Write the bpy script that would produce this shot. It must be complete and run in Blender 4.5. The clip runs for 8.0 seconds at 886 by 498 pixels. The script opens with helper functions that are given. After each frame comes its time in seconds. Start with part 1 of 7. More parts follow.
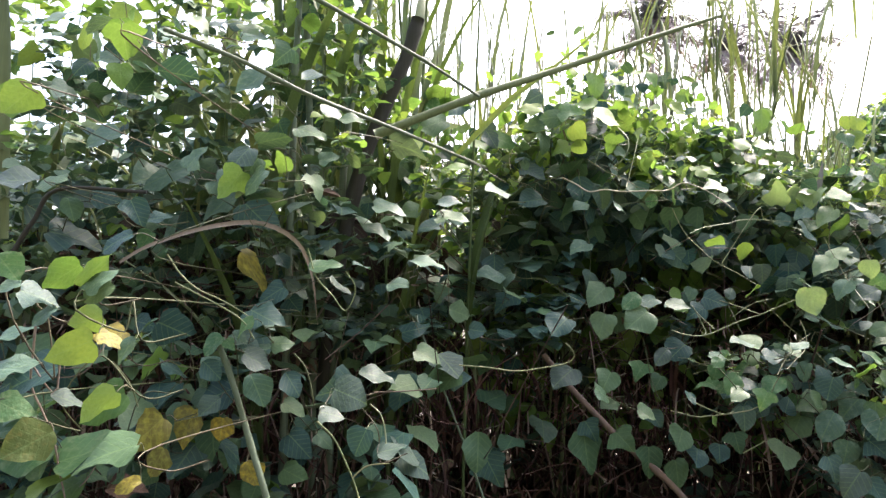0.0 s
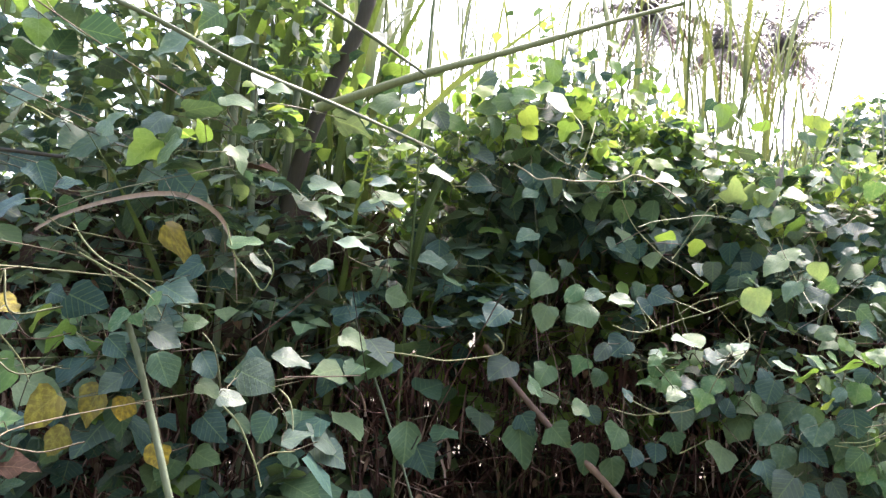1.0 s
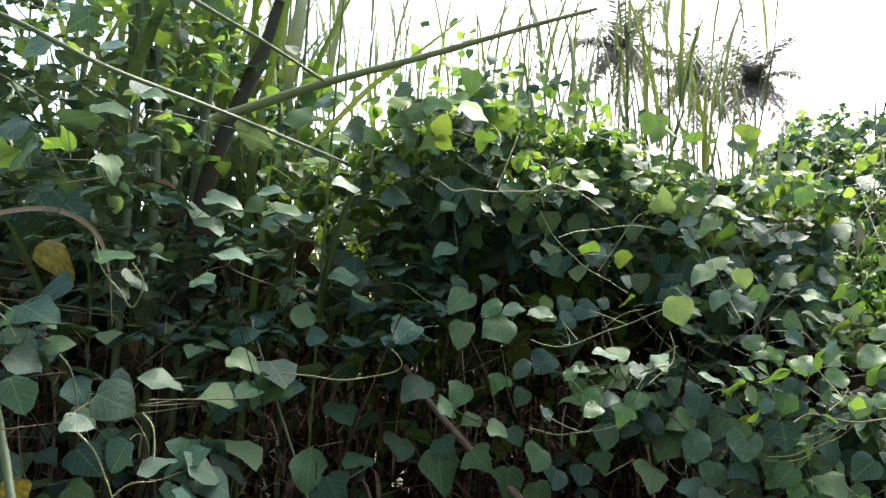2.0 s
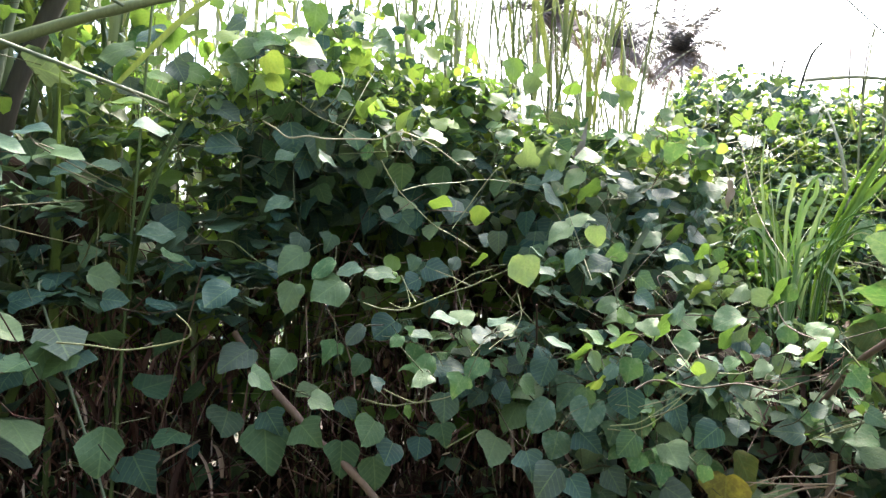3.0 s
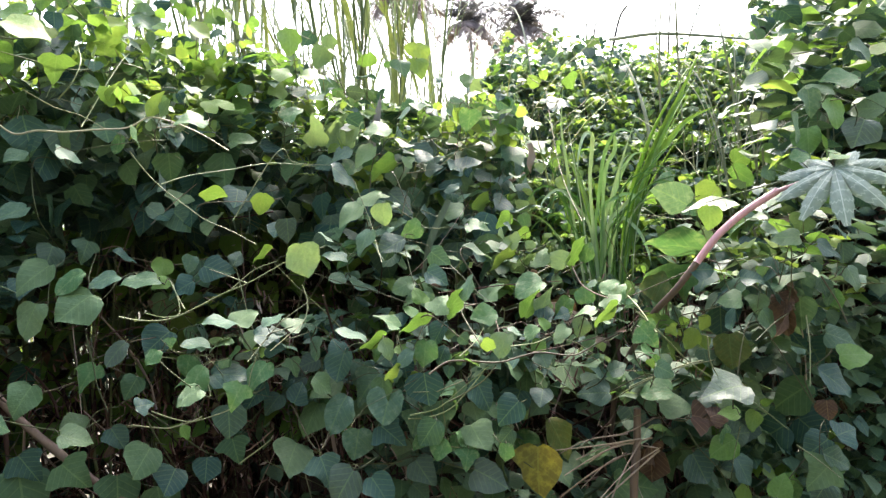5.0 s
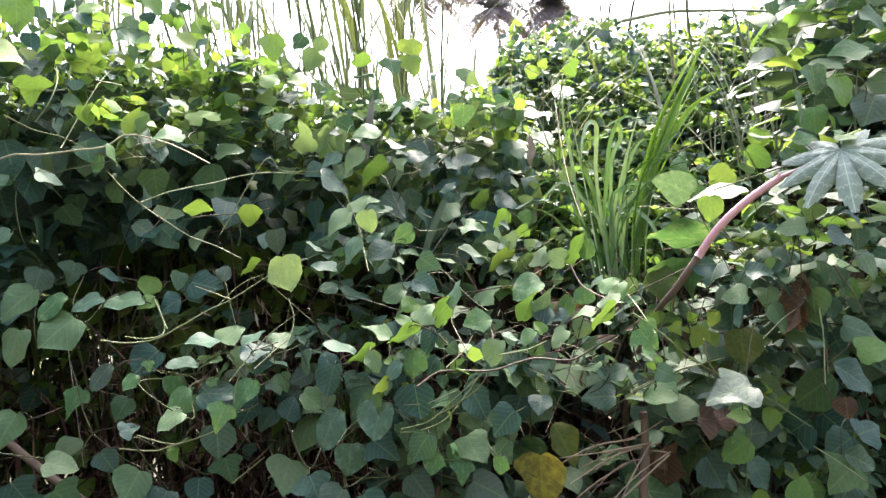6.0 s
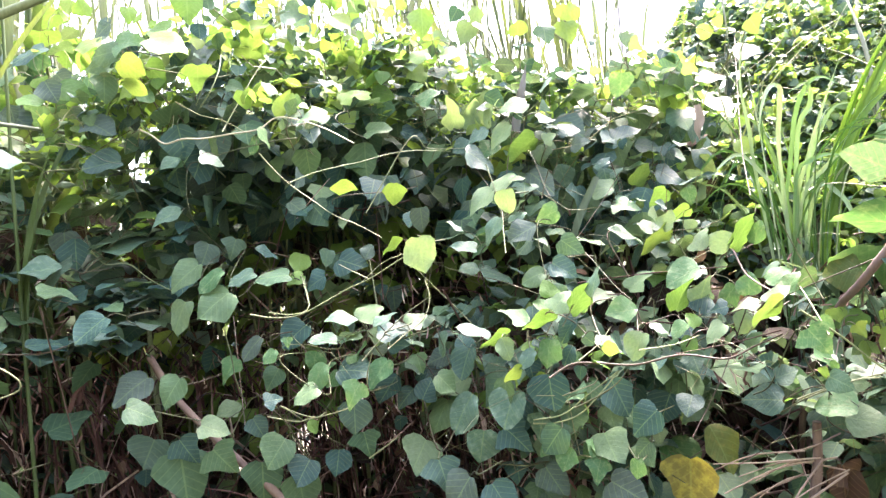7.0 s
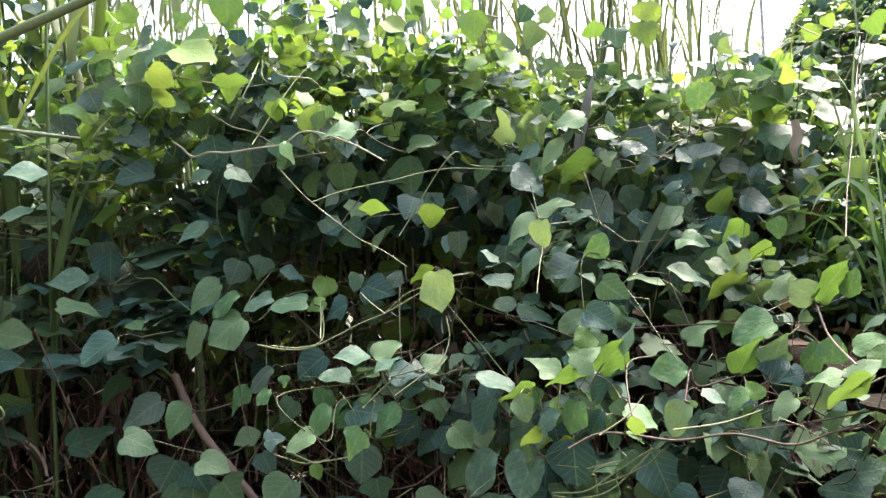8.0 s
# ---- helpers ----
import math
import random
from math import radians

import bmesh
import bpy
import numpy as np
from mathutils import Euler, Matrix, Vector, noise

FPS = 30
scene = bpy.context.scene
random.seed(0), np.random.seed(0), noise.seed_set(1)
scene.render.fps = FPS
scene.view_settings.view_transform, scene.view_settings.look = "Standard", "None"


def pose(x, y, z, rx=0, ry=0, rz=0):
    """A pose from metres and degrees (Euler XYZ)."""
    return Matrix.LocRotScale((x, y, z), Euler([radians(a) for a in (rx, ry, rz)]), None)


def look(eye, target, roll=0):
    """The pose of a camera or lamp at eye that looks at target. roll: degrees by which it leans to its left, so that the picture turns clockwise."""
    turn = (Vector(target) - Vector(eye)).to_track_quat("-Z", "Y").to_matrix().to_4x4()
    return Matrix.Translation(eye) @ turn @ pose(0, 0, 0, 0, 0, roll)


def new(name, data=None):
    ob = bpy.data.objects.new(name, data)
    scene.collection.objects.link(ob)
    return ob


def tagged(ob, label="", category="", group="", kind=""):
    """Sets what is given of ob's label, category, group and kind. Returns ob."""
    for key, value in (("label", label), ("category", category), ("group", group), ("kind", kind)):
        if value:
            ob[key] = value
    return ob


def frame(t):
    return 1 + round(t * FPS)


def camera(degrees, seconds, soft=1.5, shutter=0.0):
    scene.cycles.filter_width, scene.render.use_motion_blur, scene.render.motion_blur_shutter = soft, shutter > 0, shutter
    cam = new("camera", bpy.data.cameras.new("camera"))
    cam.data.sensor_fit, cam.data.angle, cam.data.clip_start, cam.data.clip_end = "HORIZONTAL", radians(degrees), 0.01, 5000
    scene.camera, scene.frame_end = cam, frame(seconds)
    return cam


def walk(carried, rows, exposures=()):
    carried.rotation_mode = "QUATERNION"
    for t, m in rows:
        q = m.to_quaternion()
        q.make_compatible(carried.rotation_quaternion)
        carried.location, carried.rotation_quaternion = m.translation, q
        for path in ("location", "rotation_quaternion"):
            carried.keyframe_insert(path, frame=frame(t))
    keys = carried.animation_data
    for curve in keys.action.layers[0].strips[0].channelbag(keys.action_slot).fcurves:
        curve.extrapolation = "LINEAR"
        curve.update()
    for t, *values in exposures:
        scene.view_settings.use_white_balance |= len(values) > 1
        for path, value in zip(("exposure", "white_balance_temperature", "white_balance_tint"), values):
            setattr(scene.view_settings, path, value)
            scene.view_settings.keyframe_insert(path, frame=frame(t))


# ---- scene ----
cam = camera(64.1, 8.0, 1.4)
PATH = [
    (0, (0.439, -0.164, 1.342), (0.115, 1.804, 1.489), 0.9),
    (0.5, (0.512, -0.125, 1.348), (0.198, 1.848, 1.454), -0.0),
    (1, (0.567, -0.07, 1.345), (0.28, 1.907, 1.455), 3.4),
    (1.2, (0.601, -0.046, 1.354), (0.303, 1.927, 1.486), 6.3),
    (2.3, (0.832, 0.134, 1.291), (0.631, 2.112, 1.509), -0.0),
    (2.5, (0.882, 0.196, 1.303), (0.777, 2.189, 1.434), 1.3),
    (3, (1.017, 0.274, 1.305), (0.957, 2.27, 1.42), 1.7),
    (3.5, (1.066, 0.342, 1.3), (1.063, 2.34, 1.37), -1.1),
    (4, (1.154, 0.406, 1.322), (1.096, 2.404, 1.413), 2.3),
    (4.5, (1.231, 0.412, 1.327), (1.399, 2.402, 1.436), -1.5),
    (4.7, (1.228, 0.406, 1.314), (1.477, 2.389, 1.39), -3.2),
    (5.8, (1.353, 0.438, 1.34), (1.637, 2.417, 1.372), -6.9),
    (6, (1.374, 0.455, 1.341), (1.563, 2.446, 1.376), -7.3),
    (6.5, (1.448, 0.485, 1.338), (1.324, 2.481, 1.275), -6.1),
    (7, (1.483, 0.529, 1.36), (1.147, 2.5, 1.368), -6.3),
    (7.5, (1.558, 0.635, 1.394), (0.898, 2.52, 1.502), -2.8),
    (8, (1.645, 0.754, 1.428), (0.984, 2.641, 1.447), -3.8),
]
EXPOSURES = [(t, stops, 6500, tint) for t, stops, tint in (
    (0, 2.75, 16), (0.5, 2.9, 16), (1.0, 3.25, 21), (1.2, 3.2, 21), (2.3, 2.3, -4), (2.5, 2.4, -4), (3.0, 3.02, 9), (3.5, 3.28, 16), (4.0, 3.25, 14),
    (4.5, 2.95, 8), (6.0, 3.0, 12), (6.5, 3.62, 22), (7.0, 4.08, 21), (7.5, 3.45, 15), (8, 2.97, 13))]
walk(cam, [(t, look(eye, target, roll)) for t, eye, target, roll in PATH], EXPOSURES)

# ---- daylight: hazy sky, sun high behind the hedge ----
SUN_AZ, SUN_EL = radians(28), radians(54)   # azimuth from +y towards +x
world = bpy.data.worlds.new("sky")
scene.world = world
world.use_nodes = True
wn = world.node_tree
sky = wn.nodes.new("ShaderNodeTexSky")
sky.sky_type = "NISHITA"
sky.sun_disc = False
sky.sun_elevation, sky.sun_rotation = SUN_EL, SUN_AZ
sky.air_density, sky.dust_density, sky.ozone_density = 1.0, 6.0, 1.0
wn.links.new(sky.outputs[0], wn.nodes["Background"].inputs[0])
wn.nodes["Background"].inputs[1].default_value = 0.15
sun = new("sun", bpy.data.lights.new("sun", "SUN"))
sun.data.energy, sun.data.angle, sun.data.color = 1.5, radians(12.0), (1.0, 0.95, 0.86)
sun.matrix_world = look((0, 0, 30), (-30 * math.sin(SUN_AZ) / math.tan(SUN_EL), -30 * math.cos(SUN_AZ) / math.tan(SUN_EL), 0))

# ---- materials ----
def nodes_of(name):
    m = bpy.data.materials.new(name)
    m.use_nodes = True
    nt = m.node_tree
    bsdf = nt.nodes["Principled BSDF"]
    return m, nt, bsdf


def math_node(nt, op, a, b=None):
    n = nt.nodes.new("ShaderNodeMath")
    n.operation = op
    for i, v in enumerate((a, b)):
        if v is None:
            continue
        if isinstance(v, (int, float)):
            n.inputs[i].default_value = v
        else:
            nt.links.new(v, n.inputs[i])
    return n.outputs[0]


def ramp(nt, fac, stops):
    r = nt.nodes.new("ShaderNodeValToRGB")
    els = r.color_ramp.elements
    while len(els) < len(stops):
        els.new(0.5)
    for e, (p, c) in zip(els, stops):
        e.position, e.color = p, (*c, 1)
    nt.links.new(fac, r.inputs[0])
    return r.outputs[0]


def mix_colour(nt, fac, a, b, kind="MIX"):
    n = nt.nodes.new("ShaderNodeMix")
    n.data_type, n.blend_type = "RGBA", kind
    for sock, v in ((n.inputs[0], fac), (n.inputs[6], a), (n.inputs[7], b)):
        if isinstance(v, (int, float)):
            sock.default_value = v
        elif isinstance(v, tuple):
            sock.default_value = (*v, 1)
        else:
            nt.links.new(v, sock)
    return n.outputs[2]


def noise_of(nt, scale, detail=3.0, coord="Object", rough=0.55):
    tc = nt.nodes.new("ShaderNodeTexCoord")
    n = nt.nodes.new("ShaderNodeTexNoise")
    n.inputs["Scale"].default_value, n.inputs["Detail"].default_value = scale, detail
    n.inputs["Roughness"].default_value = rough
    nt.links.new(tc.outputs[coord], n.inputs["Vector"])
    return n.outputs[0]


def chance(nt, source):
    if source == "object":
        return nt.nodes.new("ShaderNodeObjectInfo").outputs["Random"]
    return nt.nodes.new("ShaderNodeNewGeometry").outputs["Random Per Island"]


def leaf_material(name, stops, source, see_through=0.35, rough=0.42, spots=None, vein=(0.16, 0.24, 0.1), vein_gain=0.35):
    """A veined leaf: stops are the colours that the leaves of this kind run through; spots is a blotch colour and its share."""
    m, nt, bsdf = nodes_of(name)
    rnd = chance(nt, source)
    col = ramp(nt, rnd, stops)
    uv = nt.nodes.new("ShaderNodeUVMap")
    sep = nt.nodes.new("ShaderNodeSeparateXYZ")
    nt.links.new(uv.outputs[0], sep.inputs[0])
    u, v = sep.outputs[0], sep.outputs[1]
    a = math_node(nt, "ABSOLUTE", math_node(nt, "SUBTRACT", u, 0.5))
    s = math_node(nt, "FRACT", math_node(nt, "MULTIPLY", math_node(nt, "SUBTRACT", v, math_node(nt, "MULTIPLY", a, 0.75)), 6.0))
    side = math_node(nt, "LESS_THAN", math_node(nt, "ABSOLUTE", math_node(nt, "SUBTRACT", s, 0.5)), 0.07)
    mid = math_node(nt, "LESS_THAN", a, 0.017)
    veins = math_node(nt, "MAXIMUM", math_node(nt, "MULTIPLY", side, 0.6), mid)
    fit = 0.12 if source == "object" else 1.0   # single leaves have their own unit scale
    grain = noise_of(nt, 90 * fit, 4)
    broad = noise_of(nt, 22 * fit, 2)
    col = mix_colour(nt, math_node(nt, "MULTIPLY", grain, 0.95), col, (0.5, 0.54, 0.5), "MULTIPLY")
    col = mix_colour(nt, math_node(nt, "MULTIPLY", broad, 0.6), col, (0.75, 0.95, 0.9), "MULTIPLY")
    if spots:
        colour, share = spots
        blot = noise_of(nt, 36 * fit, 5, rough=0.62)
        mask = ramp(nt, blot, [(max(0.0, 0.60 - share), (0, 0, 0)), (0.80 - share, (0.85, 0.85, 0.85))])
        col = mix_colour(nt, mask, col, colour)
    col = mix_colour(nt, math_node(nt, "MULTIPLY", veins, vein_gain), col, vein)
    nt.links.new(col, bsdf.inputs["Base Color"])
    bsdf.inputs["Roughness"].default_value = rough
    bsdf.inputs["Specular IOR Level"].default_value = 0.18 if source == "object" else 0.12
    bump = nt.nodes.new("ShaderNodeBump")
    bump.inputs["Strength"].default_value, bump.inputs["Distance"].default_value = 0.6, 0.003
    nt.links.new(math_node(nt, "ADD", math_node(nt, "MULTIPLY", veins, -0.8), grain), bump.inputs["Height"])
    nt.links.new(bump.outputs[0], bsdf.inputs["Normal"])
    tr = nt.nodes.new("ShaderNodeBsdfTranslucent")
    glow = mix_colour(nt, 1.0, col, (1.5, 1.42, 0.75), "MULTIPLY")
    nt.links.new(glow, tr.inputs[0])
    mix = nt.nodes.new("ShaderNodeMixShader")
    mix.inputs[0].default_value = see_through
    nt.links.new(bsdf.outputs[0], mix.inputs[1])
    nt.links.new(tr.outputs[0], mix.inputs[2])
    nt.links.new(mix.outputs[0], nt.nodes["Material Output"].inputs[0])
    return m


def stalk_material(name, stops, source="island", rough=0.6, see_through=0.0, rings=0.0):
    """A fibrous stalk, blade or twig."""
    m, nt, bsdf = nodes_of(name)
    col = ramp(nt, chance(nt, source), stops)
    tc = nt.nodes.new("ShaderNodeTexCoord")
    mp = nt.nodes.new("ShaderNodeMapping")
    mp.inputs["Scale"].default_value = (160, 160, 9)
    nt.links.new(tc.outputs["Object"], mp.inputs[0])
    n = nt.nodes.new("ShaderNodeTexNoise")
    n.inputs["Scale"].default_value, n.inputs["Detail"].default_value = 1.0, 3.0
    nt.links.new(mp.outputs[0], n.inputs["Vector"])
    stain = noise_of(nt, 14, 3)
    col = mix_colour(nt, math_node(nt, "MULTIPLY", n.outputs[0], 0.85), col, (0.45, 0.42, 0.4), "MULTIPLY")
    col = mix_colour(nt, math_node(nt, "MULTIPLY", stain, 0.6), col, (0.6, 0.6, 0.55), "MULTIPLY")
    nt.links.new(col, bsdf.inputs["Base Color"])
    bsdf.inputs["Roughness"].default_value = rough
    bsdf.inputs["Specular IOR Level"].default_value = 0.3
    bump = nt.nodes.new("ShaderNodeBump")
    bump.inputs["Strength"].default_value, bump.inputs["Distance"].default_value = 0.5, 0.002
    nt.links.new(n.outputs[0], bump.inputs["Height"])
    nt.links.new(bump.outputs[0], bsdf.inputs["Normal"])
    if see_through:
        tr = nt.nodes.new("ShaderNodeBsdfTranslucent")
        nt.links.new(mix_colour(nt, 1.0, col, (1.6, 1.6, 0.7), "MULTIPLY"), tr.inputs[0])
        mix = nt.nodes.new("ShaderNodeMixShader")
        mix.inputs[0].default_value = see_through
        nt.links.new(bsdf.outputs[0], mix.inputs[1])
        nt.links.new(tr.outputs[0], mix.inputs[2])
        nt.links.new(mix.outputs[0], nt.nodes["Material Output"].inputs[0])
    return m


GREENS = [(0.0, (0.034, 0.076, 0.073)), (0.3, (0.055, 0.108, 0.094)), (0.45, (0.088, 0.115, 0.099)), (0.6, (0.064, 0.120, 0.076)), (0.8, (0.098, 0.158, 0.078)), (1.0, (0.158, 0.213, 0.122))]
# young leaves, and sun shining through leaves put into the colour
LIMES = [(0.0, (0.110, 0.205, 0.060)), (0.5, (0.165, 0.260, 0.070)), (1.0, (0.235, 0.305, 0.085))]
YELLOWS = [(0.0, (0.46, 0.32, 0.05)), (0.5, (0.56, 0.41, 0.06)), (1.0, (0.34, 0.34, 0.09))]
BROWNS = [(0.0, (0.11, 0.058, 0.050)), (0.5, (0.19, 0.105, 0.078)), (1.0, (0.085, 0.048, 0.044))]
leaf_green = leaf_material("leaf_green", GREENS, "object", 0.26)
# tone for pale leaves in shade, their sheen put into the colour
leaf_silver = leaf_material("leaf_silver", [(0.0, (0.088, 0.150, 0.112)), (1.0, (0.128, 0.200, 0.148))], "object", 0.25, 0.45, ((0.16, 0.22, 0.17), 0.1))
leaf_lime = leaf_material("leaf_lime", LIMES, "object", 0.32, 0.5)
leaf_yellow = leaf_material("leaf_yellow", YELLOWS, "object", 0.35, 0.5, ((0.13, 0.11, 0.035), 0.26), (0.3, 0.3, 0.08))
leaf_brown = leaf_material("leaf_brown", BROWNS, "object", 0.15, 0.7, ((0.08, 0.05, 0.035), 0.2), (0.3, 0.2, 0.12))
# pale undersides, and the gloss of upper sides put into the colour
leaf_pale = leaf_material("leaf_pale", [(0.0, (0.072, 0.155, 0.070)), (1.0, (0.118, 0.215, 0.088))], "object", 0.3, 0.45, ((0.17, 0.23, 0.12), 0.1))
leaf_faded = leaf_material("leaf_faded", [(0.0, (0.11, 0.14, 0.05)), (1.0, (0.15, 0.175, 0.06))], "object", 0.3, 0.5, ((0.18, 0.165, 0.06), 0.1))
# whitish gloss of the lobed leaf put into its base colour
leaf_gloss = leaf_material("leaf_gloss", [(0.0, (0.31, 0.345, 0.31)), (1.0, (0.35, 0.385, 0.345))], "object", 0.2, 0.45, ((0.22, 0.27, 0.23), 0.14), (0.56, 0.59, 0.54), 0.6)
# sun glare on leaf tops put into a whiter base colour
leaf_glaucous = leaf_material("leaf_glaucous", [(0.0, (0.15, 0.222, 0.115)), (1.0, (0.205, 0.275, 0.155))], "object", 0.3, 0.5, ((0.15, 0.2, 0.12), 0.1))
mass_green = leaf_material("mass_green", GREENS, "island", 0.15, 0.5)
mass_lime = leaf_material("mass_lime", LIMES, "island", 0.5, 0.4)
# greyer leaves, also put in to brighten dim stretches by colour
mass_pale = leaf_material("mass_pale", [(0.0, (0.070, 0.125, 0.090)), (0.5, (0.105, 0.165, 0.115)), (1.0, (0.155, 0.205, 0.145))], "island", 0.25, 0.5)
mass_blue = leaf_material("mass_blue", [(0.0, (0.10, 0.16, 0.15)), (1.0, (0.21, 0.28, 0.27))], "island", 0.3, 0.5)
# near-black brown stands in for the shade inside the hedge
mass_shade = leaf_material("mass_shade", [(0.0, (0.038, 0.024, 0.023)), (0.6, (0.065, 0.038, 0.034)), (1.0, (0.10, 0.055, 0.046))], "island", 0.08, 0.8)
mass_brown = leaf_material("mass_brown", BROWNS, "island", 0.15, 0.7)
vine_stem = stalk_material("vine_stem", [(0.0, (0.06, 0.07, 0.035)), (0.5, (0.10, 0.115, 0.05)), (1.0, (0.10, 0.065, 0.05))], "object")
dry_stalk = stalk_material("dry_stalk", [(0.0, (0.036, 0.014, 0.013)), (0.5, (0.072, 0.029, 0.026)), (0.85, (0.15, 0.078, 0.068)), (1.0, (0.55, 0.42, 0.38))], "island", 0.75)
dry_single = stalk_material("dry_single", [(0.0, (0.036, 0.014, 0.013)), (0.5, (0.072, 0.029, 0.026)), (0.85, (0.15, 0.078, 0.068)), (1.0, (0.55, 0.42, 0.38))], "object", 0.75)
tendril_cream = stalk_material("tendril_cream", [(0.0, (0.42, 0.40, 0.27)), (1.0, (0.52, 0.47, 0.36))], "object", 0.5)
husk = stalk_material("husk", [(0.0, (0.13, 0.055, 0.05)), (0.5, (0.24, 0.13, 0.115)), (0.8, (0.42, 0.30, 0.27)), (1.0, (0.68, 0.58, 0.54))], "island", 0.75)
cane_grey = stalk_material("cane_grey", [(0.0, (0.11, 0.15, 0.10)), (1.0, (0.15, 0.19, 0.12))], "object", 0.55)
brown_wood = stalk_material("brown_wood", [(0.0, (0.17, 0.115, 0.095)), (1.0, (0.22, 0.155, 0.13))], "object", 0.75)
dark_bark = stalk_material("dark_bark", [(0.0, (0.035, 0.035, 0.03)), (1.0, (0.055, 0.05, 0.04))], "object", 0.8)
cane_green = stalk_material("cane_green", [(0.0, (0.12, 0.17, 0.08)), (0.5, (0.18, 0.23, 0.11)), (1.0, (0.27, 0.29, 0.17))], "island", 0.5, 0.18)
reed_pale = stalk_material("reed_pale", [(0.0, (0.20, 0.24, 0.14)), (0.5, (0.30, 0.32, 0.22)), (1.0, (0.44, 0.43, 0.34))], "island", 0.6)
reed_single = stalk_material("reed_single", [(0.0, (0.34, 0.34, 0.24)), (1.0, (0.44, 0.42, 0.31))], "object", 0.6)
cane_rib = stalk_material("cane_rib", [(0.0, (0.16, 0.20, 0.095)), (1.0, (0.20, 0.235, 0.115))], "object", 0.5)
# darker copy of cane_green, shade put into the colour
cane_shaded = stalk_material("cane_shaded", [(0.0, (0.05, 0.09, 0.045)), (0.5, (0.08, 0.13, 0.05)), (1.0, (0.16, 0.22, 0.07))], "island", 0.5, 0.2)
# last stop: whitish highlight put into the colour of some blades
grass_blade = stalk_material("grass_blade", [(0.0, (0.055, 0.155, 0.045)), (0.65, (0.11, 0.24, 0.085)), (1.0, (0.42, 0.50, 0.38))], "object", 0.28, 0.08)
# pale greens stand in for highlights along the arching blades
grass_highlight = stalk_material("grass_highlight", [(0.0, (0.19, 0.36, 0.15)), (1.0, (0.38, 0.51, 0.34))], "object", 0.35, 0.1)
grass_lime = stalk_material("grass_lime", [(0.0, (0.13, 0.28, 0.05)), (1.0, (0.21, 0.35, 0.07))], "object", 0.35, 0.18)
straw = stalk_material("straw", [(0.0, (0.26, 0.19, 0.16)), (1.0, (0.40, 0.31, 0.26))], "object", 0.7)
pink_stem = stalk_material("pink_stem", [(0.0, (0.72, 0.36, 0.42)), (1.0, (0.78, 0.46, 0.50))], "object", 0.35)
tendril_pale = stalk_material("tendril_pale", [(0.0, (0.22, 0.27, 0.13)), (1.0, (0.34, 0.34, 0.20))], "object", 0.5)
tendril_mass = stalk_material("tendril_mass", [(0.0, (0.07, 0.06, 0.035)), (0.5, (0.12, 0.125, 0.05)), (0.85, (0.21, 0.225, 0.10)), (1.0, (0.34, 0.31, 0.21))], "island", 0.5)
dry_grey = stalk_material("dry_grey", [(0.0, (0.20, 0.19, 0.18)), (1.0, (0.26, 0.24, 0.22))], "object", 0.8)
cane_olive = stalk_material("cane_olive", [(0.0, (0.15, 0.21, 0.07)), (1.0, (0.19, 0.25, 0.08))], "object", 0.5, 0.2)
# blue-grey of distance haze put into the frond colours
palm_frond_hazy = stalk_material("palm_frond_hazy", [(0.0, (0.10, 0.105, 0.13)), (0.6, (0.155, 0.155, 0.185)), (1.0, (0.25, 0.225, 0.23))], "island", 0.6, 0.06)
palm_dead = stalk_material("palm_dead", [(0.0, (0.19, 0.15, 0.145)), (1.0, (0.30, 0.245, 0.235))], "island", 0.8, 0.1)
# trunk colour paled for the haze of distance
palm_bark_hazy = stalk_material("palm_bark_hazy", [(0.0, (0.40, 0.37, 0.35)), (1.0, (0.46, 0.42, 0.39))], "object", 0.85)


def soil_material():
    m, nt, bsdf = nodes_of("soil")
    col = ramp(nt, noise_of(nt, 1.7, 6), [(0.3, (0.045, 0.040, 0.030)), (0.5, (0.072, 0.060, 0.045)), (0.68, (0.045, 0.066, 0.030))])
    col = mix_colour(nt, noise_of(nt, 45, 4), col, (0.6, 0.55, 0.5), "MULTIPLY")
    nt.links.new(col, bsdf.inputs["Base Color"])
    bsdf.inputs["Roughness"].default_value = 0.95
    bump = nt.nodes.new("ShaderNodeBump")
    bump.inputs["Strength"].default_value, bump.inputs["Distance"].default_value = 0.8, 0.03
    nt.links.new(noise_of(nt, 22, 6), bump.inputs["Height"])
    nt.links.new(bump.outputs[0], bsdf.inputs["Normal"])
    return m


soil = soil_material()


def sky_block_material():
    m, nt, bsdf = nodes_of("sky_block_green")
    # neutral tones: this unseen bank also sends grey fill back onto the hedge
    col = ramp(nt, noise_of(nt, 6, 6), [(0.35, (0.05, 0.065, 0.05)), (0.55, (0.10, 0.125, 0.085)), (0.7, (0.15, 0.165, 0.12))])
    nt.links.new(col, bsdf.inputs["Base Color"])
    bsdf.inputs["Roughness"].default_value = 0.9
    return m


sky_block_green = sky_block_material()


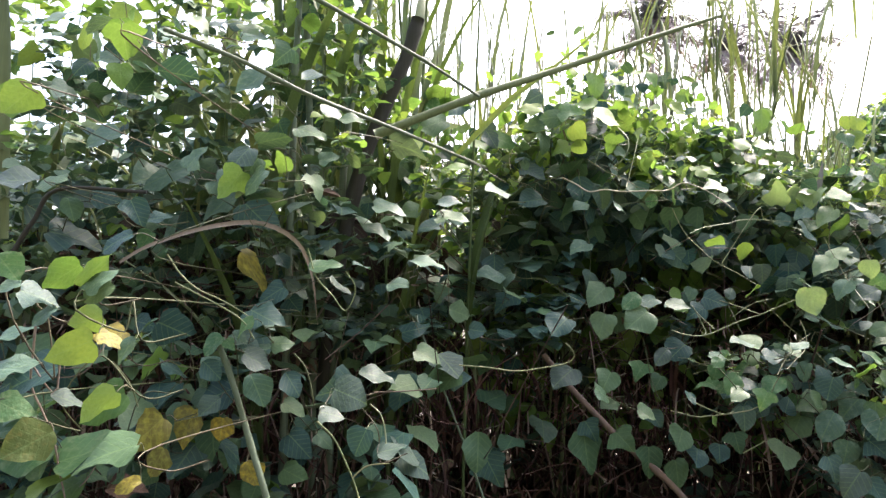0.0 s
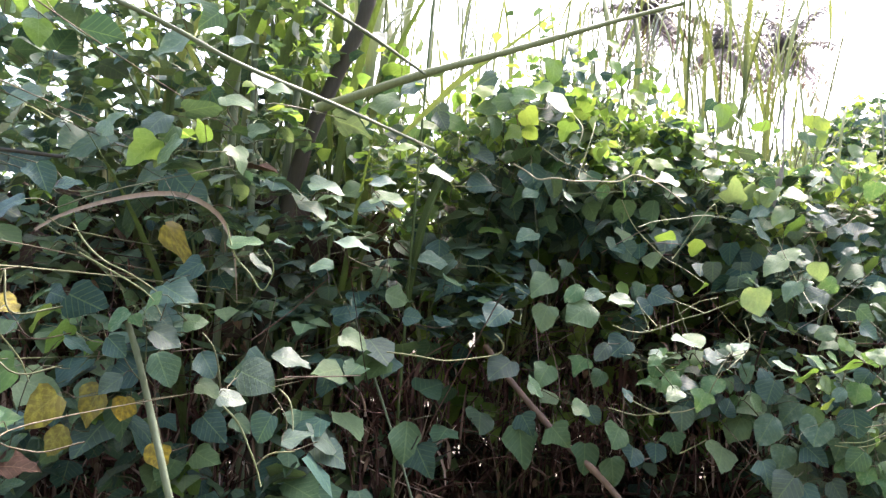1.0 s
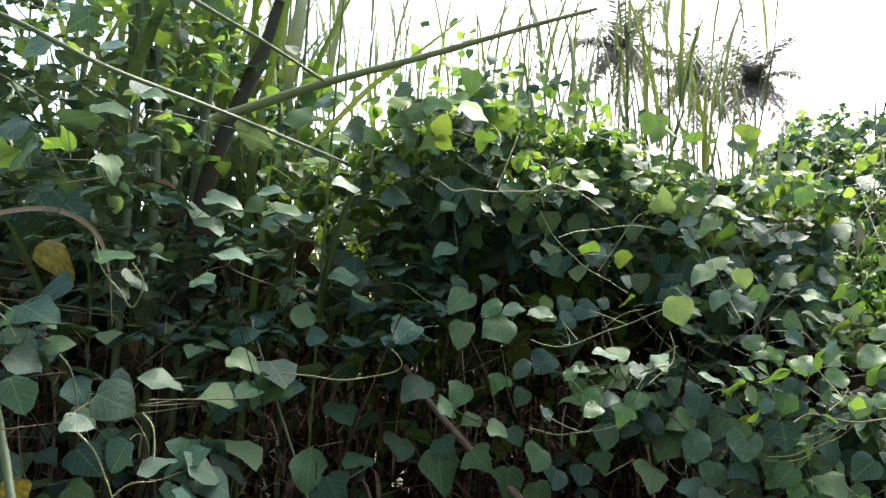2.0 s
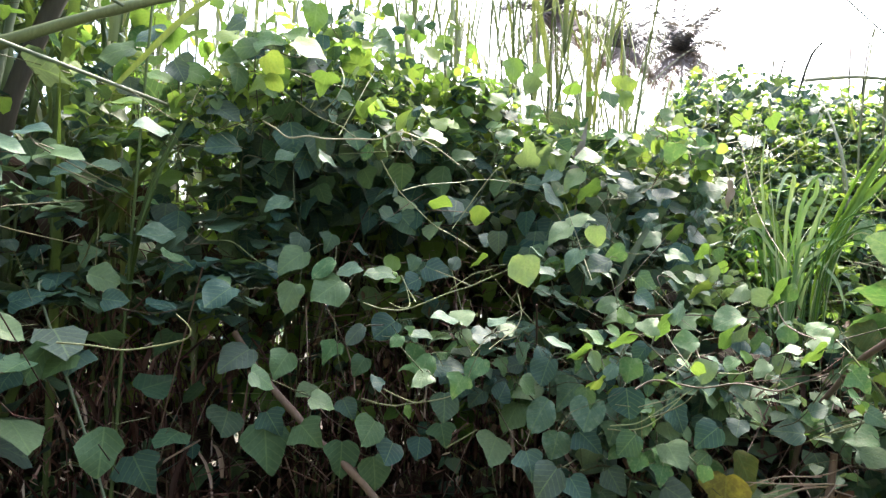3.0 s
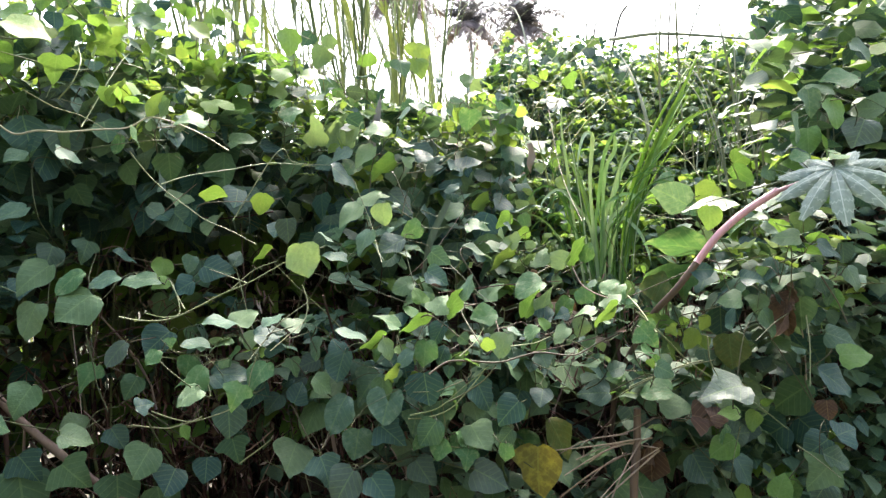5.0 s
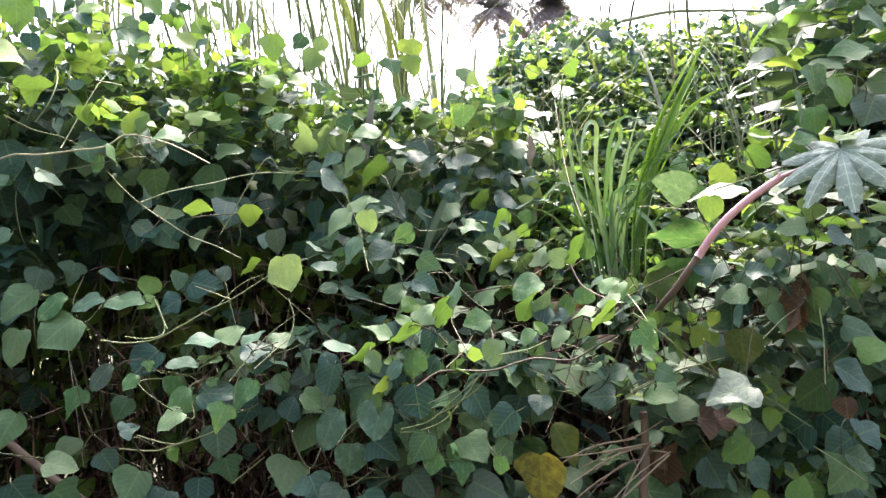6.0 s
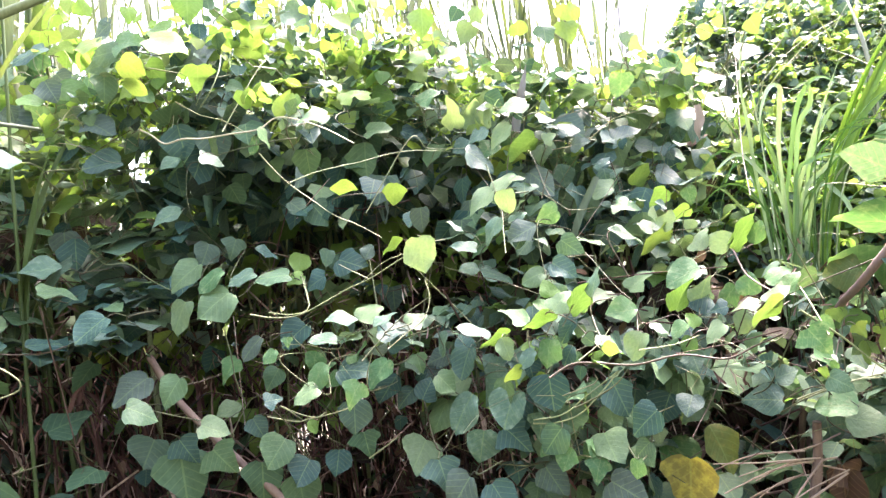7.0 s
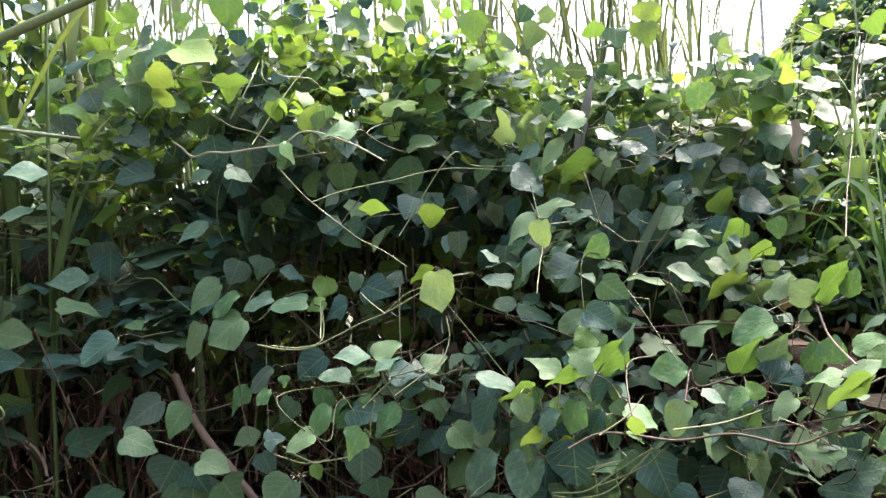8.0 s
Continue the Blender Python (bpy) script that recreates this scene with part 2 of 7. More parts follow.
# ---- builders ----
class Pile:
    """Gathers many small pieces into one mesh."""

    def __init__(self):
        self.v, self.f, self.uv, self.n = [], [], [], 0

    def add(self, verts, faces, uvs):
        self.v.append(np.asarray(verts, dtype=float))
        self.f.extend(tuple(i + self.n for i in f) for f in faces)
        self.uv.append(np.asarray(uvs, dtype=float))
        self.n += len(verts)

    def mesh(self, name, material, smooth=True):
        me = bpy.data.meshes.new(name)
        v, uv = np.concatenate(self.v), np.concatenate(self.uv)
        me.from_pydata(v.tolist(), [], self.f)
        layer = me.uv_layers.new(name="UVMap")
        loops = np.empty(len(me.loops), dtype=np.int32)
        me.loops.foreach_get("vertex_index", loops)
        layer.data.foreach_set("uv", uv[loops].ravel())
        me.materials.append(material)
        me.polygons.foreach_set("use_smooth", [smooth] * len(me.polygons))
        me.update()
        return me


def thing(name, label, category, at=(0, 0, 0), group=""):
    ob = new(name)
    ob.empty_display_size = 0.05
    ob.location = at
    return tagged(ob, label, category, group)


def part(name, me, parent, label="", m=None):
    """Links the mesh as one part of parent; m is its pose in the world."""
    ob = new(name, me)
    ob.parent = parent
    at = parent.location if parent.parent is None else parent.parent.location + parent.location
    ob.matrix_basis = Matrix.Translation(-Vector(at)) @ (m or Matrix())
    return tagged(ob, label)


SHAPES = {
    "heart": [(0.0, 0.03), (0.15, -0.03), (0.33, 0.0), (0.46, 0.12), (0.49, 0.28), (0.435, 0.46), (0.33, 0.65), (0.185, 0.83), (0.06, 0.95), (0.0, 1.0)],
    "rhomb": [(0.0, 0.0), (0.09, 0.0), (0.24, 0.06), (0.40, 0.22), (0.49, 0.38), (0.43, 0.56), (0.32, 0.73), (0.18, 0.87), (0.06, 0.96), (0.0, 1.0)],
    "lobed": [(0.0, 0.03), (0.20, -0.03), (0.41, 0.04), (0.58, 0.22), (0.54, 0.36), (0.38, 0.47), (0.28, 0.62), (0.15, 0.80), (0.045, 0.94), (0.0, 1.0)],
    "round": [(0.0, 0.04), (0.16, 0.0), (0.36, 0.05), (0.49, 0.21), (0.52, 0.39), (0.47, 0.57), (0.33, 0.75), (0.17, 0.88), (0.05, 0.96), (0.0, 1.0)],
}


def leaf_piece(shape="heart", fold=0.25, droop=0.2, wave=0.03, skew=0.0, twist=0.0, fine=True, seed=0, bite=0.0):
    """Vertices, faces and UVs of a leaf of length 1: base at the origin, tip along +y, upper side +z."""
    rnd = random.Random(seed)
    outline = SHAPES[shape]
    cols = (-1.0, -0.55, 0.0, 0.55, 1.0) if fine else (-1.0, 0.0, 1.0)
    if not fine:
        outline = [outline[i] for i in (0, 2, 4, 6, 8, 9)]
    verts, uvs = [], []
    ph = rnd.uniform(0, 6.28)
    jag = {(k, sg): (rnd.gauss(1, 0.05), rnd.gauss(0, 0.015)) for k in range(len(outline)) for sg in (-1, 1)}
    bow = rnd.gauss(0, 0.07)
    for k, (w, y) in enumerate(outline):
        ymid = max(0.0, min(1.0, y + 0.10 * (1 - k / (len(outline) - 1)) * (k > 0)))
        for c in cols:
            wide = w * (1 + skew * (1 if c > 0 else -1))
            if bite and abs(c) == 1.0 and rnd.random() < 0.35:
                wide *= 1 - bite * rnd.random()
            jw, jy = jag[(k, 1 if c > 0 else -1)]
            inner = 0 < k < len(outline) - 1
            x = c * wide * (jw if inner else 1) + bow * ymid * ymid
            yy = ymid + (y + (jy if inner else 0) - ymid) * abs(c)
            z = fold * abs(c * wide) * 0.9 - droop * yy * yy - 0.30 * droop * x * x * 4 * (1 if abs(c) == 1.0 else 0.6)
            z += wave * math.sin(ph + 9 * yy + (2.1 if c > 0 else 0)) * abs(c) + twist * x * yy
            verts.append((x, yy, z))
            uvs.append((x + 0.5, yy))
    n, faces = len(cols), []
    for k in range(len(outline) - 1):
        for c in range(n - 1):
            a = k * n + c
            q = (a, a + 1, a + n + 1, a + n)
            if k == 0:
                q = (a, a + n + 1, a + n) if c < (n - 1) / 2 else (a + 1, a + n + 1, a + n)
                q = (k * n + n // 2, a + n + 1, a + n)
            elif k == len(outline) - 2:
                q = (a, a + 1, (k + 1) * n + n // 2)
            faces.append(q)
    return verts, faces, uvs


def leaf_pose(at, size, heading, droop, roll, width=1.0):
    """heading: the compass turn of the tip (0 is +y, 90 is +x); droop: how far the tip hangs below level; roll about its midrib."""
    turn = Euler((radians(-droop), 0, radians(-heading))).to_matrix().to_4x4() @ Euler((0, radians(roll), 0)).to_matrix().to_4x4()
    return Matrix.Translation(at) @ turn @ Matrix.Diagonal((size * width, size, size, 1))


def tube_piece(points, radius, sides=6, taper=1.0):
    pts = [Vector(p) for p in points]
    verts, faces, uvs = [], [], []
    up = Vector((0.31, 0.17, 0.93))
    for k, p in enumerate(pts):
        d = (pts[min(k + 1, len(pts) - 1)] - pts[max(k - 1, 0)]).normalized()
        if abs(d.dot(up)) > 0.95:
            up = Vector((0.9, 0.3, 0.1))
        a = d.cross(up).normalized()
        b = d.cross(a)
        r = radius * (1 + (taper - 1) * k / max(1, len(pts) - 1))
        for s in range(sides):
            t = 2 * math.pi * s / sides
            verts.append(p + a * (r * math.cos(t)) + b * (r * math.sin(t)))
            uvs.append((s / sides, k / len(pts)))
    for k in range(len(pts) - 1):
        for s in range(sides):
            s2 = (s + 1) % sides
            faces.append((k * sides + s, k * sides + s2, (k + 1) * sides + s2, (k + 1) * sides + s))
    faces.append(tuple(range(sides)))
    faces.append(tuple(reversed(range((len(pts) - 1) * sides, len(pts) * sides))))
    return verts, faces, uvs


def blade_piece(points, width, face, fold=0.18, base=0.55, peak=0.3):
    """A grass or cane blade along the points: folded along its midrib, narrow at its base, widest at peak, pointed."""
    pts = [Vector(p) for p in points]
    verts, faces, uvs = [], [], []
    n = len(pts)
    for k, p in enumerate(pts):
        d = (pts[min(k + 1, n - 1)] - pts[max(k - 1, 0)]).normalized()
        side = d.cross(Vector(face)).normalized()
        nor = side.cross(d).normalized()
        v = k / (n - 1)
        w = width * ((base + (1 - base) * v / peak) if v < peak else max(0.03, 1 - ((v - peak) / (1 - peak)) ** 1.6)) / 2
        for c in (-1, 0, 1):
            verts.append(p + side * (c * w) + nor * (abs(c) * fold * w - (c == 0) * 0.0015))
            uvs.append((c * 0.5 + 0.5, v))
    for k in range(n - 1):
        for c in (0, 1):
            a = k * 3 + c
            faces.append((a, a + 1, a + 4, a + 3))
    return verts, faces, uvs


def bend(points, count):
    """A smooth line through a few points."""
    p = [Vector(q) for q in points]
    p = [p[0] * 2 - p[1]] + p + [p[-1] * 2 - p[-2]]
    out = []
    spans = len(p) - 3
    for i in range(count):
        s = i / (count - 1) * spans
        k = min(int(s), spans - 1)
        t = s - k
        a, b, c, d = p[k:k + 4]
        out.append(0.5 * ((2 * b) + (c - a) * t + (2 * a - 5 * b + 4 * c - d) * t * t + (3 * b - a - 3 * c + d) * t ** 3))
    return out


def one(piece, name, material):
    pile = Pile()
    pile.add(*piece)
    return pile.mesh(name, material)


def arch(base, lean_to, height, reach, count=7, sag=0.0):
    """A line that rises from base and bows over towards the compass direction lean_to."""
    dx, dy = math.sin(lean_to), math.cos(lean_to)
    return [Vector((base[0] + dx * reach * s ** 2, base[1] + dy * reach * s ** 2, base[2] + height * (s - sag * s ** 3))) for s in (i / (count - 1) for i in range(count))]

# ---- ground ----
def build_ground():
    bm = bmesh.new()
    bmesh.ops.create_grid(bm, x_segments=60, y_segments=60, size=12)
    for v in bm.verts:
        v.co.z = 0.06 * (noise.noise(v.co * 0.7) + 0.4 * noise.noise(v.co * 2.9)) - 0.05
        if max(abs(v.co.x), abs(v.co.y)) > 11.9:
            v.co.x *= 250
            v.co.y *= 250
            v.co.z = -0.1
    me = bpy.data.meshes.new("ground")
    bm.to_mesh(me)
    bm.free()
    me.materials.append(soil)
    tagged(new("ground", me), "bare brown field soil under the vines", "ground", kind="structure")


build_ground()


def build_sky_block():
    """Unseen bank behind the viewer, added to keep low sky light off the hedge."""
    bm = bmesh.new()
    n, rows = 60, ((-2.9, 0.0), (-3.1, 2.4), (-3.3, 5.0), (-4.0, 7.4), (-6.0, 8.2), (-8.5, 0.0))
    grid = []
    for i in range(n):
        x = -14 + 28 * i / (n - 1)
        grid.append([bm.verts.new((x, y + 0.35 * noise.noise((x * 0.8, z, 2)), max(-0.2, z + 0.5 * noise.noise((x * 0.6, y, 5)) * (z > 0)))) for y, z in rows])
    for a, b in zip(grid, grid[1:]):
        for k in range(len(rows) - 1):
            bm.faces.new((a[k], b[k], b[k + 1], a[k + 1]))
    me = bpy.data.meshes.new("bank")
    bm.to_mesh(me)
    bm.free()
    me.materials.append(sky_block_green)
    tagged(new("sky_block", me), "unseen green bank added to cut the low sky light", "bank", kind="structure")


build_sky_block()

# ---- the face of the hedge: where its outer leaves stand ----
FACE_LOW = [(-0.9, 1.0, 1.30), (-0.04, 1.14, 1.40), (0.03, 1.02, 1.34), (0.11, 1.02, 1.33), (-0.31, 1.16, 1.37), (0.50, 1.35, 2.17), (0.15, 1.20, 1.75),
            (0.45, 1.09, 2.10), (0.69, 1.29, 2.08), (0.82, 1.23, 2.20), (1.05, 1.24, 2.10), (0.98, 0.92, 2.20), (1.17, 1.36, 2.12), (1.46, 1.23, 2.02),
            (1.22, 1.10, 2.13), (1.40, 0.95, 2.0), (1.60, 1.14, 1.95), (1.69, 0.87, 2.06), (1.65, 1.24, 2.24), (1.84, 1.32, 2.16), (1.91, 1.15, 1.72),
            (2.3, 1.19, 1.96), (2.07, 1.33, 2.06), (2.9, 1.2, 2.2), (0.52, 0.88, 2.10), (0.1, 0.6, 1.5)]
FACE_HIGH = [(-0.9, 1.7, 1.45), (-0.28, 1.62, 1.31), (-0.31, 1.41, 1.55), (-0.50, 1.90, 1.41), (-0.14, 1.83, 1.43), (0.02, 1.56, 1.53), (0.11, 1.85, 2.2),
             (0.47, 1.89, 2.13), (0.43, 1.64, 2.31), (0.31, 1.49, 2.27), (0.80, 1.58, 2.25), (1.22, 1.77, 2.50), (1.28, 1.60, 2.47), (1.41, 1.60, 2.36),
             (1.35, 1.51, 2.26), (1.26, 2.0, 2.59), (1.74, 1.36, 2.33), (1.72, 1.81, 2.69), (2.29, 1.67, 3.0), (2.55, 1.85, 3.6), (2.9, 1.8, 3.2), (0.0, 2.1, 1.8), (0.86, 2.04, 2.70)]
FACE_WEST = [(-0.54, 1.92, 1.51), (-0.52, 1.74, 2.18), (-0.44, 1.03, 1.43), (-0.34, 1.23, 1.36), (-0.33, 1.84, 1.91), (-0.29, 1.59, 1.30), (-0.25, 1.36, 2.45), (-0.06, 1.10, 2.45),
             (0.03, 1.26, 1.86), (0.08, 1.57, 2.40), (0.08, 1.86, 2.30), (0.09, 1.03, 1.32), (0.25, 1.67, 1.94), (0.27, 1.34, 2.10), (0.42, 1.04, 2.50), (0.44, 1.27, 1.93),
             (0.46, 1.85, 2.22), (0.51, 1.66, 2.22), (0.55, 1.42, 2.29), (0.56, 1.09, 1.90), (0.61, 1.87, 2.22), (0.66, 2.01, 2.44), (0.68, 1.29, 2.07), (0.75, 1.72, 2.14),
             (0.75, 1.14, 2.51), (0.82, 1.37, 2.25)]
FACE_EAST = [(0.93, 1.10, 1.92), (0.95, 1.55, 2.28), (1.02, 1.24, 2.13), (1.06, 1.01, 2.23), (1.06, 1.39, 2.27), (1.08, 1.72, 2.62), (1.20, 1.88, 2.76), (1.23, 1.10, 2.12),
             (1.24, 1.37, 2.25), (1.28, 1.67, 2.47), (1.33, 1.25, 2.37), (1.35, 1.52, 2.34), (1.36, 1.96, 2.90), (1.42, 1.04, 2.02), (1.50, 0.87, 2.00), (1.50, 1.23, 2.02),
             (1.50, 1.55, 2.66), (1.57, 1.79, 2.72), (1.64, 1.41, 2.51), (1.65, 1.25, 2.28), (1.73, 1.05, 2.08), (1.74, 1.80, 2.80), (1.79, 0.85, 2.22), (1.81, 1.51, 2.69),
             (1.82, 1.33, 2.45), (1.89, 1.03, 2.05), (2.11, 1.68, 2.94)]
FACE = np.array(FACE_LOW + FACE_HIGH + FACE_WEST + FACE_EAST)


def face_y(x, z):
    d2 = (FACE[:, 0] - x) ** 2 + (FACE[:, 1] - z) ** 2 + 0.004
    w = 1 / d2 ** 1.7
    return float((w * FACE[:, 2]).sum() / w.sum())


def crest(x):
    """Height of the hedge's top edge."""
    return float(np.interp(x, [-1.2, -0.25, -0.05, 0.2, 0.5, 1.0, 1.5, 2.0, 2.5, 3.0, 3.6], [2.45, 2.36, 1.92, 1.86, 2.03, 2.0, 1.9, 1.85, 1.95, 2.1, 2.2]))


def top_z(x, y):
    """Height of the vines' top as it runs back to the ridge behind the grass."""
    ridge = float(np.interp(x, [-1.0, 1.2, 1.7, 2.05, 2.2, 2.48, 2.8, 3.4, 4.5, 6.0], [1.93, 1.93, 1.96, 2.18, 2.42, 2.68, 2.76, 2.64, 2.68, 2.7]))
    s = max(0.0, min(1.0, (y - 2.4) / 1.5))
    base = crest(x) - 0.06
    return base + (ridge - base) * s * s * (3 - 2 * s) - 0.05 * max(0.0, y - 4.3)


def hollow(x, z):
    """How far the foliage draws back into dark hollows of the hedge."""
    d = 0.0
    for cx, cz, rx, rz, deep in ((0.42, 1.22, 0.40, 0.22, 0.55), (0.66, 1.45, 0.30, 0.13, 0.5), (-0.48, 1.36, 0.12, 0.12, 0.3), (1.86, 0.86, 0.16, 0.10, 0.4), (0.6, 0.85, 0.75, 0.27, 0.4), (1.05, 1.30, 0.22, 0.10, 0.25), (0.76, 1.57, 0.46, 0.13, 0.5), (1.02, 1.5, 0.3, 0.13, 0.35), (-0.02, 1.24, 0.2, 0.1, 0.35), (0.0, 0.98, 0.45, 0.2, 0.4)):
        q = ((x - cx) / rx) ** 2 + ((z - cz) / rz) ** 2
        d = max(d, 1.5 * deep * max(0.0, 1.25 - q))
    return d


def in_notch(x, y, z):
    """The gap in the hedge where the grass tuft stands."""
    s = (x - 1.27) / (y - 0.43)
    return 0.27 < s < (0.52 if y < 2.6 else 0.66) and 1.85 < x and z > 1.26 - 0.03 * (y - 2) and y < 2.95 + 1.25 * max(0.0, z - 1.32)


rng = random.Random(7)
COARSE = [leaf_piece(s, rng.uniform(0.1, 0.45), rng.uniform(0.05, 0.45), 0.04, rng.uniform(-0.12, 0.12), rng.uniform(-0.25, 0.25), False, i)
          for i, s in enumerate(("heart", "rhomb", "lobed", "round", "heart", "rhomb", "round", "heart"))]
COARSE = [(np.array(v), f, u) for v, f, u in COARSE]


def add_leaf(pile, m, which):
    v, f, u = COARSE[which % len(COARSE)]
    a = np.array(m)
    pile.add(v @ a[:3, :3].T + a[:3, 3], f, u)


def add_spray(pile, r, at, size, heading, droop, roll, width=1.0):
    """A leaf of three leaflets: one ahead and one to each side."""
    add_leaf(pile, leaf_pose(at, size, heading, droop, roll, width), r.randrange(8))
    h = radians(heading)
    back = Vector(at) - Vector((math.sin(h), math.cos(h), 0)) * size * 0.22
    for sg in (-1, 1):
        if r.random() < 0.85:
            add_leaf(pile, leaf_pose(back, size * r.uniform(0.75, 0.95), heading + sg * r.gauss(85, 14), droop * 0.6 + r.gauss(8, 10), roll * 0.5 + r.gauss(0, 12), width), r.randrange(8))


def leaf_turn(r, high):
    """Heading, droop and roll of a wild leaf: level on the top, hanging on the face, most of them turned to the open side."""
    heading = r.gauss(180, 75)
    droop = r.gauss(19, 16) * (1 - high) + r.gauss(4, 14) * high
    return heading, droop, r.gauss(0, 20)


def hides_vine(x, y, z, gap=0.05):
    """Whether a leaf here would cover one of the single vine leaves."""
    d = np.hypot(SPOT[:, 0] - x, SPOT[:, 2] - z)
    return bool(np.any((d < 0.62 * SPOT[:, 3] + 0.028) & (y < SPOT[:, 1] + gap)))


def build_leaf_masses():
    r = random.Random(11)
    green, lime, dead, pale = Pile(), Pile(), Pile(), Pile()
    # outer shell
    for _ in range(8800):
        x, z = r.uniform(-2.4, 4.6), r.uniform(0.2, 2.5)
        if z > crest(x) + r.gauss(0, 0.05):
            continue
        thin = noise.noise((x * 2.3, z * 2.3, 3.1))
        low = max(0.0, min(1.0, (1.12 - z) / 0.3)) * (1 if -0.2 < x < 1.4 else 0.4)
        clump = noise.noise((x * 5.5, z * 5.5, 8.3)) + 0.5 * noise.noise((x * 11, z * 11, 1.3))
        if r.random() < 0.12 * low or (thin < -0.12 and r.random() < 0.6) or (z < 1.62 and x < 1.0 and clump < 0.05 and r.random() < 0.8):
            continue
        if z < 1.6 and -0.4 < x < 1.0 and r.random() < 0.28:
            continue
        if hollow(x, z) > 0.12 and r.random() < 0.88:
            continue
        high = max(0.0, min(1.0, (z - 1.25) / 0.5))
        y = face_y(x, z) + 0.07 + r.expovariate(1 / 0.11) + hollow(x, z)
        if in_notch(x, y, z) or hides_vine(x, y, z) or (-0.25 < x < 0.35 and z > 1.6 and r.random() < 0.25):
            continue
        if z < 1.2 and -0.2 < x < 0.45 and r.random() < 0.5:
            continue
        size = r.triangular(0.035, 0.095, 0.06) * (1 - 0.28 * high)
        # lime by the crest, pale at both ends: light put into leaf colour
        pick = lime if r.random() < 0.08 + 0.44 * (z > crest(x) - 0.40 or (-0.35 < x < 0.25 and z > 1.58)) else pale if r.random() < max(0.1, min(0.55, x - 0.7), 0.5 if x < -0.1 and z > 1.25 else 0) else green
        add_spray(pick, r, (x, y, z), size, *leaf_turn(r, high), r.uniform(0.8, 1.05))
    # level layers of leaves beside the hollow
    for _ in range(420):
        x, z = r.uniform(-0.35, 0.5), r.choice((1.26, 1.34, 1.41, 1.5, 1.58)) + r.gauss(0, 0.018)
        y = face_y(x, z) + 0.06 + r.expovariate(1 / 0.1)
        if hides_vine(x, y, z) or noise.noise((x * 5, z * 9, 6.1)) < -0.1:
            continue
        add_spray(green, r, (x, y, z), r.uniform(0.05, 0.085), r.gauss(180, 55), r.gauss(6, 9), r.gauss(0, 10))
    # low leaves where the hedge is thickest
    for _ in range(420):
        x, z = r.uniform(1.3, 3.0), r.uniform(0.5, 1.1)
        y = face_y(x, z) + 0.14 + r.expovariate(1 / 0.15)
        if 1.7 < x < 2.1 and z > 0.68 or noise.noise((x * 5, z * 5, 4.4)) < -0.1:
            continue
        # over half pale: this low stretch is brightened by leaf colour
        add_spray(pale if r.random() < 0.55 else green, r, (x, y, z), r.uniform(0.05, 0.085), *leaf_turn(r, 0.0))
    # broad dark leaves low down, where the hedge is in shade
    for _ in range(330):
        x, z = r.uniform(-1.1, 0.3), r.uniform(0.62, 1.22)
        y = face_y(x, z) + 0.08 + r.expovariate(1 / 0.12)
        if hides_vine(x, y, z) or noise.noise((x * 5, z * 5, 2.2)) < -0.12:
            continue
        add_leaf(green, leaf_pose((x, y, z), r.uniform(0.07, 0.115), *leaf_turn(r, 0.1)), r.randrange(8))
    # inner leaves, in the dark
    for _ in range(12000):
        x, z = r.uniform(-2.6, 4.8), r.uniform(0.0, 2.3)
        if z > crest(x) - 0.05:
            continue
        if hollow(x, z) > 0.12 and r.random() < 0.8:
            continue
        y = face_y(x, z) + r.uniform(0.34, 1.9) + hollow(x, z)
        if in_notch(x, y, z):
            continue
        if x < 0.3 and z > 1.42 and r.random() < (0.8 if x > -0.3 else 0.5):
            continue
        if z < 1.05 and y < face_y(x, z) + 0.7 and r.random() < 0.8:
            continue
        # shade inside the hedge by colour: most deeper leaves go near black
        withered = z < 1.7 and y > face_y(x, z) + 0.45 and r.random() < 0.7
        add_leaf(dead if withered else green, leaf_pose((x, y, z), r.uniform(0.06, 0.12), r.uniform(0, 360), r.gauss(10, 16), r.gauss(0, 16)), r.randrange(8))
    # the thick of the hedge behind, which lets no daylight through
    for _ in range(20000):
        x, z = r.uniform(-3.0, 5.4), r.uniform(0.0, 2.1)
        if z > crest(x) - 0.12:
            continue
        y = face_y(x, z) + r.uniform(0.8, 2.2) + 0.9 * hollow(x, z)
        if in_notch(x, y, z):
            continue
        # same shade put into colour: over half of these are near black
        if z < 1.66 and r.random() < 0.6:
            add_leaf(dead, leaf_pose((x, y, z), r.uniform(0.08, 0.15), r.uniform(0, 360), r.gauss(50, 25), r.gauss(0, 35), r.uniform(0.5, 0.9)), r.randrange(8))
            continue
        if x < 0.22 and z > 1.4 and r.random() < (0.88 if x > -0.3 else 0.55):
            continue
        # daylight leaking through the hedge, put in as lime leaves
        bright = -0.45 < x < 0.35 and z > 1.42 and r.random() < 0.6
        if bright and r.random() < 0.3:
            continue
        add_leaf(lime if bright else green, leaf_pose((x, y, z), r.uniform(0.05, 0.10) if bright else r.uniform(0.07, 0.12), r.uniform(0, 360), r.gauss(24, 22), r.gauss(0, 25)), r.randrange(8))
    for _ in range(12500):   # the same behind its upper half
        x, z = r.uniform(-3.0, 5.4), r.uniform(1.3, 2.2)
        y = face_y(x, z) + r.uniform(0.6, 1.8)
        if z > crest(x) - 0.08 or in_notch(x, y, z) or (x < 0.3 and z > 1.45 and r.random() < (0.8 if x > -0.3 else 0.6)):
            continue
        y += 0.7 * hollow(x, z)
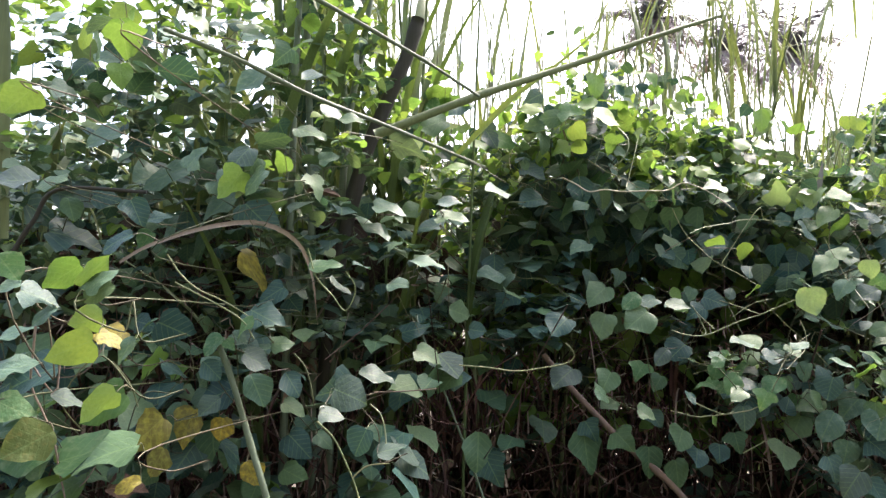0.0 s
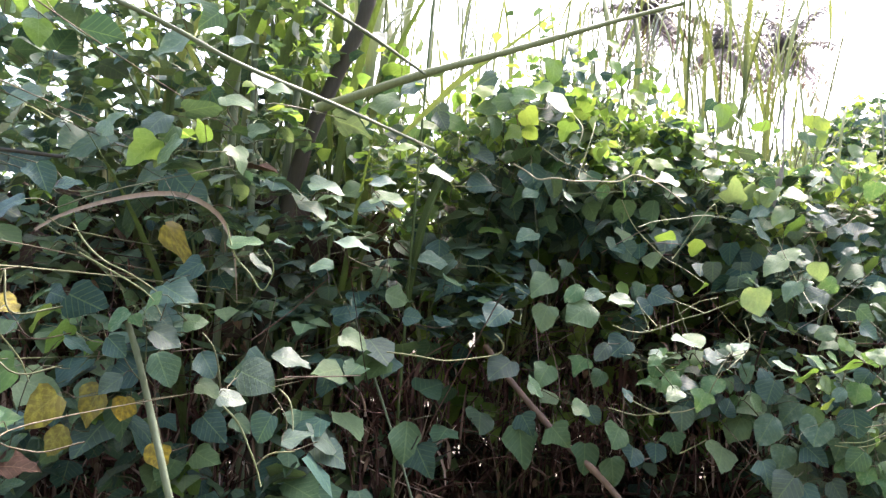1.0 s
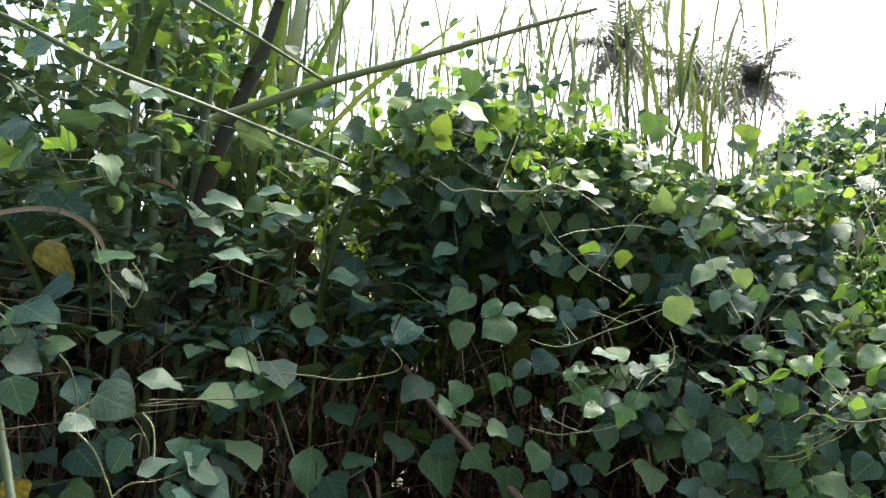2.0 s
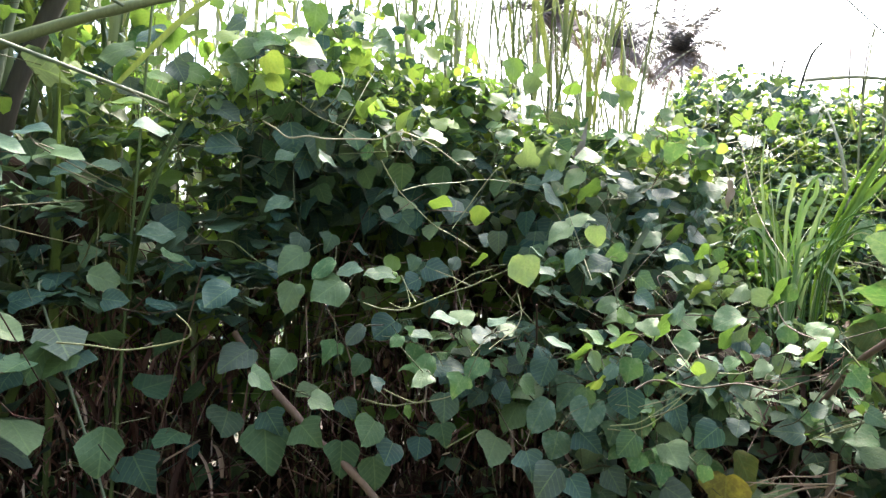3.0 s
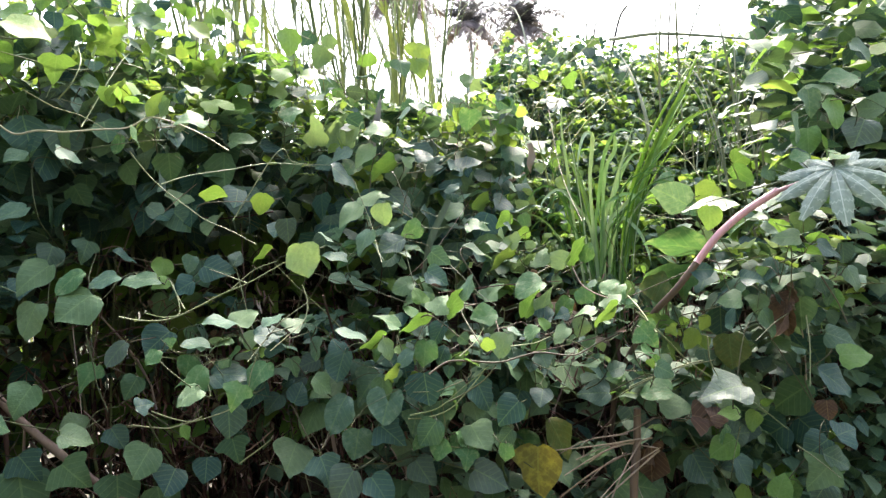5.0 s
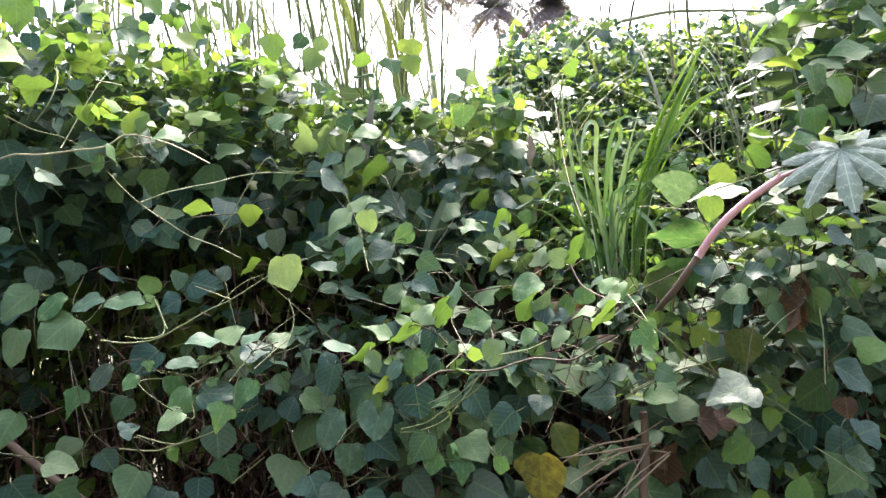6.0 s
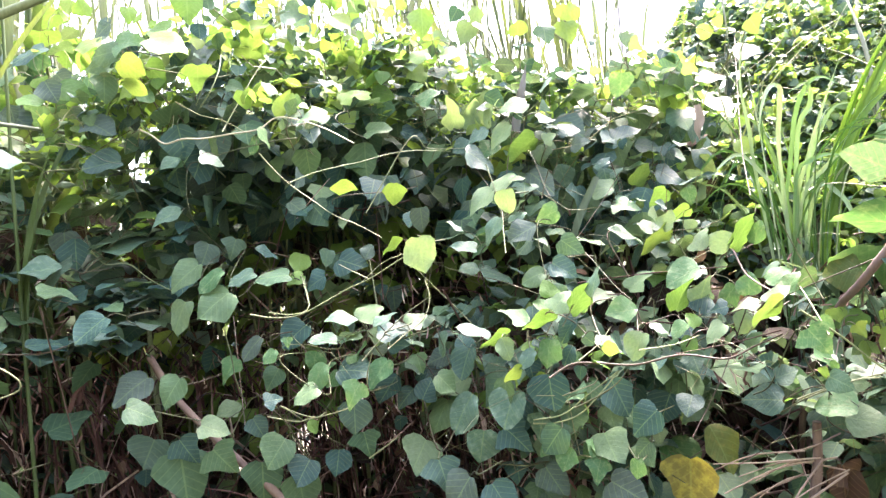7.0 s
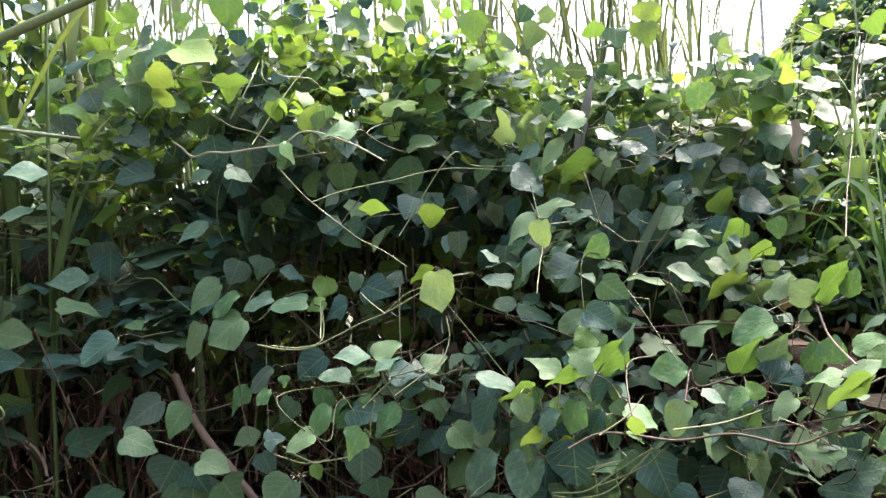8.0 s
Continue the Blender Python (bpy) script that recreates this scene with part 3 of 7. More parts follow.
        # hollow backs darkened by colour: most lower leaves near black
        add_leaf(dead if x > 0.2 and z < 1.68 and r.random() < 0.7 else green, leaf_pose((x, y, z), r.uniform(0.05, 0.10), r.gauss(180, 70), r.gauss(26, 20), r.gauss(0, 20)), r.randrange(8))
    # leaves on the cane further back
    for _ in range(4200):
        x, y, z = r.uniform(-3.5, 1.4), r.uniform(2.75, 4.0), r.uniform(0.8, 2.05)
        if z > crest(x) + 0.02 or (z > 1.72 and r.random() < 0.7):
            continue
        # mostly lime: sunlight on these far leaves is put into their colour
        add_leaf(lime if r.random() < 0.85 else green, leaf_pose((x, y, z), r.uniform(0.05, 0.11), r.gauss(180, 60), r.gauss(40, 25), r.gauss(0, 25)), r.randrange(8))
    # under the top, closing it
    for _ in range(13000):
        x, y = r.uniform(0.25, 6.0), r.uniform(2.3, 6.0)
        z = top_z(x, y) - 0.08 + 0.14 * noise.noise((x * 1.9, y * 1.9, 0.3)) - r.uniform(0, 0.35)
        if y < face_y(x, min(z, 2.0)) + 0.1 or in_notch(x, y, z):
            continue
        add_leaf(green, leaf_pose((x, y, z), r.uniform(0.06, 0.11), r.gauss(180, 60), r.gauss(40, 25), r.gauss(0, 25)), r.randrange(8))
    # top of the hedge running back
    for _ in range(10500):
        x, y = r.uniform(-0.6, 6.0), r.uniform(2.1, 6.0)
        z = top_z(x, y) + 0.14 * noise.noise((x * 1.9, y * 1.9, 0.3)) - abs(r.gauss(0, 0.08)) + 0.03
        if (x > 0.1 and y < face_y(x, min(z, 2.0))) or in_notch(x, y, z):
            continue
        # the lime share brightens the sunlit top by colour
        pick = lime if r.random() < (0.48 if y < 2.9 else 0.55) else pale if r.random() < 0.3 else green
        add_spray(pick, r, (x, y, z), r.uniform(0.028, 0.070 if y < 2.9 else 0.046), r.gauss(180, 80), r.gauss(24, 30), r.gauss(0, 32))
    # slope of small leaves behind the grass
    for _ in range(4800):
        s, z = r.uniform(0.22, 0.74), r.uniform(1.2, 2.45)
        y = 2.93 + 1.25 * max(0.0, z - 1.32) + abs(r.gauss(0, 0.06))
        x = 1.27 + s * (y - 0.43)
        if z > top_z(x, y) + 0.05:
            continue
        if noise.noise((x * 6, y * 6, z * 6)) < -0.15:
            continue
        # lime and pale leaves give the slope its brightness by colour
        add_spray(lime if r.random() < 0.45 else pale if r.random() < 0.4 else green, r, (x, y - abs(r.gauss(0, 0.06)), z), r.triangular(0.02, 0.062, 0.034), r.gauss(180, 90), r.gauss(25, 28), r.gauss(0, 30))
    # loose shoots above the top, climbing on the cane
    for _ in range(2700):
        x = r.uniform(-0.9, 3.4) if r.random() < 0.6 else r.uniform(0.2, 1.2)
        tall = float(np.interp(x, [-0.9, 0.1, 0.5, 0.9, 1.3, 1.7, 2.4, 3.4], [0.2, 0.10, 0.12, 0.09, 0.05, 0.04, 0.05, 0.08]))
        y = max(1.7 if x < 0.1 else 2.25, face_y(x, 1.95)) + r.uniform(0.0, 0.9)
        z = crest(x) - 0.05 + r.expovariate(1 / tall)
        if z > crest(x) + (0.33 if x < 1.1 else 0.16) or in_notch(x, y, z):
            continue
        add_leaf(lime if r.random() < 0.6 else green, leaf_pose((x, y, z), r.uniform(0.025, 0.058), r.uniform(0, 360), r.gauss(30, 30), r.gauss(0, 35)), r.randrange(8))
    # right-hand shrub of vines
    for _ in range(700):
        x, z = r.uniform(2.3, 3.6), r.uniform(1.2, 2.25)
        y = 1.95 + 0.25 * (x - 2.3) + 0.35 * max(0, z - 1.7) + r.expovariate(1 / 0.18)
        if (x - 1.37) / (y - 0.45) < 0.53 + 0.05 * noise.noise((x * 3, z * 5, 1)) + (0.12 if z > 1.85 else 0.0):
            continue
        add_leaf(lime if r.random() < 0.3 else green, leaf_pose((x, y, z), r.uniform(0.05, 0.09), *leaf_turn(r, 0.6)), r.randrange(8))
    tagged(new("vine_foliage", green.mesh("vine_foliage", mass_green)), "dense dark green heart-shaped vine leaves covering the hedge", "vine leaves", kind="stuff")
    tagged(new("vine_foliage", lime.mesh("vine_foliage_sunlit", mass_lime)), "yellow-green vine leaves, young ones and ones coloured as sunlit", "vine leaves", kind="stuff")
    tagged(new("vine_foliage", pale.mesh("vine_foliage_pale", mass_pale)), "pale grey-green vine leaves on the open side, some paled for light", "vine leaves", kind="stuff")
    tagged(new("dead_foliage", dead.mesh("dead_foliage", mass_shade)), "withered leaves deep inside the hedge, coloured near black for shade", "dead leaves", kind="stuff")


def build_dry_stalks():
    r = random.Random(5)
    pile = Pile()
    thicket = thing("dry_thicket", "thicket of dry reddish-brown stalks under the vines", "dry stalks", (0.6, 2.4, 0.0))
    near = 0
    for _ in range(2700):
        x = r.uniform(-1.6, 3.2)
        if x > 1.4 and r.random() < 0.6:
            continue
        y = face_y(x, 0.9) + hollow(x, 0.9) * 0.5 + r.uniform(0.26, 1.0)
        z0 = 0.0 if r.random() < 0.16 else r.uniform(0.25, 1.0)
        h = r.uniform(0.9, 1.25) if z0 == 0.0 else r.uniform(0.08, 0.32)
        h = min(h, 1.25 - z0)
        if z0 == 0.0:
            y += 0.35
        line = arch((x, y, z0), r.uniform(0, 6.28), h, r.uniform(0, 0.9) * h, 5, r.uniform(-0.2, 0.4))
        if r.random() < 0.5:
            piece = tube_piece(line, r.uniform(0.0018, 0.005), 4, 0.7)
        else:
            piece = blade_piece(line, r.uniform(0.006, 0.018), (r.uniform(-1, 1), -1, r.uniform(-0.5, 0.5)), 0.3)
        if near < 300 and -0.5 < x < 1.3 and z0 > 0.45 and y < face_y(x, 0.9) + 0.75:
            near += 1
            part("dry_stalk", one(piece, "dry_stalk", dry_single), thicket)
        else:
            pile.add(*piece)
    for _ in range(340):   # fine crossing twigs
        x, z = r.uniform(-1.0, 2.9), r.uniform(0.3, 1.6)
        y = face_y(x, z) + r.uniform(0.12, 0.7)
        if in_notch(x, y, z):
            continue
        a = Vector((x, y, z))
        d = Vector((r.gauss(0, 1), r.gauss(0, 0.5), r.gauss(0, 0.7))).normalized() * r.uniform(0.1, 0.35)
        pile.add(*tube_piece(bend([a, a + d * 0.5 + Vector((0, 0, r.uniform(-0.03, 0.05))), a + d], 5), r.uniform(0.0010, 0.0024), 4, 0.6))
    tagged(part("stalk_tangle", pile.mesh("stalk_tangle", dry_stalk), thicket), kind="stuff")
    flecks = Pile()
    for _ in range(4200):   # scraps of dry husk on the stalks
        x, z = r.uniform(-1.2, 2.6), r.triangular(0.5, 1.5, 0.95)
        y = face_y(x, z) + 0.16 + hollow(x, z) * 0.6 + r.expovariate(1 / 0.22)
        if in_notch(x, y, z) or noise.noise((x * 4, z * 4, 2.2)) < -0.05:
            continue
        a = Vector((x, y, z))
        d = Vector((r.gauss(0, 0.5), r.gauss(0, 0.3), r.gauss(0, 1))).normalized() * r.uniform(0.012, 0.05)
        flecks.add(*blade_piece([a, a + d * 0.5 + Vector((r.gauss(0, 0.003), 0, 0)), a + d], r.uniform(0.003, 0.009), (r.uniform(-0.6, 0.6), -1, r.uniform(-0.3, 0.6)), 0.3))
    tagged(new("dry_husks", flecks.mesh("dry_husks", husk)), "scraps of pale and reddish dry husk clinging to the stalks", "dry husks", kind="stuff")
    litter = Pile()
    for _ in range(750):   # withered leaves caught in the stalks
        x, z = r.uniform(-1.4, 3.0), r.uniform(0.2, 1.3)
        y = face_y(x, z) + 0.25 + hollow(x, z) * 0.5 + r.expovariate(1 / 0.25)
        add_leaf(litter, leaf_pose((x, y, z), r.uniform(0.02, 0.05), r.uniform(0, 360), r.gauss(55, 30), r.uniform(-80, 80), r.uniform(0.3, 0.8)), r.randrange(8))
    tagged(new("withered_leaves", litter.mesh("withered_leaves", mass_brown)), "shrivelled brown leaves caught among the dry stalks", "dead leaves", kind="stuff")


build_dry_stalks()


def build_tangle():
    r = random.Random(15)
    pile = Pile()
    for k in range(760):
        x = r.uniform(-1.0, 3.0)
        z = r.uniform(0.7, 2.0) if k % 3 else crest(x) + r.uniform(-0.25, 0.08)
        y = face_y(x, min(z, 2.0)) + 0.02 + r.expovariate(1 / 0.12) + hollow(x, z) * 0.6 + (r.uniform(0, 1.2) if k % 3 == 0 else 0)
        if in_notch(x, y, z) and r.random() < 0.6:
            continue
        a = Vector((x, y, z))
        d = Vector((r.gauss(0, 1), r.gauss(0, 0.35), r.gauss(0, 0.75))).normalized() * r.uniform(0.06, 0.30)
        kink = Vector((r.gauss(0, 0.02), r.gauss(0, 0.01), r.gauss(0, 0.025)))
        pile.add(*tube_piece(bend([a, a + d * 0.35 + kink, a + d * 0.7 - kink * 0.6, a + d], 7), r.uniform(0.0007, 0.0017), 4, 0.6))
    tagged(new("vine_tangle", pile.mesh("vine_tangle", tendril_mass)), "thin pale vine stems and tendrils tangled among the leaves", "vine stems", kind="stuff")


build_tangle()


# ---- cane behind the hedge ----
def cane_clump(name, label, seed, centre, spread, count, heights, lean=0.5, material=cane_green, blades=3, width=0.03):
    """A clump of cane: each stalk carries long narrow blades that arch out of it."""
    r = random.Random(seed)
    clump = thing(name, label, "cane", centre, "cane behind the hedge")
    for _ in range(count):
        x, y = centre[0] + r.gauss(0, spread[0]), centre[1] + r.gauss(0, spread[1])
        h, to = r.uniform(*heights), r.uniform(0, 6.28)
        line = arch((x, y, 0), to, h, r.uniform(0.02, 0.3) * lean, 8)
        stalk = part("cane_stalk", one(tube_piece(line, r.uniform(0.0035, 0.0105), 6, 0.45), "cane_stalk", material), clump)
        for _ in range(blades):
            k = r.randint(3, 7)
            turn, length = r.uniform(0, 6.28), r.uniform(0.7, 1.4)
            up = arch(line[k], turn, length * r.uniform(0.6, 0.95), length * r.uniform(0.08, 0.5), 9, r.uniform(0.0, 0.3))
            part("cane_blade", one(blade_piece(up, r.uniform(0.6, 1.2) * width, (math.sin(turn), math.cos(turn), -0.3), 0.35), "cane_blade", material), stalk)
    return clump


def build_cane():
    cane_clump("cane_clump", "tall dense clump of green cane with narrow upright blades", 21, (1.22, 3.5, 0), (0.22, 0.22), 30, (2.1, 3.0), 1.9, cane_green, 4, 0.024)
    cane_clump("cane_clump", "sparse green cane stalks rising behind the vines", 22, (0.55, 3.3, 0), (0.26, 0.3), 16, (1.7, 2.5), 1.1, cane_green, 3, 0.016)
    cane_clump("cane_clump", "cane with broad blades wrapped in vines, darkened in colour for shade", 23, (-0.42, 2.3, 0), (0.26, 0.22), 15, (1.7, 3.0), 0.5, cane_shaded, 4, 0.045)
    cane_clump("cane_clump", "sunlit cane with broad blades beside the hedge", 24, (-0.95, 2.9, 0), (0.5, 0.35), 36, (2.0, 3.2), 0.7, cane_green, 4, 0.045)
    cane_clump("cane_clump", "sunlit yellow-green cane blades behind the vines", 27, (0.0, 3.1, 0), (0.28, 0.3), 15, (1.8, 2.8), 1.0, cane_green, 4, 0.02)
    cane_clump("cane_clump", "short cane blades rising behind the vines", 25, (1.75, 3.6, 0), (0.22, 0.3), 34, (1.35, 1.8), 0.9, cane_green, 3, 0.014)
    cane_clump("cane_clump", "few thin cane spikes over the far vines", 28, (2.9, 4.3, 0), (0.5, 0.4), 9, (1.9, 2.4), 0.6, cane_green, 2, 0.015)
    cane_clump("cane_clump", "thin pale reeds rising behind the hedge top", 33, (2.15, 4.4, 0), (0.35, 0.3), 34, (1.45, 1.95), 1.5, cane_green, 2, 0.012)
    cane_clump("cane_clump", "pale yellowish reeds standing behind the grass tuft", 34, (2.98, 3.25, 0), (0.16, 0.10), 26, (1.4, 1.85), 0.7, reed_pale, 2, 0.012)
    cane_clump("cane_clump", "far sparse cane stalks against the sky", 26, (4.2, 6.2, 0), (1.2, 0.6), 22, (2.0, 2.8), 0.8, cane_green, 2, 0.02)
    cane_clump("cane_clump", "upright green cane blades in front of the sky", 29, (1.58, 3.6, 0), (0.13, 0.2), 16, (2.0, 2.8), 1.6, cane_green, 4, 0.017)
    cane_clump("cane_clump", "pale thin cane stalks crossing each other against the sky", 41, (-0.55, 3.7, 0), (0.55, 0.3), 46, (2.2, 2.9), 1.3, reed_pale, 2, 0.012)
    cane_clump("cane_clump", "pale thin cane stalks crossing each other against the sky", 42, (0.85, 3.9, 0), (0.38, 0.25), 32, (2.1, 2.8), 2.2, reed_pale, 2, 0.014)
    cane_clump("cane_clump", "sunlit cane with narrow blades behind the vines", 43, (0.35, 3.6, 0), (0.5, 0.3), 36, (2.0, 2.7), 1.2, cane_green, 3, 0.018)
    r = random.Random(31)
    pile = Pile()
    for _ in range(1100):   # the field going on behind
        x, y = r.uniform(-7, 12), r.uniform(5, 16)
        turn, h = r.uniform(0, 6.28), r.uniform(1.5, 2.3) + 0.04 * (y - 5)
        pile.add(*blade_piece(arch((x, y, 0), turn, h, r.uniform(0.05, 0.6), 7, r.uniform(0, 0.15)), r.uniform(0.015, 0.04), (math.sin(turn), math.cos(turn), -0.2), 0.3))
    tagged(new("cane_field", pile.mesh("cane_field", cane_green)), "field of pale green cane behind the hedge", "cane field", kind="stuff")


build_cane()


# ---- coconut palms far off ----
def palm(at, height, span, seed, lean=0.0):
    r = random.Random(seed)
    tree = thing("coconut_palm", "distant coconut palm with a drooping grey-green crown, haze put into its colour", "palm tree", (at[0], at[1], 0), "coconut palms")
    x, y = at
    trunk = bend([(x - lean, y, -0.2), (x - lean * 0.3, y, height * 0.5), (x, y, height)], 14)
    part("trunk", one(tube_piece(trunk, 0.14, 10, 0.62), "trunk", palm_bark_hazy), tree)
    # a tuft of upright fronds, side fronds that arch over, and old ones that hang
    for i in range(26):
        to = i * 2.399 + r.uniform(-0.25, 0.25)
        tier = 0 if i < 7 else 1 if i < 17 else 2
        up = (r.uniform(1.15, 1.45), r.uniform(0.35, 0.75), r.uniform(-0.55, -0.1))[tier]
        length = span * (r.uniform(0.42, 0.52), r.uniform(0.48, 0.58), r.uniform(0.36, 0.46))[tier]
        pile = Pile()
        rib = []
        for k in range(9):
            s = k / 8
            out = length * (s * math.cos(up * (1 - 0.35 * s)))
            rise = length * (s * math.sin(up) - (0.12 + 0.34 * math.cos(up)) * s ** 2.4)
            rib.append(Vector((x + math.sin(to) * out, y + math.cos(to) * out, height + 0.1 + rise)))
        pile.add(*tube_piece(rib, 0.035, 4, 0.3))
        for k in range(1, 9):
            for j in (0.0, 0.2, 0.4, 0.6, 0.8):
                s = min(7.99, k - 1 + j)
                a = rib[int(s)].lerp(rib[int(s) + 1], s - int(s))
                d = (rib[min(8, int(s) + 1)] - rib[int(s)]).normalized()
                side = d.cross(Vector((0, 0, 1))).normalized()
                for sg in (-1, 1):
                    ln = length * 0.34 * (1 - 0.55 * abs(s / 8 - 0.4))
                    tip = a + side * sg * ln * 0.6 + d * ln * 0.5 + Vector((0, 0, -ln * r.uniform(0.05, 0.45)))
                    pile.add(*blade_piece([a, a.lerp(tip, 0.5) + Vector((0, 0, 0.05)), tip], 0.12, d.cross(side) + Vector((0.01, 0, 0)), 0.2))
        part("frond", pile.mesh("frond", palm_dead if tier == 2 else palm_frond_hazy), tree, "brown hanging old frond" if tier == 2 else "")
    for i in range(7):
        a = i * 0.9
        ball = bmesh.new()
        bmesh.ops.create_icosphere(ball, subdivisions=2, radius=0.16)
        for v in ball.verts:
            v.co.z *= 1.25
        me = bpy.data.meshes.new("coconut")
        ball.to_mesh(me)
        ball.free()
        me.materials.append(palm_frond_hazy)
        part("coconut", me, tree, m=Matrix.Translation((x + 0.36 * math.sin(a), y + 0.36 * math.cos(a), height - 0.15 - 0.08 * (i % 2))))


palm((17.55, 55), 20.3, 9.6, 1, -0.5)
palm((14.15, 60), 22.3, 9.8, 2, -0.4)
palm((6.9, 50), 21.1, 9.0, 3, 0.6)


# ---- blue-grey shrub beyond the vines ----
def build_far_shrub():
    r = random.Random(57)
    shrub = thing("shrub", "far blue-grey leafy shrub standing behind the vines", "shrub", (4.55, 5.0, 0))
    part("trunk", one(tube_piece(bend([(4.6, 5.05, 0.0), (4.58, 5.0, 1.2), (4.52, 5.0, 2.5)], 10), 0.022, 7, 0.6), "trunk", dark_bark), shrub)
    for k in range(9):
        turn, reach = k * 2.4, r.uniform(0.15, 0.36)
        start = Vector((4.54, 5.0, r.uniform(2.1, 2.5)))
        tip = start + Vector((reach * math.cos(turn), reach * math.sin(turn), r.uniform(0.3, 0.62)))
        line = bend([start, start.lerp(tip, 0.5) + Vector((0, 0, -0.03)), tip], 8)
        limb = part("branch", one(tube_piece(line, 0.007, 5, 0.4), "branch", dark_bark), shrub)
        pile = Pile()
        for _ in range(60):
            at = line[r.randint(1, 7)] + Vector((r.gauss(0, 0.06), r.gauss(0, 0.06), r.gauss(0, 0.05)))
            add_leaf(pile, leaf_pose(at, r.uniform(0.035, 0.07), r.uniform(0, 360), r.gauss(25, 30), r.gauss(0, 30), 0.7), r.randrange(8))
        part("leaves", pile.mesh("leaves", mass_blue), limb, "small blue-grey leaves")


build_far_shrub()


# ---- single canes, sticks and the post in front ----
def long_cane(name, label, category, points, radius, material, taper=0.6, sides=8, count=24):
    """One bare cane, stick or stalk, with slightly swollen nodes."""
    ob = new(name, None)
    line = bend(points, count)
    pile = Pile()
    v, f, u = tube_piece(line, radius, sides, taper)
    swell = []
    for k in range(count):
        c = line[k]
        g = 1.0 + (0.16 if k % 6 == 3 else 0.0) + 0.05 * noise.noise(c * 40)
        swell += [c + (Vector(p) - c) * g for p in v[k * sides:(k + 1) * sides]]
    pile.add(swell, f, u)
    bpy.data.objects.remove(ob)
    return tagged(new(name, pile.mesh(name, material)), label, category)


long_cane("leaning_cane", "long bare yellow-green cane leaning across the hedge top", "cane", [(-0.10, 1.84, 1.83), (-0.03, 1.85, 1.858), (0.195, 1.90, 1.955), (0.455, 2.0, 2.066), (0.765, 2.1, 2.197), (0.95, 2.16, 2.27)], 0.0165, cane_rib, 0.35)
long_cane("leaning_cane", "thin grey-green cane lying down across the hedge top", "cane", [(-0.29, 1.57, 2.19), (-0.09, 1.65, 2.088), (0.07, 1.75, 2.012), (0.205, 1.87, 1.945)], 0.007, cane_grey, 0.6)
long_cane("leaning_cane", "thin grey-green cane slanting through the vine leaves", "cane", [(-0.45, 1.28, 1.95), (-0.287, 1.35, 1.89), (-0.143, 1.43, 1.826), (0.006, 1.75, 1.813), (0.24, 2.25, 1.78)], 0.006, cane_grey, 0.8)
long_cane("fence_post", "dark weathered wooden post among the cane", "post", [(-0.40, 2.16, 0.0), (-0.33, 2.15, 1.2), (-0.244, 2.14, 1.727), (-0.132, 2.14, 2.037), (-0.072, 2.14, 2.182), (-0.039, 2.14, 2.303)], 0.026, dark_bark, 0.9, 10)
long_cane("horizontal_cane", "thin dry cane lying level over the far vines", "cane", [(2.783, 4.0, 2.463), (3.034, 4.0, 2.487), (3.222, 4.0, 2.478), (3.443, 4.0, 2.457), (3.59, 4.0, 2.438)], 0.011, reed_single, 0.6)
long_cane("dry_reed", "thin grey dry reed sticking up from the far vines", "reed", [(2.964, 5.00, 1.700), (3.257, 5.00, 2.811), (3.375, 5.00, 3.035)], 0.0121, dark_bark, 0.5, 6, 12)
long_cane("dry_reed", "thin grey dry reed sticking up from the far vines", "reed", [(3.520, 5.00, 1.700), (3.558, 5.00, 2.858), (3.574, 5.00, 3.087)], 0.0081, dark_bark, 0.5, 6, 12)
long_cane("dry_reed", "thin grey dry reed sticking up from the far vines", "reed", [(3.519, 5.00, 1.700), (3.660, 5.00, 2.878), (3.722, 5.00, 3.135)], 0.0081, dark_bark, 0.5, 6, 12)
long_cane("dry_reed", "thin grey dry reed sticking up from the far vines", "reed", [(3.533, 5.00, 1.700), (3.772, 5.00, 2.701), (4.104, 5.00, 3.396)], 0.0081, dark_bark, 0.5, 6, 12)
long_cane("dry_reed", "thin grey dry reed sticking up from the far vines", "reed", [(3.517, 5.00, 1.700), (3.508, 5.00, 2.408), (3.500, 5.00, 2.740)], 0.0081, dark_bark, 0.5, 6, 12)
long_cane("dry_reed", "thin grey dry reed sticking up from the far vines", "reed", [(3.904, 5.00, 1.700), (3.944, 5.00, 2.504), (3.971, 5.00, 2.787)], 0.0081, dark_bark, 0.5, 6, 12)
long_cane("dry_reed", "thin grey dry reed sticking up from the far vines", "reed", [(2.890, 5.00, 1.700), (3.097, 5.00, 2.787), (3.142, 5.00, 2.904)], 0.0095, dark_bark, 0.5, 6, 12)
long_cane("dry_reed", "thin grey dry reed sticking up from the far vines", "reed", [(3.002, 5.00, 1.700), (3.050, 5.00, 2.799), (3.058, 5.00, 2.888)], 0.0081, dark_bark, 0.5, 6, 12)
long_cane("dry_reed", "thin bent dry reed leaning on another reed", "reed", [(3.516, 5.00, 3.356), (3.709, 5.00, 3.177), (3.901, 5.00, 2.997)], 0.0054, dark_bark, 0.8, 6, 12)
long_cane("fallen_stick", "brown bare stick slanting under the leaves", "stick", [(0.39, 2.22, 1.17), (0.49, 2.17, 1.058), (0.645, 2.15, 0.905), (0.81, 2.11, 0.765), (1.1, 2.05, 0.42)], 0.0095, brown_wood, 1.0)
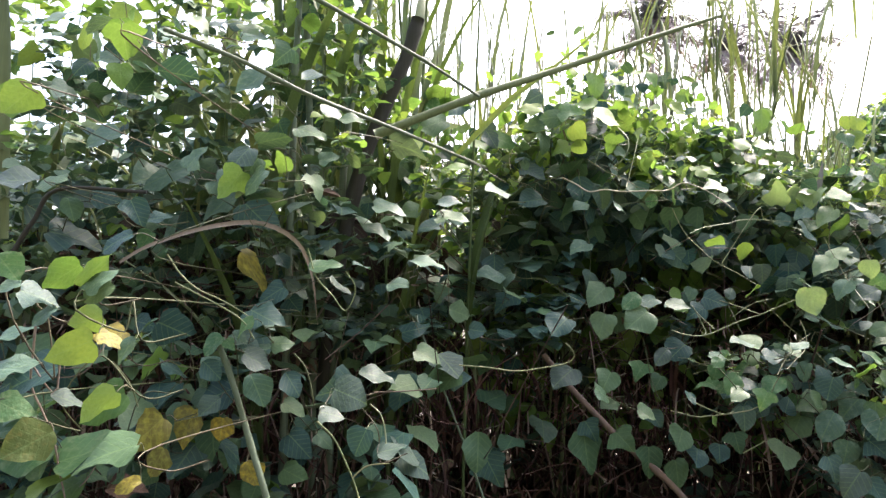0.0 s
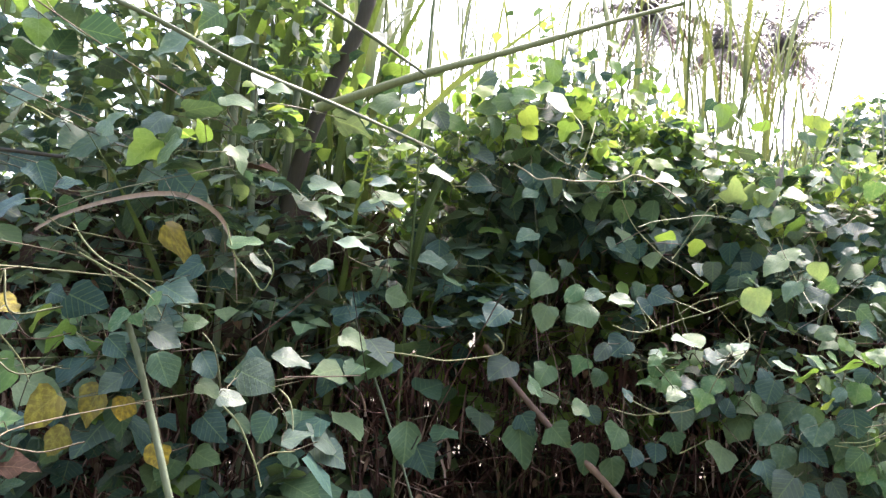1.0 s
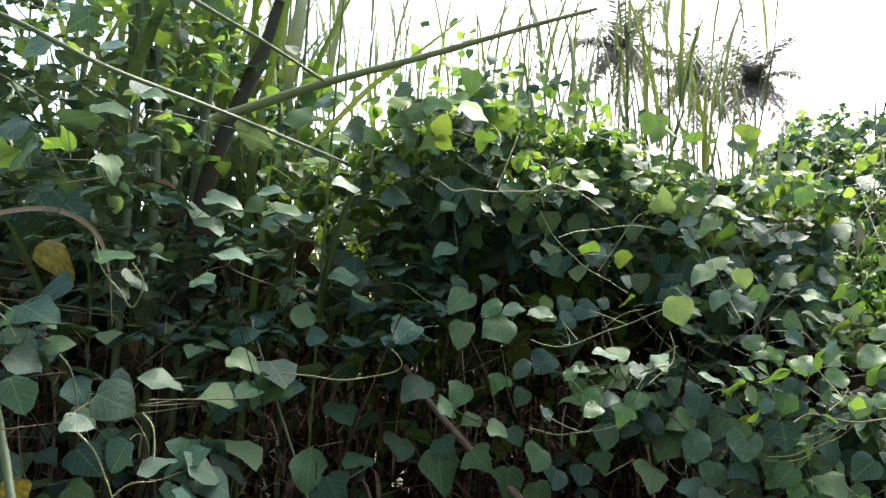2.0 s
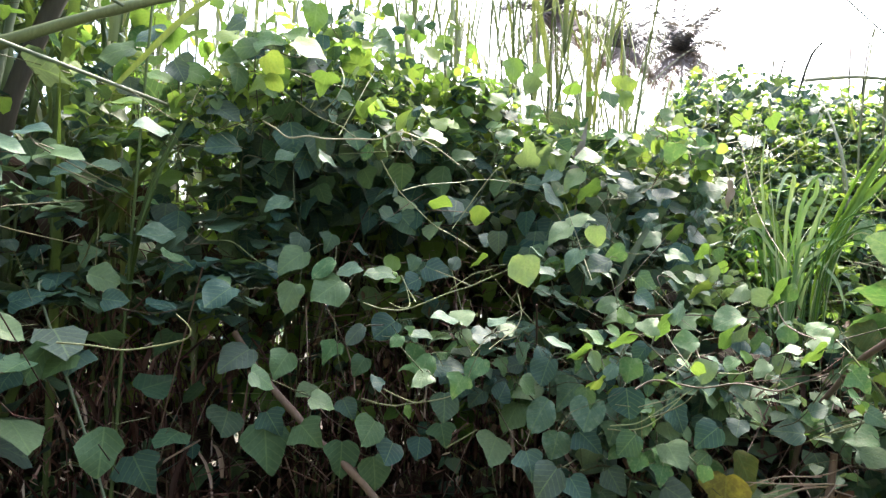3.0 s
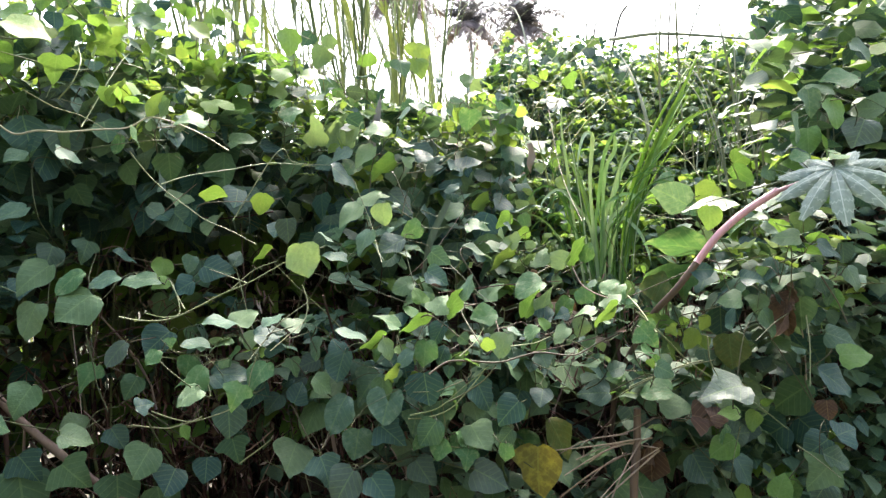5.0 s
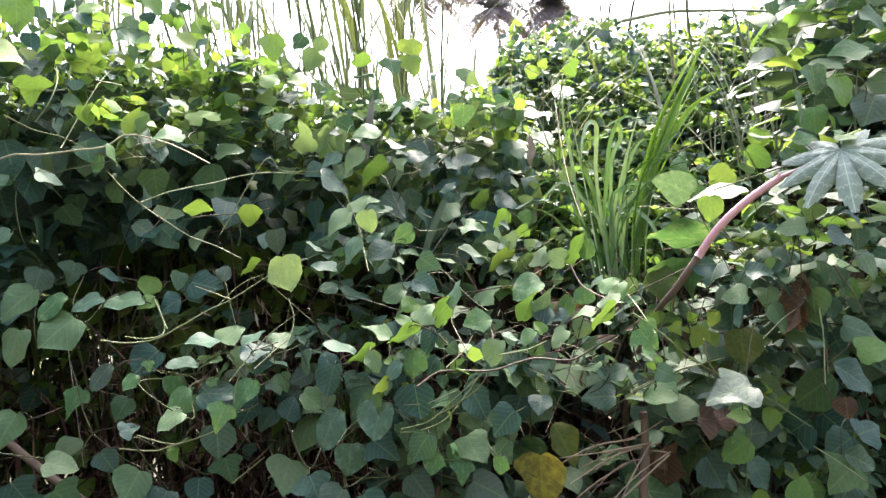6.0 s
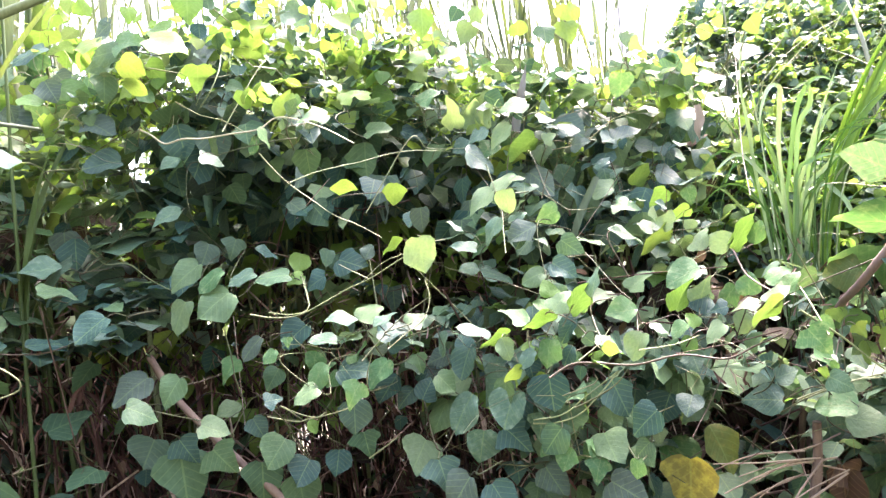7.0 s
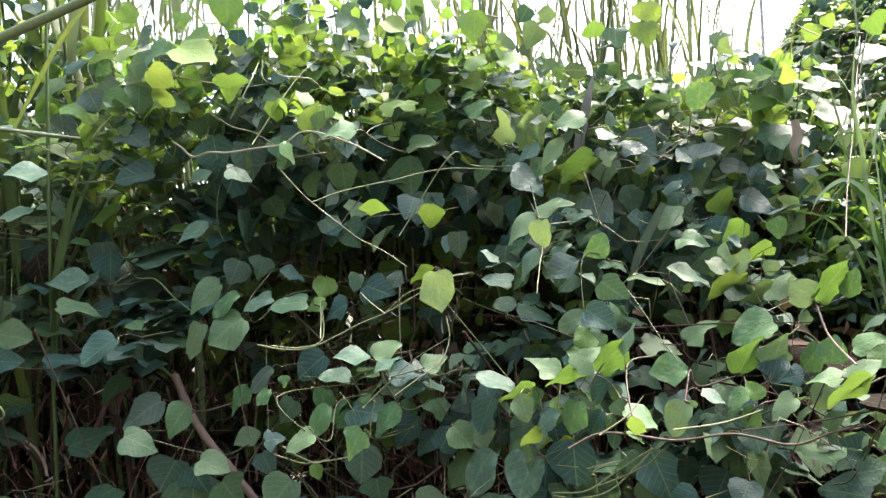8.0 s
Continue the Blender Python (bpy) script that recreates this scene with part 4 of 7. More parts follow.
long_cane("cane_stake", "grey-green flat cane stake below yellow leaves", "cane", [(-0.34, 1.39, 1.23), (-0.296, 1.38, 1.139), (-0.24, 1.36, 1.01), (-0.18, 1.33, 0.888), (-0.03, 1.29, 0.5), (0.1, 1.28, 0.0)], 0.0072, cane_grey, 1.2)
long_cane("thin_stalk", "thin grey stalk standing in front of dry stems", "stalk", [(0.02, 1.92, 1.30), (0.033, 1.9, 1.261), (0.136, 1.89, 1.019), (0.224, 1.88, 0.804), (0.37, 1.86, 0.4), (0.5, 1.85, 0.0)], 0.0034, cane_grey, 1.0)


ARCH = [(-0.72, 1.56, 1.43), (-0.63, 1.55, 1.475), (-0.48, 1.55, 1.52), (-0.33, 1.55, 1.535), (-0.225, 1.55, 1.49), (-0.178, 1.55, 1.403), (-0.160, 1.55, 1.277)]


def build_arched_blade():
    me = one(blade_piece(bend(ARCH, 22), 0.015, (0, -1, 0.5), 0.4, 0.7, 0.4), "arched_dry_blade", straw)
    tagged(new("arched_dry_blade", me), "arching dry pinkish-tan cane blade over dark leaves", "dry blade")


build_arched_blade()


# ---- tuft of tall grass ----
GRASS_ARCS = [
    [(2.17, 2.82, 1.05), (2.151, 2.80, 1.366), (2.170, 2.78, 1.521), (2.192, 2.76, 1.655), (2.227, 2.74, 1.730), (2.264, 2.72, 1.739), (2.303, 2.70, 1.703)],
    [(2.16, 2.82, 1.05), (2.140, 2.78, 1.522), (2.148, 2.76, 1.656), (2.150, 2.74, 1.727), (2.116, 2.72, 1.731), (2.082, 2.70, 1.667), (2.064, 2.68, 1.589)],
    [(2.17, 2.82, 1.05), (2.182, 2.80, 1.385), (2.220, 2.78, 1.520), (2.257, 2.76, 1.635), (2.327, 2.74, 1.807)],
    [(2.15, 2.82, 1.05), (2.176, 2.78, 1.443), (2.221, 2.76, 1.509), (2.283, 2.74, 1.515), (2.330, 2.72, 1.455)],
    [(2.16, 2.82, 1.05), (2.225, 2.78, 1.412), (2.286, 2.76, 1.400), (2.314, 2.74, 1.322), (2.315, 2.72, 1.265)],
]
GRASS_ARCS += [
    [(2.16, 2.82, 1.05), (2.141, 2.80, 1.386), (2.088, 2.78, 1.484), (2.024, 2.76, 1.551), (1.961, 2.74, 1.521), (1.930, 2.72, 1.473)],
    [(2.17, 2.82, 1.05), (2.192, 2.80, 1.384), (2.259, 2.78, 1.480), (2.322, 2.76, 1.526), (2.375, 2.74, 1.562)],
    [(2.16, 2.82, 1.05), (2.192, 2.78, 1.560), (2.235, 2.76, 1.674), (2.223, 2.74, 1.730), (2.164, 2.72, 1.708)],
    [(2.12, 2.82, 1.05), (2.075, 2.80, 1.485), (2.064, 2.78, 1.621), (2.048, 2.76, 1.755), (2.061, 2.74, 1.907)],
    [(2.18, 2.82, 1.05), (2.215, 2.80, 1.443), (2.253, 2.78, 1.579), (2.298, 2.76, 1.654), (2.340, 2.74, 1.660)],
]
GRASS_SHEAF = [
    [(2.24, 2.82, 1.2), (2.341, 2.82, 1.541), (2.432, 2.82, 1.722), (2.535, 2.82, 1.884), (2.639, 2.82, 2.058)],
    [(2.24, 2.82, 1.2), (2.329, 2.82, 1.522), (2.397, 2.82, 1.641), (2.489, 2.82, 1.802), (2.579, 2.82, 1.924)],
    [(2.24, 2.82, 1.2), (2.352, 2.82, 1.561), (2.463, 2.82, 1.701), (2.551, 2.82, 1.781), (2.680, 2.82, 1.831)],
]


def build_grass():
    r = random.Random(3)
    tuft = thing("grass_tuft", "bright green tuft of tall arching grass blades", "grass", (2.21, 2.86, 0.0))
    for i in range(42):
        wide, fold = r.uniform(0.006, 0.012), 0.4
        base = (2.19 + r.gauss(0, 0.055), 2.82 + r.gauss(0, 0.06), 1.02 + r.uniform(-0.08, 0.08))
        if i < 6:            # the tall sheaf that leans away
            base = (2.27 + r.gauss(0, 0.02), 2.84 + r.gauss(0, 0.03), 1.18)
            to, h, wide, sag = r.gauss(1.5, 0.10), r.uniform(0.5, 0.87), r.uniform(0.012, 0.02), 0.0
            reach = h * r.uniform(0.40, 0.50)
        elif i < 14:         # nearly upright
            to, h, reach, sag = r.uniform(-2.2, 2.2), r.uniform(0.6, 0.95), r.uniform(0.02, 0.2), r.uniform(0.0, 0.2)
        elif i < 24:         # arching over to one side, tips hanging
            wide = r.uniform(0.007, 0.013)
            to, h, reach, sag = r.gauss(-1.6, 0.35), r.uniform(0.95, 1.35), r.uniform(0.10, 0.36), r.uniform(0.48, 0.8)
        else:
            to, h, reach, sag = r.gauss(1.7, 0.5), r.uniform(0.75, 1.2), r.uniform(0.15, 0.5), r.uniform(0.45, 0.8)
        line = arch(base, to, h, reach, 16, sag)
        part("grass_blade", one(blade_piece(line, wide, (math.sin(to) * 0.6 + r.uniform(-0.3, 0.3), math.cos(to) * 0.6 - 0.7, -0.4), fold, 0.5, 0.4), "grass_blade", grass_lime if i < 10 else grass_blade), tuft)
    for line in GRASS_ARCS:
        part("grass_blade", one(blade_piece(bend(line, 18), r.uniform(0.012, 0.017), (r.uniform(-0.25, 0.25), -1, 0.3), 0.35, 0.6, 0.45), "grass_blade", grass_highlight), tuft, "arching grass blade, coloured pale for its highlight")
    for line in GRASS_SHEAF:
        part("grass_blade", one(blade_piece(bend(line, 14), 0.026, (0.1, -1, 0.2), 0.4, 0.7, 0.35), "grass_blade", grass_lime), tuft)
    part("stem", one(tube_piece(arch((2.21, 2.86, 0.0), 0.3, 1.1, 0.03, 5), 0.02, 7, 0.8), "grass_stem", cane_shaded), tuft)


build_grass()


# ---- castor plant with a pink stalk ----
def palmate_mesh(lobes=9):
    """One leaf cut into toothed lobes round the stalk's end, folded along each lobe's rib."""
    pile, verts, uvs, faces = Pile(), [], [], []
    steps, rings = 16, 9
    count = lobes * steps + 1
    for k in range(count):
        lobe, u = min(k // steps, lobes - 1), k / steps - min(k // steps, lobes - 1)
        a = radians(-165 + 330 * k / (count - 1))
        off = abs(2 * u - 1)                       # 0 on the rib, 1 in the cleft
        reach = 1.0 - 0.30 * abs((lobe + 0.5) / lobes - 0.5) * 2
        tip = reach * (0.42 + 0.58 * (1 - off) ** 0.75) * (1.05 if k % 2 else 0.96)
        for j in range(rings):
            s = j / (rings - 1)
            x, y = math.sin(a) * tip * s, math.cos(a) * tip * s
            z = 0.10 * off * s - 0.26 * s * s + 0.015 * math.sin(14 * s + 2 * off) * off
            verts.append((x, y, z))
            uvs.append((0.5 + (u - 0.5) * 1.3 * (0.25 + 0.75 * s), s))
    for k in range(count - 1):
        for j in range(rings - 1):
            q = k * rings + j
            faces.append((q, q + 1, q + rings + 1, q + rings))
    pile.add(verts, faces, uvs)
    return pile.mesh("palmate_leaf", leaf_gloss)


def build_castor():
    plant = thing("castor_plant", "castor plant with a pink stalk and a pale lobed leaf", "shrub", (2.05, 1.98, 0))
    part("stem", one(tube_piece(bend([(2.0, 2.6, 0.0), (2.04, 2.5, 0.8), (2.03, 2.2, 1.10), (2.04, 2.0, 1.22), (2.076, 1.95, 1.285)], 22), 0.0085, 8, 0.95), "stem", brown_wood), plant, "brown woody lower stem")
    part("stalk", one(tube_piece(bend([(2.072, 1.952, 1.280), (2.116, 1.93, 1.337), (2.18, 1.915, 1.387), (2.258, 1.90, 1.43)], 18), 0.0088, 10, 0.95), "stalk", pink_stem), plant, "smooth pink stalk")
    part("palmate_leaf", palmate_mesh(), plant, "pale grey-green lobed leaf, whitened in colour for gloss", leaf_pose((2.322, 1.79, 1.462), 0.150, 210, 44, 4))
    part("leaf_stalk", one(tube_piece(bend([(2.252, 1.90, 1.428), (2.28, 1.85, 1.44), (2.322, 1.79, 1.458)], 8), 0.005, 6), "leaf_stalk", pink_stem), plant)


build_castor()


# ---- single blades and stumps ----
def single_blade(name, label, category, points, width, material, face=(0, -1, 0.4), base=0.7, peak=0.4, fold=0.35):
    return tagged(new(name, one(blade_piece(bend(points, 20), width, face, fold, base, peak), name, material)), label, category)


single_blade("slanting_cane_leaf", "broad yellow-green cane blade slanting up from the leaves", "cane blade", [(0.10, 2.04, 1.79), (0.20, 2.03, 1.89), (0.30, 2.02, 1.985), (0.42, 2.01, 2.07), (0.65, 2.02, 2.26)], 0.023, cane_olive)
single_blade("hanging_blade", "dull grey-green cane blade hanging in the leaves", "cane blade", [(1.591, 2.5, 1.517), (1.569, 2.5, 1.479), (1.54, 2.5, 1.427), (1.517, 2.5, 1.375), (1.497, 2.5, 1.308), (1.487, 2.5, 1.254)], 0.022, cane_grey)
single_blade("hanging_blade", "dull grey-brown blade standing in the hedge top", "cane blade", [(1.36, 2.68, 1.62), (1.385, 2.68, 1.73), (1.41, 2.68, 1.82), (1.43, 2.7, 1.90)], 0.03, dry_grey)
single_blade("dry_cane_leaf", "curled pinkish dry leaf hanging beside the grass", "dry blade", [(1.90, 2.66, 1.70), (1.905, 2.66, 1.66), (1.895, 2.66, 1.63), (1.9, 2.67, 1.60)], 0.026, straw)
long_cane("plant_stump", "short brown plant stump among dry straws", "stump", [(1.93, 2.14, 0.0), (1.925, 2.12, 0.5), (1.93, 2.1, 0.728), (1.952, 2.11, 0.83), (1.957, 2.1, 0.925)], 0.0125, brown_wood, 0.7, 8, 14)
straw_rng = random.Random(9)
for k in range(11):
    start = Vector((1.95 + straw_rng.uniform(-0.03, 0.06), 2.1, 0.86 + straw_rng.uniform(-0.05, 0.05)))
    end = start + Vector((-straw_rng.uniform(0.12, 0.26), -straw_rng.uniform(-0.05, 0.1), straw_rng.uniform(-0.14, 0.08)))
    long_cane("bent_straw", "thin pale dry straw fanning out from the stump", "straw", [start, start.lerp(end, 0.5) + Vector((0, 0, straw_rng.uniform(-0.01, 0.03))), end], straw_rng.uniform(0.0015, 0.0026), straw, 0.6, 5, 8)

long_cane("dark_cane", "dark green cane stalk standing among vine leaves", "cane", [(-0.33, 2.1, 0.0), (-0.366, 2.06, 1.545), (-0.414, 2.1, 2.172), (-0.43, 2.1, 2.6)], 0.013, cane_grey, 0.8)
long_cane("dark_cane", "dark green cane stalk standing among vine leaves", "cane", [(-0.42, 2.0, 0.0), (-0.418, 2.0, 1.948), (-0.416, 2.0, 2.156), (-0.40, 2.0, 2.6)], 0.012, cane_grey, 0.8)
long_cane("dark_cane", "dark green cane stalk leaning among vine leaves", "cane", [(-0.33, 2.15, 0.0), (-0.301, 2.15, 1.535), (-0.289, 2.2, 1.998), (-0.253, 2.2, 2.201), (-0.2, 2.2, 2.6)], 0.013, cane_grey, 0.8)
long_cane("dark_branch", "dark bare branch among shaded leaves", "branch", [(-1.06, 1.5, 1.30), (-0.988, 1.5, 1.456), (-0.934, 1.5, 1.539), (-0.865, 1.5, 1.621), (-0.612, 1.5, 1.611)], 0.008, dark_bark, 0.6)
single_blade("cane_leaf_blade", "upright green cane leaf at the edge of the hedge", "cane leaf", [(-1.12, 1.62, 1.5), (-1.132, 1.6, 1.977), (-1.151, 1.6, 2.195), (-1.18, 1.6, 2.5)], 0.04, cane_rib)

# ---- vines that can be told apart: a stem, leaf stalks and single leaves ----
FINE = {}
for tone_name, tone_mat in (("green", leaf_green), ("lime", leaf_lime), ("pale", leaf_pale), ("yellow", leaf_yellow), ("brown", leaf_brown), ("faded", leaf_faded), ("silver", leaf_silver), ("glaucous", leaf_glaucous)):
    kinds = []
    for k, s in enumerate(("heart", "rhomb", "round", "heart", "lobed", "round", "rhomb", "heart")):
        r_leaf = random.Random(100 + k)
        curl = 2.2 if tone_name == "brown" else 1.0
        kinds.append(one(leaf_piece(s, r_leaf.uniform(0.05, 0.32) * curl, r_leaf.uniform(0.02, 0.30) * curl, 0.05 * curl, r_leaf.uniform(-0.14, 0.14), r_leaf.uniform(-0.2, 0.2), True, k,
                                    0.3 if tone_name == "yellow" else (0.14 if k in (3, 6) else 0.0)), "leaf_" + tone_name, tone_mat))
    FINE[tone_name] = kinds
GREEN, LIME, PALE, YELLOW, BROWN, FADED, SILVER, GLARE = "green", "lime", "pale", "yellow", "brown", "faded", "silver", "glaucous"
vine_rng = random.Random(77)
SPOTS, OUTER = [], []


def vine(label, leaves):
    """One vine: its leaves hang on stalks from a thin stem that runs behind them."""
    bases = sorted((Vector(l[:3]) for l in leaves), key=lambda b: b.x + 0.3 * b.z)
    ob = thing("climbing_vine", label, "vine", bases[0], "vines on the hedge")
    stem = [b + Vector((vine_rng.uniform(-0.01, 0.01), vine_rng.uniform(0.03, 0.07), vine_rng.uniform(-0.03, 0.0))) for b in bases]
    foot = Vector((stem[0].x - 0.02, max(stem[0].y + 0.08, face_y(stem[0].x, stem[0].z) + 0.12), min(stem[0].z - 0.04, top_z(stem[0].x, stem[0].y) - 0.12)))
    stem = [foot] + stem + [stem[-1] + Vector((0.05, 0.05, 0.01))]
    part("stem", one(tube_piece(bend(stem, 5 * len(stem)), vine_rng.uniform(0.0012, 0.0018), 5), "stem", vine_stem), ob)
    line = bend(stem, 5 * len(stem))
    for x, y, z, size, heading, droop, roll, tone in leaves:
        SPOTS.append((*leaf_pose((x, y, z), size, heading, droop, roll) @ Vector((0, 0.5, 0)), size))
        OUTER.append((ob, line, x, y, z, size, heading, droop, roll, tone))
        vine_leaf(ob, line, x, y, z, size, heading, droop, roll, tone)


def vine_leaf(ob, line, x, y, z, size, heading, droop, roll, tone):
    """One leaf with its stalk, held by the vine's stem."""
    b = Vector((x, y, z))
    near = min(line, key=lambda p: (p - b).length)
    where = leaf_pose(b, size, heading, droop, roll, vine_rng.uniform(0.92, 1.08))
    leaf = part("leaf", FINE[tone][vine_rng.randrange(8)], ob, m=where)
    stalk = Pile()
    stalk.add(*tube_piece(bend([near, near.lerp(b, 0.55) + Vector((0, 0, 0.008)), b], 6), 0.0009, 4))
    held = new("leaf_stalk", stalk.mesh("leaf_stalk", vine_stem))
    held.parent = leaf
    held.matrix_parent_inverse = where.inverted()


def fill_vines():
    """The lesser leaves of each vine, half hidden behind its outer ones."""
    r = random.Random(17)
    for ob, line, x, y, z, size, heading, droop, roll, tone in OUTER:
        if tone in (YELLOW, BROWN, FADED):
            tone = GREEN
        for _ in range(4 if x > 0.9 else 3):
            turn, far = r.uniform(0, 6.28), size * r.uniform(0.55, 1.25)
            at = (x + far * math.cos(turn), y + r.uniform(0.015, 0.09), z + far * math.sin(turn))
            small = size * r.uniform(0.6, 0.98)
            mid = leaf_pose(at, small, heading, droop, roll) @ Vector((0, 0.5, 0))
            if hides_vine(mid.x, mid.y, mid.z, 0.006) or hollow(at[0], at[2]) > 0.15 or in_notch(*at):
                continue
            hue = tone if r.random() < 0.5 else r.choice((GREEN, GREEN, SILVER, PALE) if x > 0.8 else (GREEN, GREEN, GREEN, SILVER))
            vine_leaf(ob, line, *at, small, heading + r.gauss(0, 40), droop + r.gauss(0, 16), roll + r.gauss(0, 18), hue)


def runner(label, radius, material, points):
    tagged(new("vine_runner", one(tube_piece(bend(points, 7 * len(points)), radius, 5, 0.7), "vine_runner", material)), label, "vine stem", "bare vine runners")


# ---- vines on the face of the hedge: base of each leaf, its length, heading, droop, roll and tone ----
vine("vine with dark green heart-shaped leaves in the shade", [
    (-0.709, 1.307, 2.013, 0.093, -115, 21, -30, GREEN),
])
vine("vine with green leaves and a shrivelled brown one", [
    (-0.627, 1.150, 0.933, 0.097, 64, -31, 16, LIME),
    (-0.591, 1.101, 1.107, 0.074, -89, -10, -37, SILVER),
    (-0.584, 1.201, 0.986, 0.159, 65, -19, 22, GREEN),
    (-0.583, 1.115, 1.111, 0.100, -111, 2, -41, GREEN),
    (-0.578, 1.163, 1.032, 0.112, -115, 2, -47, PALE),
    (-0.555, 1.145, 1.005, 0.143, 64, -21, 22, PALE),
    (-0.547, 1.226, 0.956, 0.107, -114, 26, -28, LIME),
    (-0.510, 1.250, 0.943, 0.068, 56, -59, 22, PALE),
    (-0.504, 1.232, 0.933, 0.075, 68, -12, 38, BROWN),
    (-0.442, 1.190, 1.144, 0.107, -111, 26, -50, LIME),
])
vine("vine with pale and lime leaves catching the light", [
    (-0.640, 1.050, 1.198, 0.082, 72, -6, 22, SILVER),
    (-0.510, 1.075, 1.205, 0.097, -113, 21, -32, GREEN),
    (-0.486, 1.145, 1.265, 0.071, 94, 0, 38, YELLOW),
    (-0.426, 1.137, 1.210, 0.059, 67, -61, 15, SILVER),
])
vine("vine with mixed green and paler leaves on thin stems", [
    (-0.690, 1.212, 1.593, 0.101, -115, 2, -32, GREEN),
    (-0.679, 1.292, 1.614, 0.081, -110, 12, -30, GREEN),
    (-0.526, 1.300, 1.562, 0.072, 96, 59, 44, GREEN),
    (-0.510, 1.344, 1.519, 0.056, 69, -21, 44, GREEN),
])
vine("vine with mixed green and paler leaves on thin stems", [
    (-0.691, 1.175, 1.756, 0.087, -116, 2, -73, LIME),
])
vine("vine with lime-green heart-shaped leaves, coloured as young and sunlit", [
    (-0.647, 1.305, 1.986, 0.073, -116, 60, -40, LIME),
    (-0.589, 1.347, 1.994, 0.081, 162, 84, -3, LIME),
    (-0.520, 1.388, 1.970, 0.092, 70, -11, 23, SILVER),
    (-0.457, 1.396, 2.030, 0.069, 96, 39, 28, GREEN),
])
vine("vine with yellowing spotted leaves beside dark green ones", [
    (-0.318, 1.423, 1.129, 0.093, -109, 21, -45, GREEN),
    (-0.281, 1.426, 0.961, 0.063, 99, 58, 59, YELLOW),
    (-0.250, 1.364, 1.169, 0.079, 104, 57, 43, GREEN),
])
vine("vine with mixed green and paler leaves on thin stems", [
    (-0.278, 1.409, 1.315, 0.092, 96, 20, 37, GREEN),
    (-0.225, 1.488, 1.371, 0.083, -111, 31, -44, GREEN),
    (-0.154, 1.458, 1.416, 0.082, 71, -11, 30, GREEN),
])
vine("vine with mixed green and paler leaves on thin stems", [
    (-0.398, 1.119, 1.465, 0.069, -109, 21, -34, GREEN),
    (-0.165, 1.482, 1.646, 0.069, 99, 58, 15, GREEN),
])
vine("vine with mixed green and paler leaves on thin stems", [
    (-0.220, 1.514, 1.771, 0.088, 95, 10, 30, GREEN),
])
vine("vine with dark green heart-shaped leaves in the shade", [
    (-0.407, 1.408, 2.004, 0.084, 64, -21, 31, GREEN),
])
vine("vine with dark green heart-shaped leaves in the shade", [
    (-0.021, 1.410, 1.141, 0.089, -110, 7, -67, GREEN),
])
vine("vine with pale and lime leaves catching the light", [
    (0.052, 2.176, 1.635, 0.065, 88, 33, 14, SILVER),
    (0.054, 2.124, 1.545, 0.072, 83, 4, 18, PALE),
    (0.081, 1.525, 1.438, 0.085, 95, 0, 23, SILVER),
    (0.095, 1.948, 1.570, 0.082, -101, 2, -31, GREEN),
    (0.103, 1.755, 1.571, 0.093, 94, 0, 30, GREEN),
    (0.118, 2.176, 1.526, 0.059, 85, 4, 22, PALE),
    (0.125, 1.641, 1.597, 0.069, 97, -1, 31, GREEN),
    (0.129, 2.052, 1.595, 0.096, -124, -4, -23, SILVER),
])
vine("vine with mixed green and paler leaves on thin stems", [
    (-0.097, 1.484, 1.785, 0.064, 97, 0, 42, GREEN),
    (0.006, 2.261, 1.880, 0.091, 103, 28, 47, GREEN),
    (0.129, 2.261, 1.730, 0.097, -103, 12, -27, PALE),
])
vine("vine with dark green heart-shaped leaves in the shade", [
    (0.050, 2.262, 1.979, 0.114, -105, 12, -44, GREEN),
])
vine("vine with dark green heart-shaped leaves in the shade", [
    (0.218, 2.015, 0.878, 0.110, 104, 58, 60, GREEN),
])
vine("vine with dark green heart-shaped leaves in the shade", [
    (0.213, 1.877, 0.972, 0.114, 170, 78, -24, GREEN),
])
vine("vine with mixed green and paler leaves on thin stems", [
    (0.268, 2.084, 1.421, 0.095, -122, -4, -29, SILVER),
])
vine("vine with pale and lime leaves catching the light", [
    (0.209, 2.249, 1.598, 0.099, -107, 3, -34, LIME),
    (0.224, 2.204, 1.501, 0.087, 165, 80, -2, GREEN),
    (0.233, 2.257, 1.470, 0.149, 75, -17, 18, SILVER),
    (0.282, 2.245, 1.468, 0.151, 70, -10, 21, SILVER),
    (0.293, 2.095, 1.438, 0.097, -101, 22, -33, GREEN),
    (0.312, 2.260, 1.539, 0.071, 76, -51, 22, GREEN),
    (0.317, 2.255, 1.599, 0.074, 59, -26, 18, SILVER),
    (0.342, 2.289, 1.544, 0.084, 104, -1, 26, LIME),
    (0.388, 2.198, 1.685, 0.099, -125, 6, -37, GREEN),
])
vine("vine with pale and lime leaves catching the light", [
    (0.147, 2.105, 1.771, 0.100, -94, -9, -20, LIME),
    (0.163, 2.263, 1.711, 0.098, 74, -22, 21, GREEN),
    (0.194, 2.191, 1.920, 0.073, 103, 57, 49, GREEN),
    (0.200, 2.166, 1.853, 0.073, -96, -33, -34, LIME),
    (0.203, 2.233, 1.912, 0.099, 97, 19, 51, LIME),
    (0.319, 2.180, 1.791, 0.086, 105, 27, 41, GREEN),
    (0.384, 2.164, 1.897, 0.071, 167, 81, -34, GREEN),
])
vine("vine with lime-green heart-shaped leaves, coloured as young and sunlit", [
    (0.380, 2.180, 1.993, 0.078, -108, 3, -40, LIME),
])
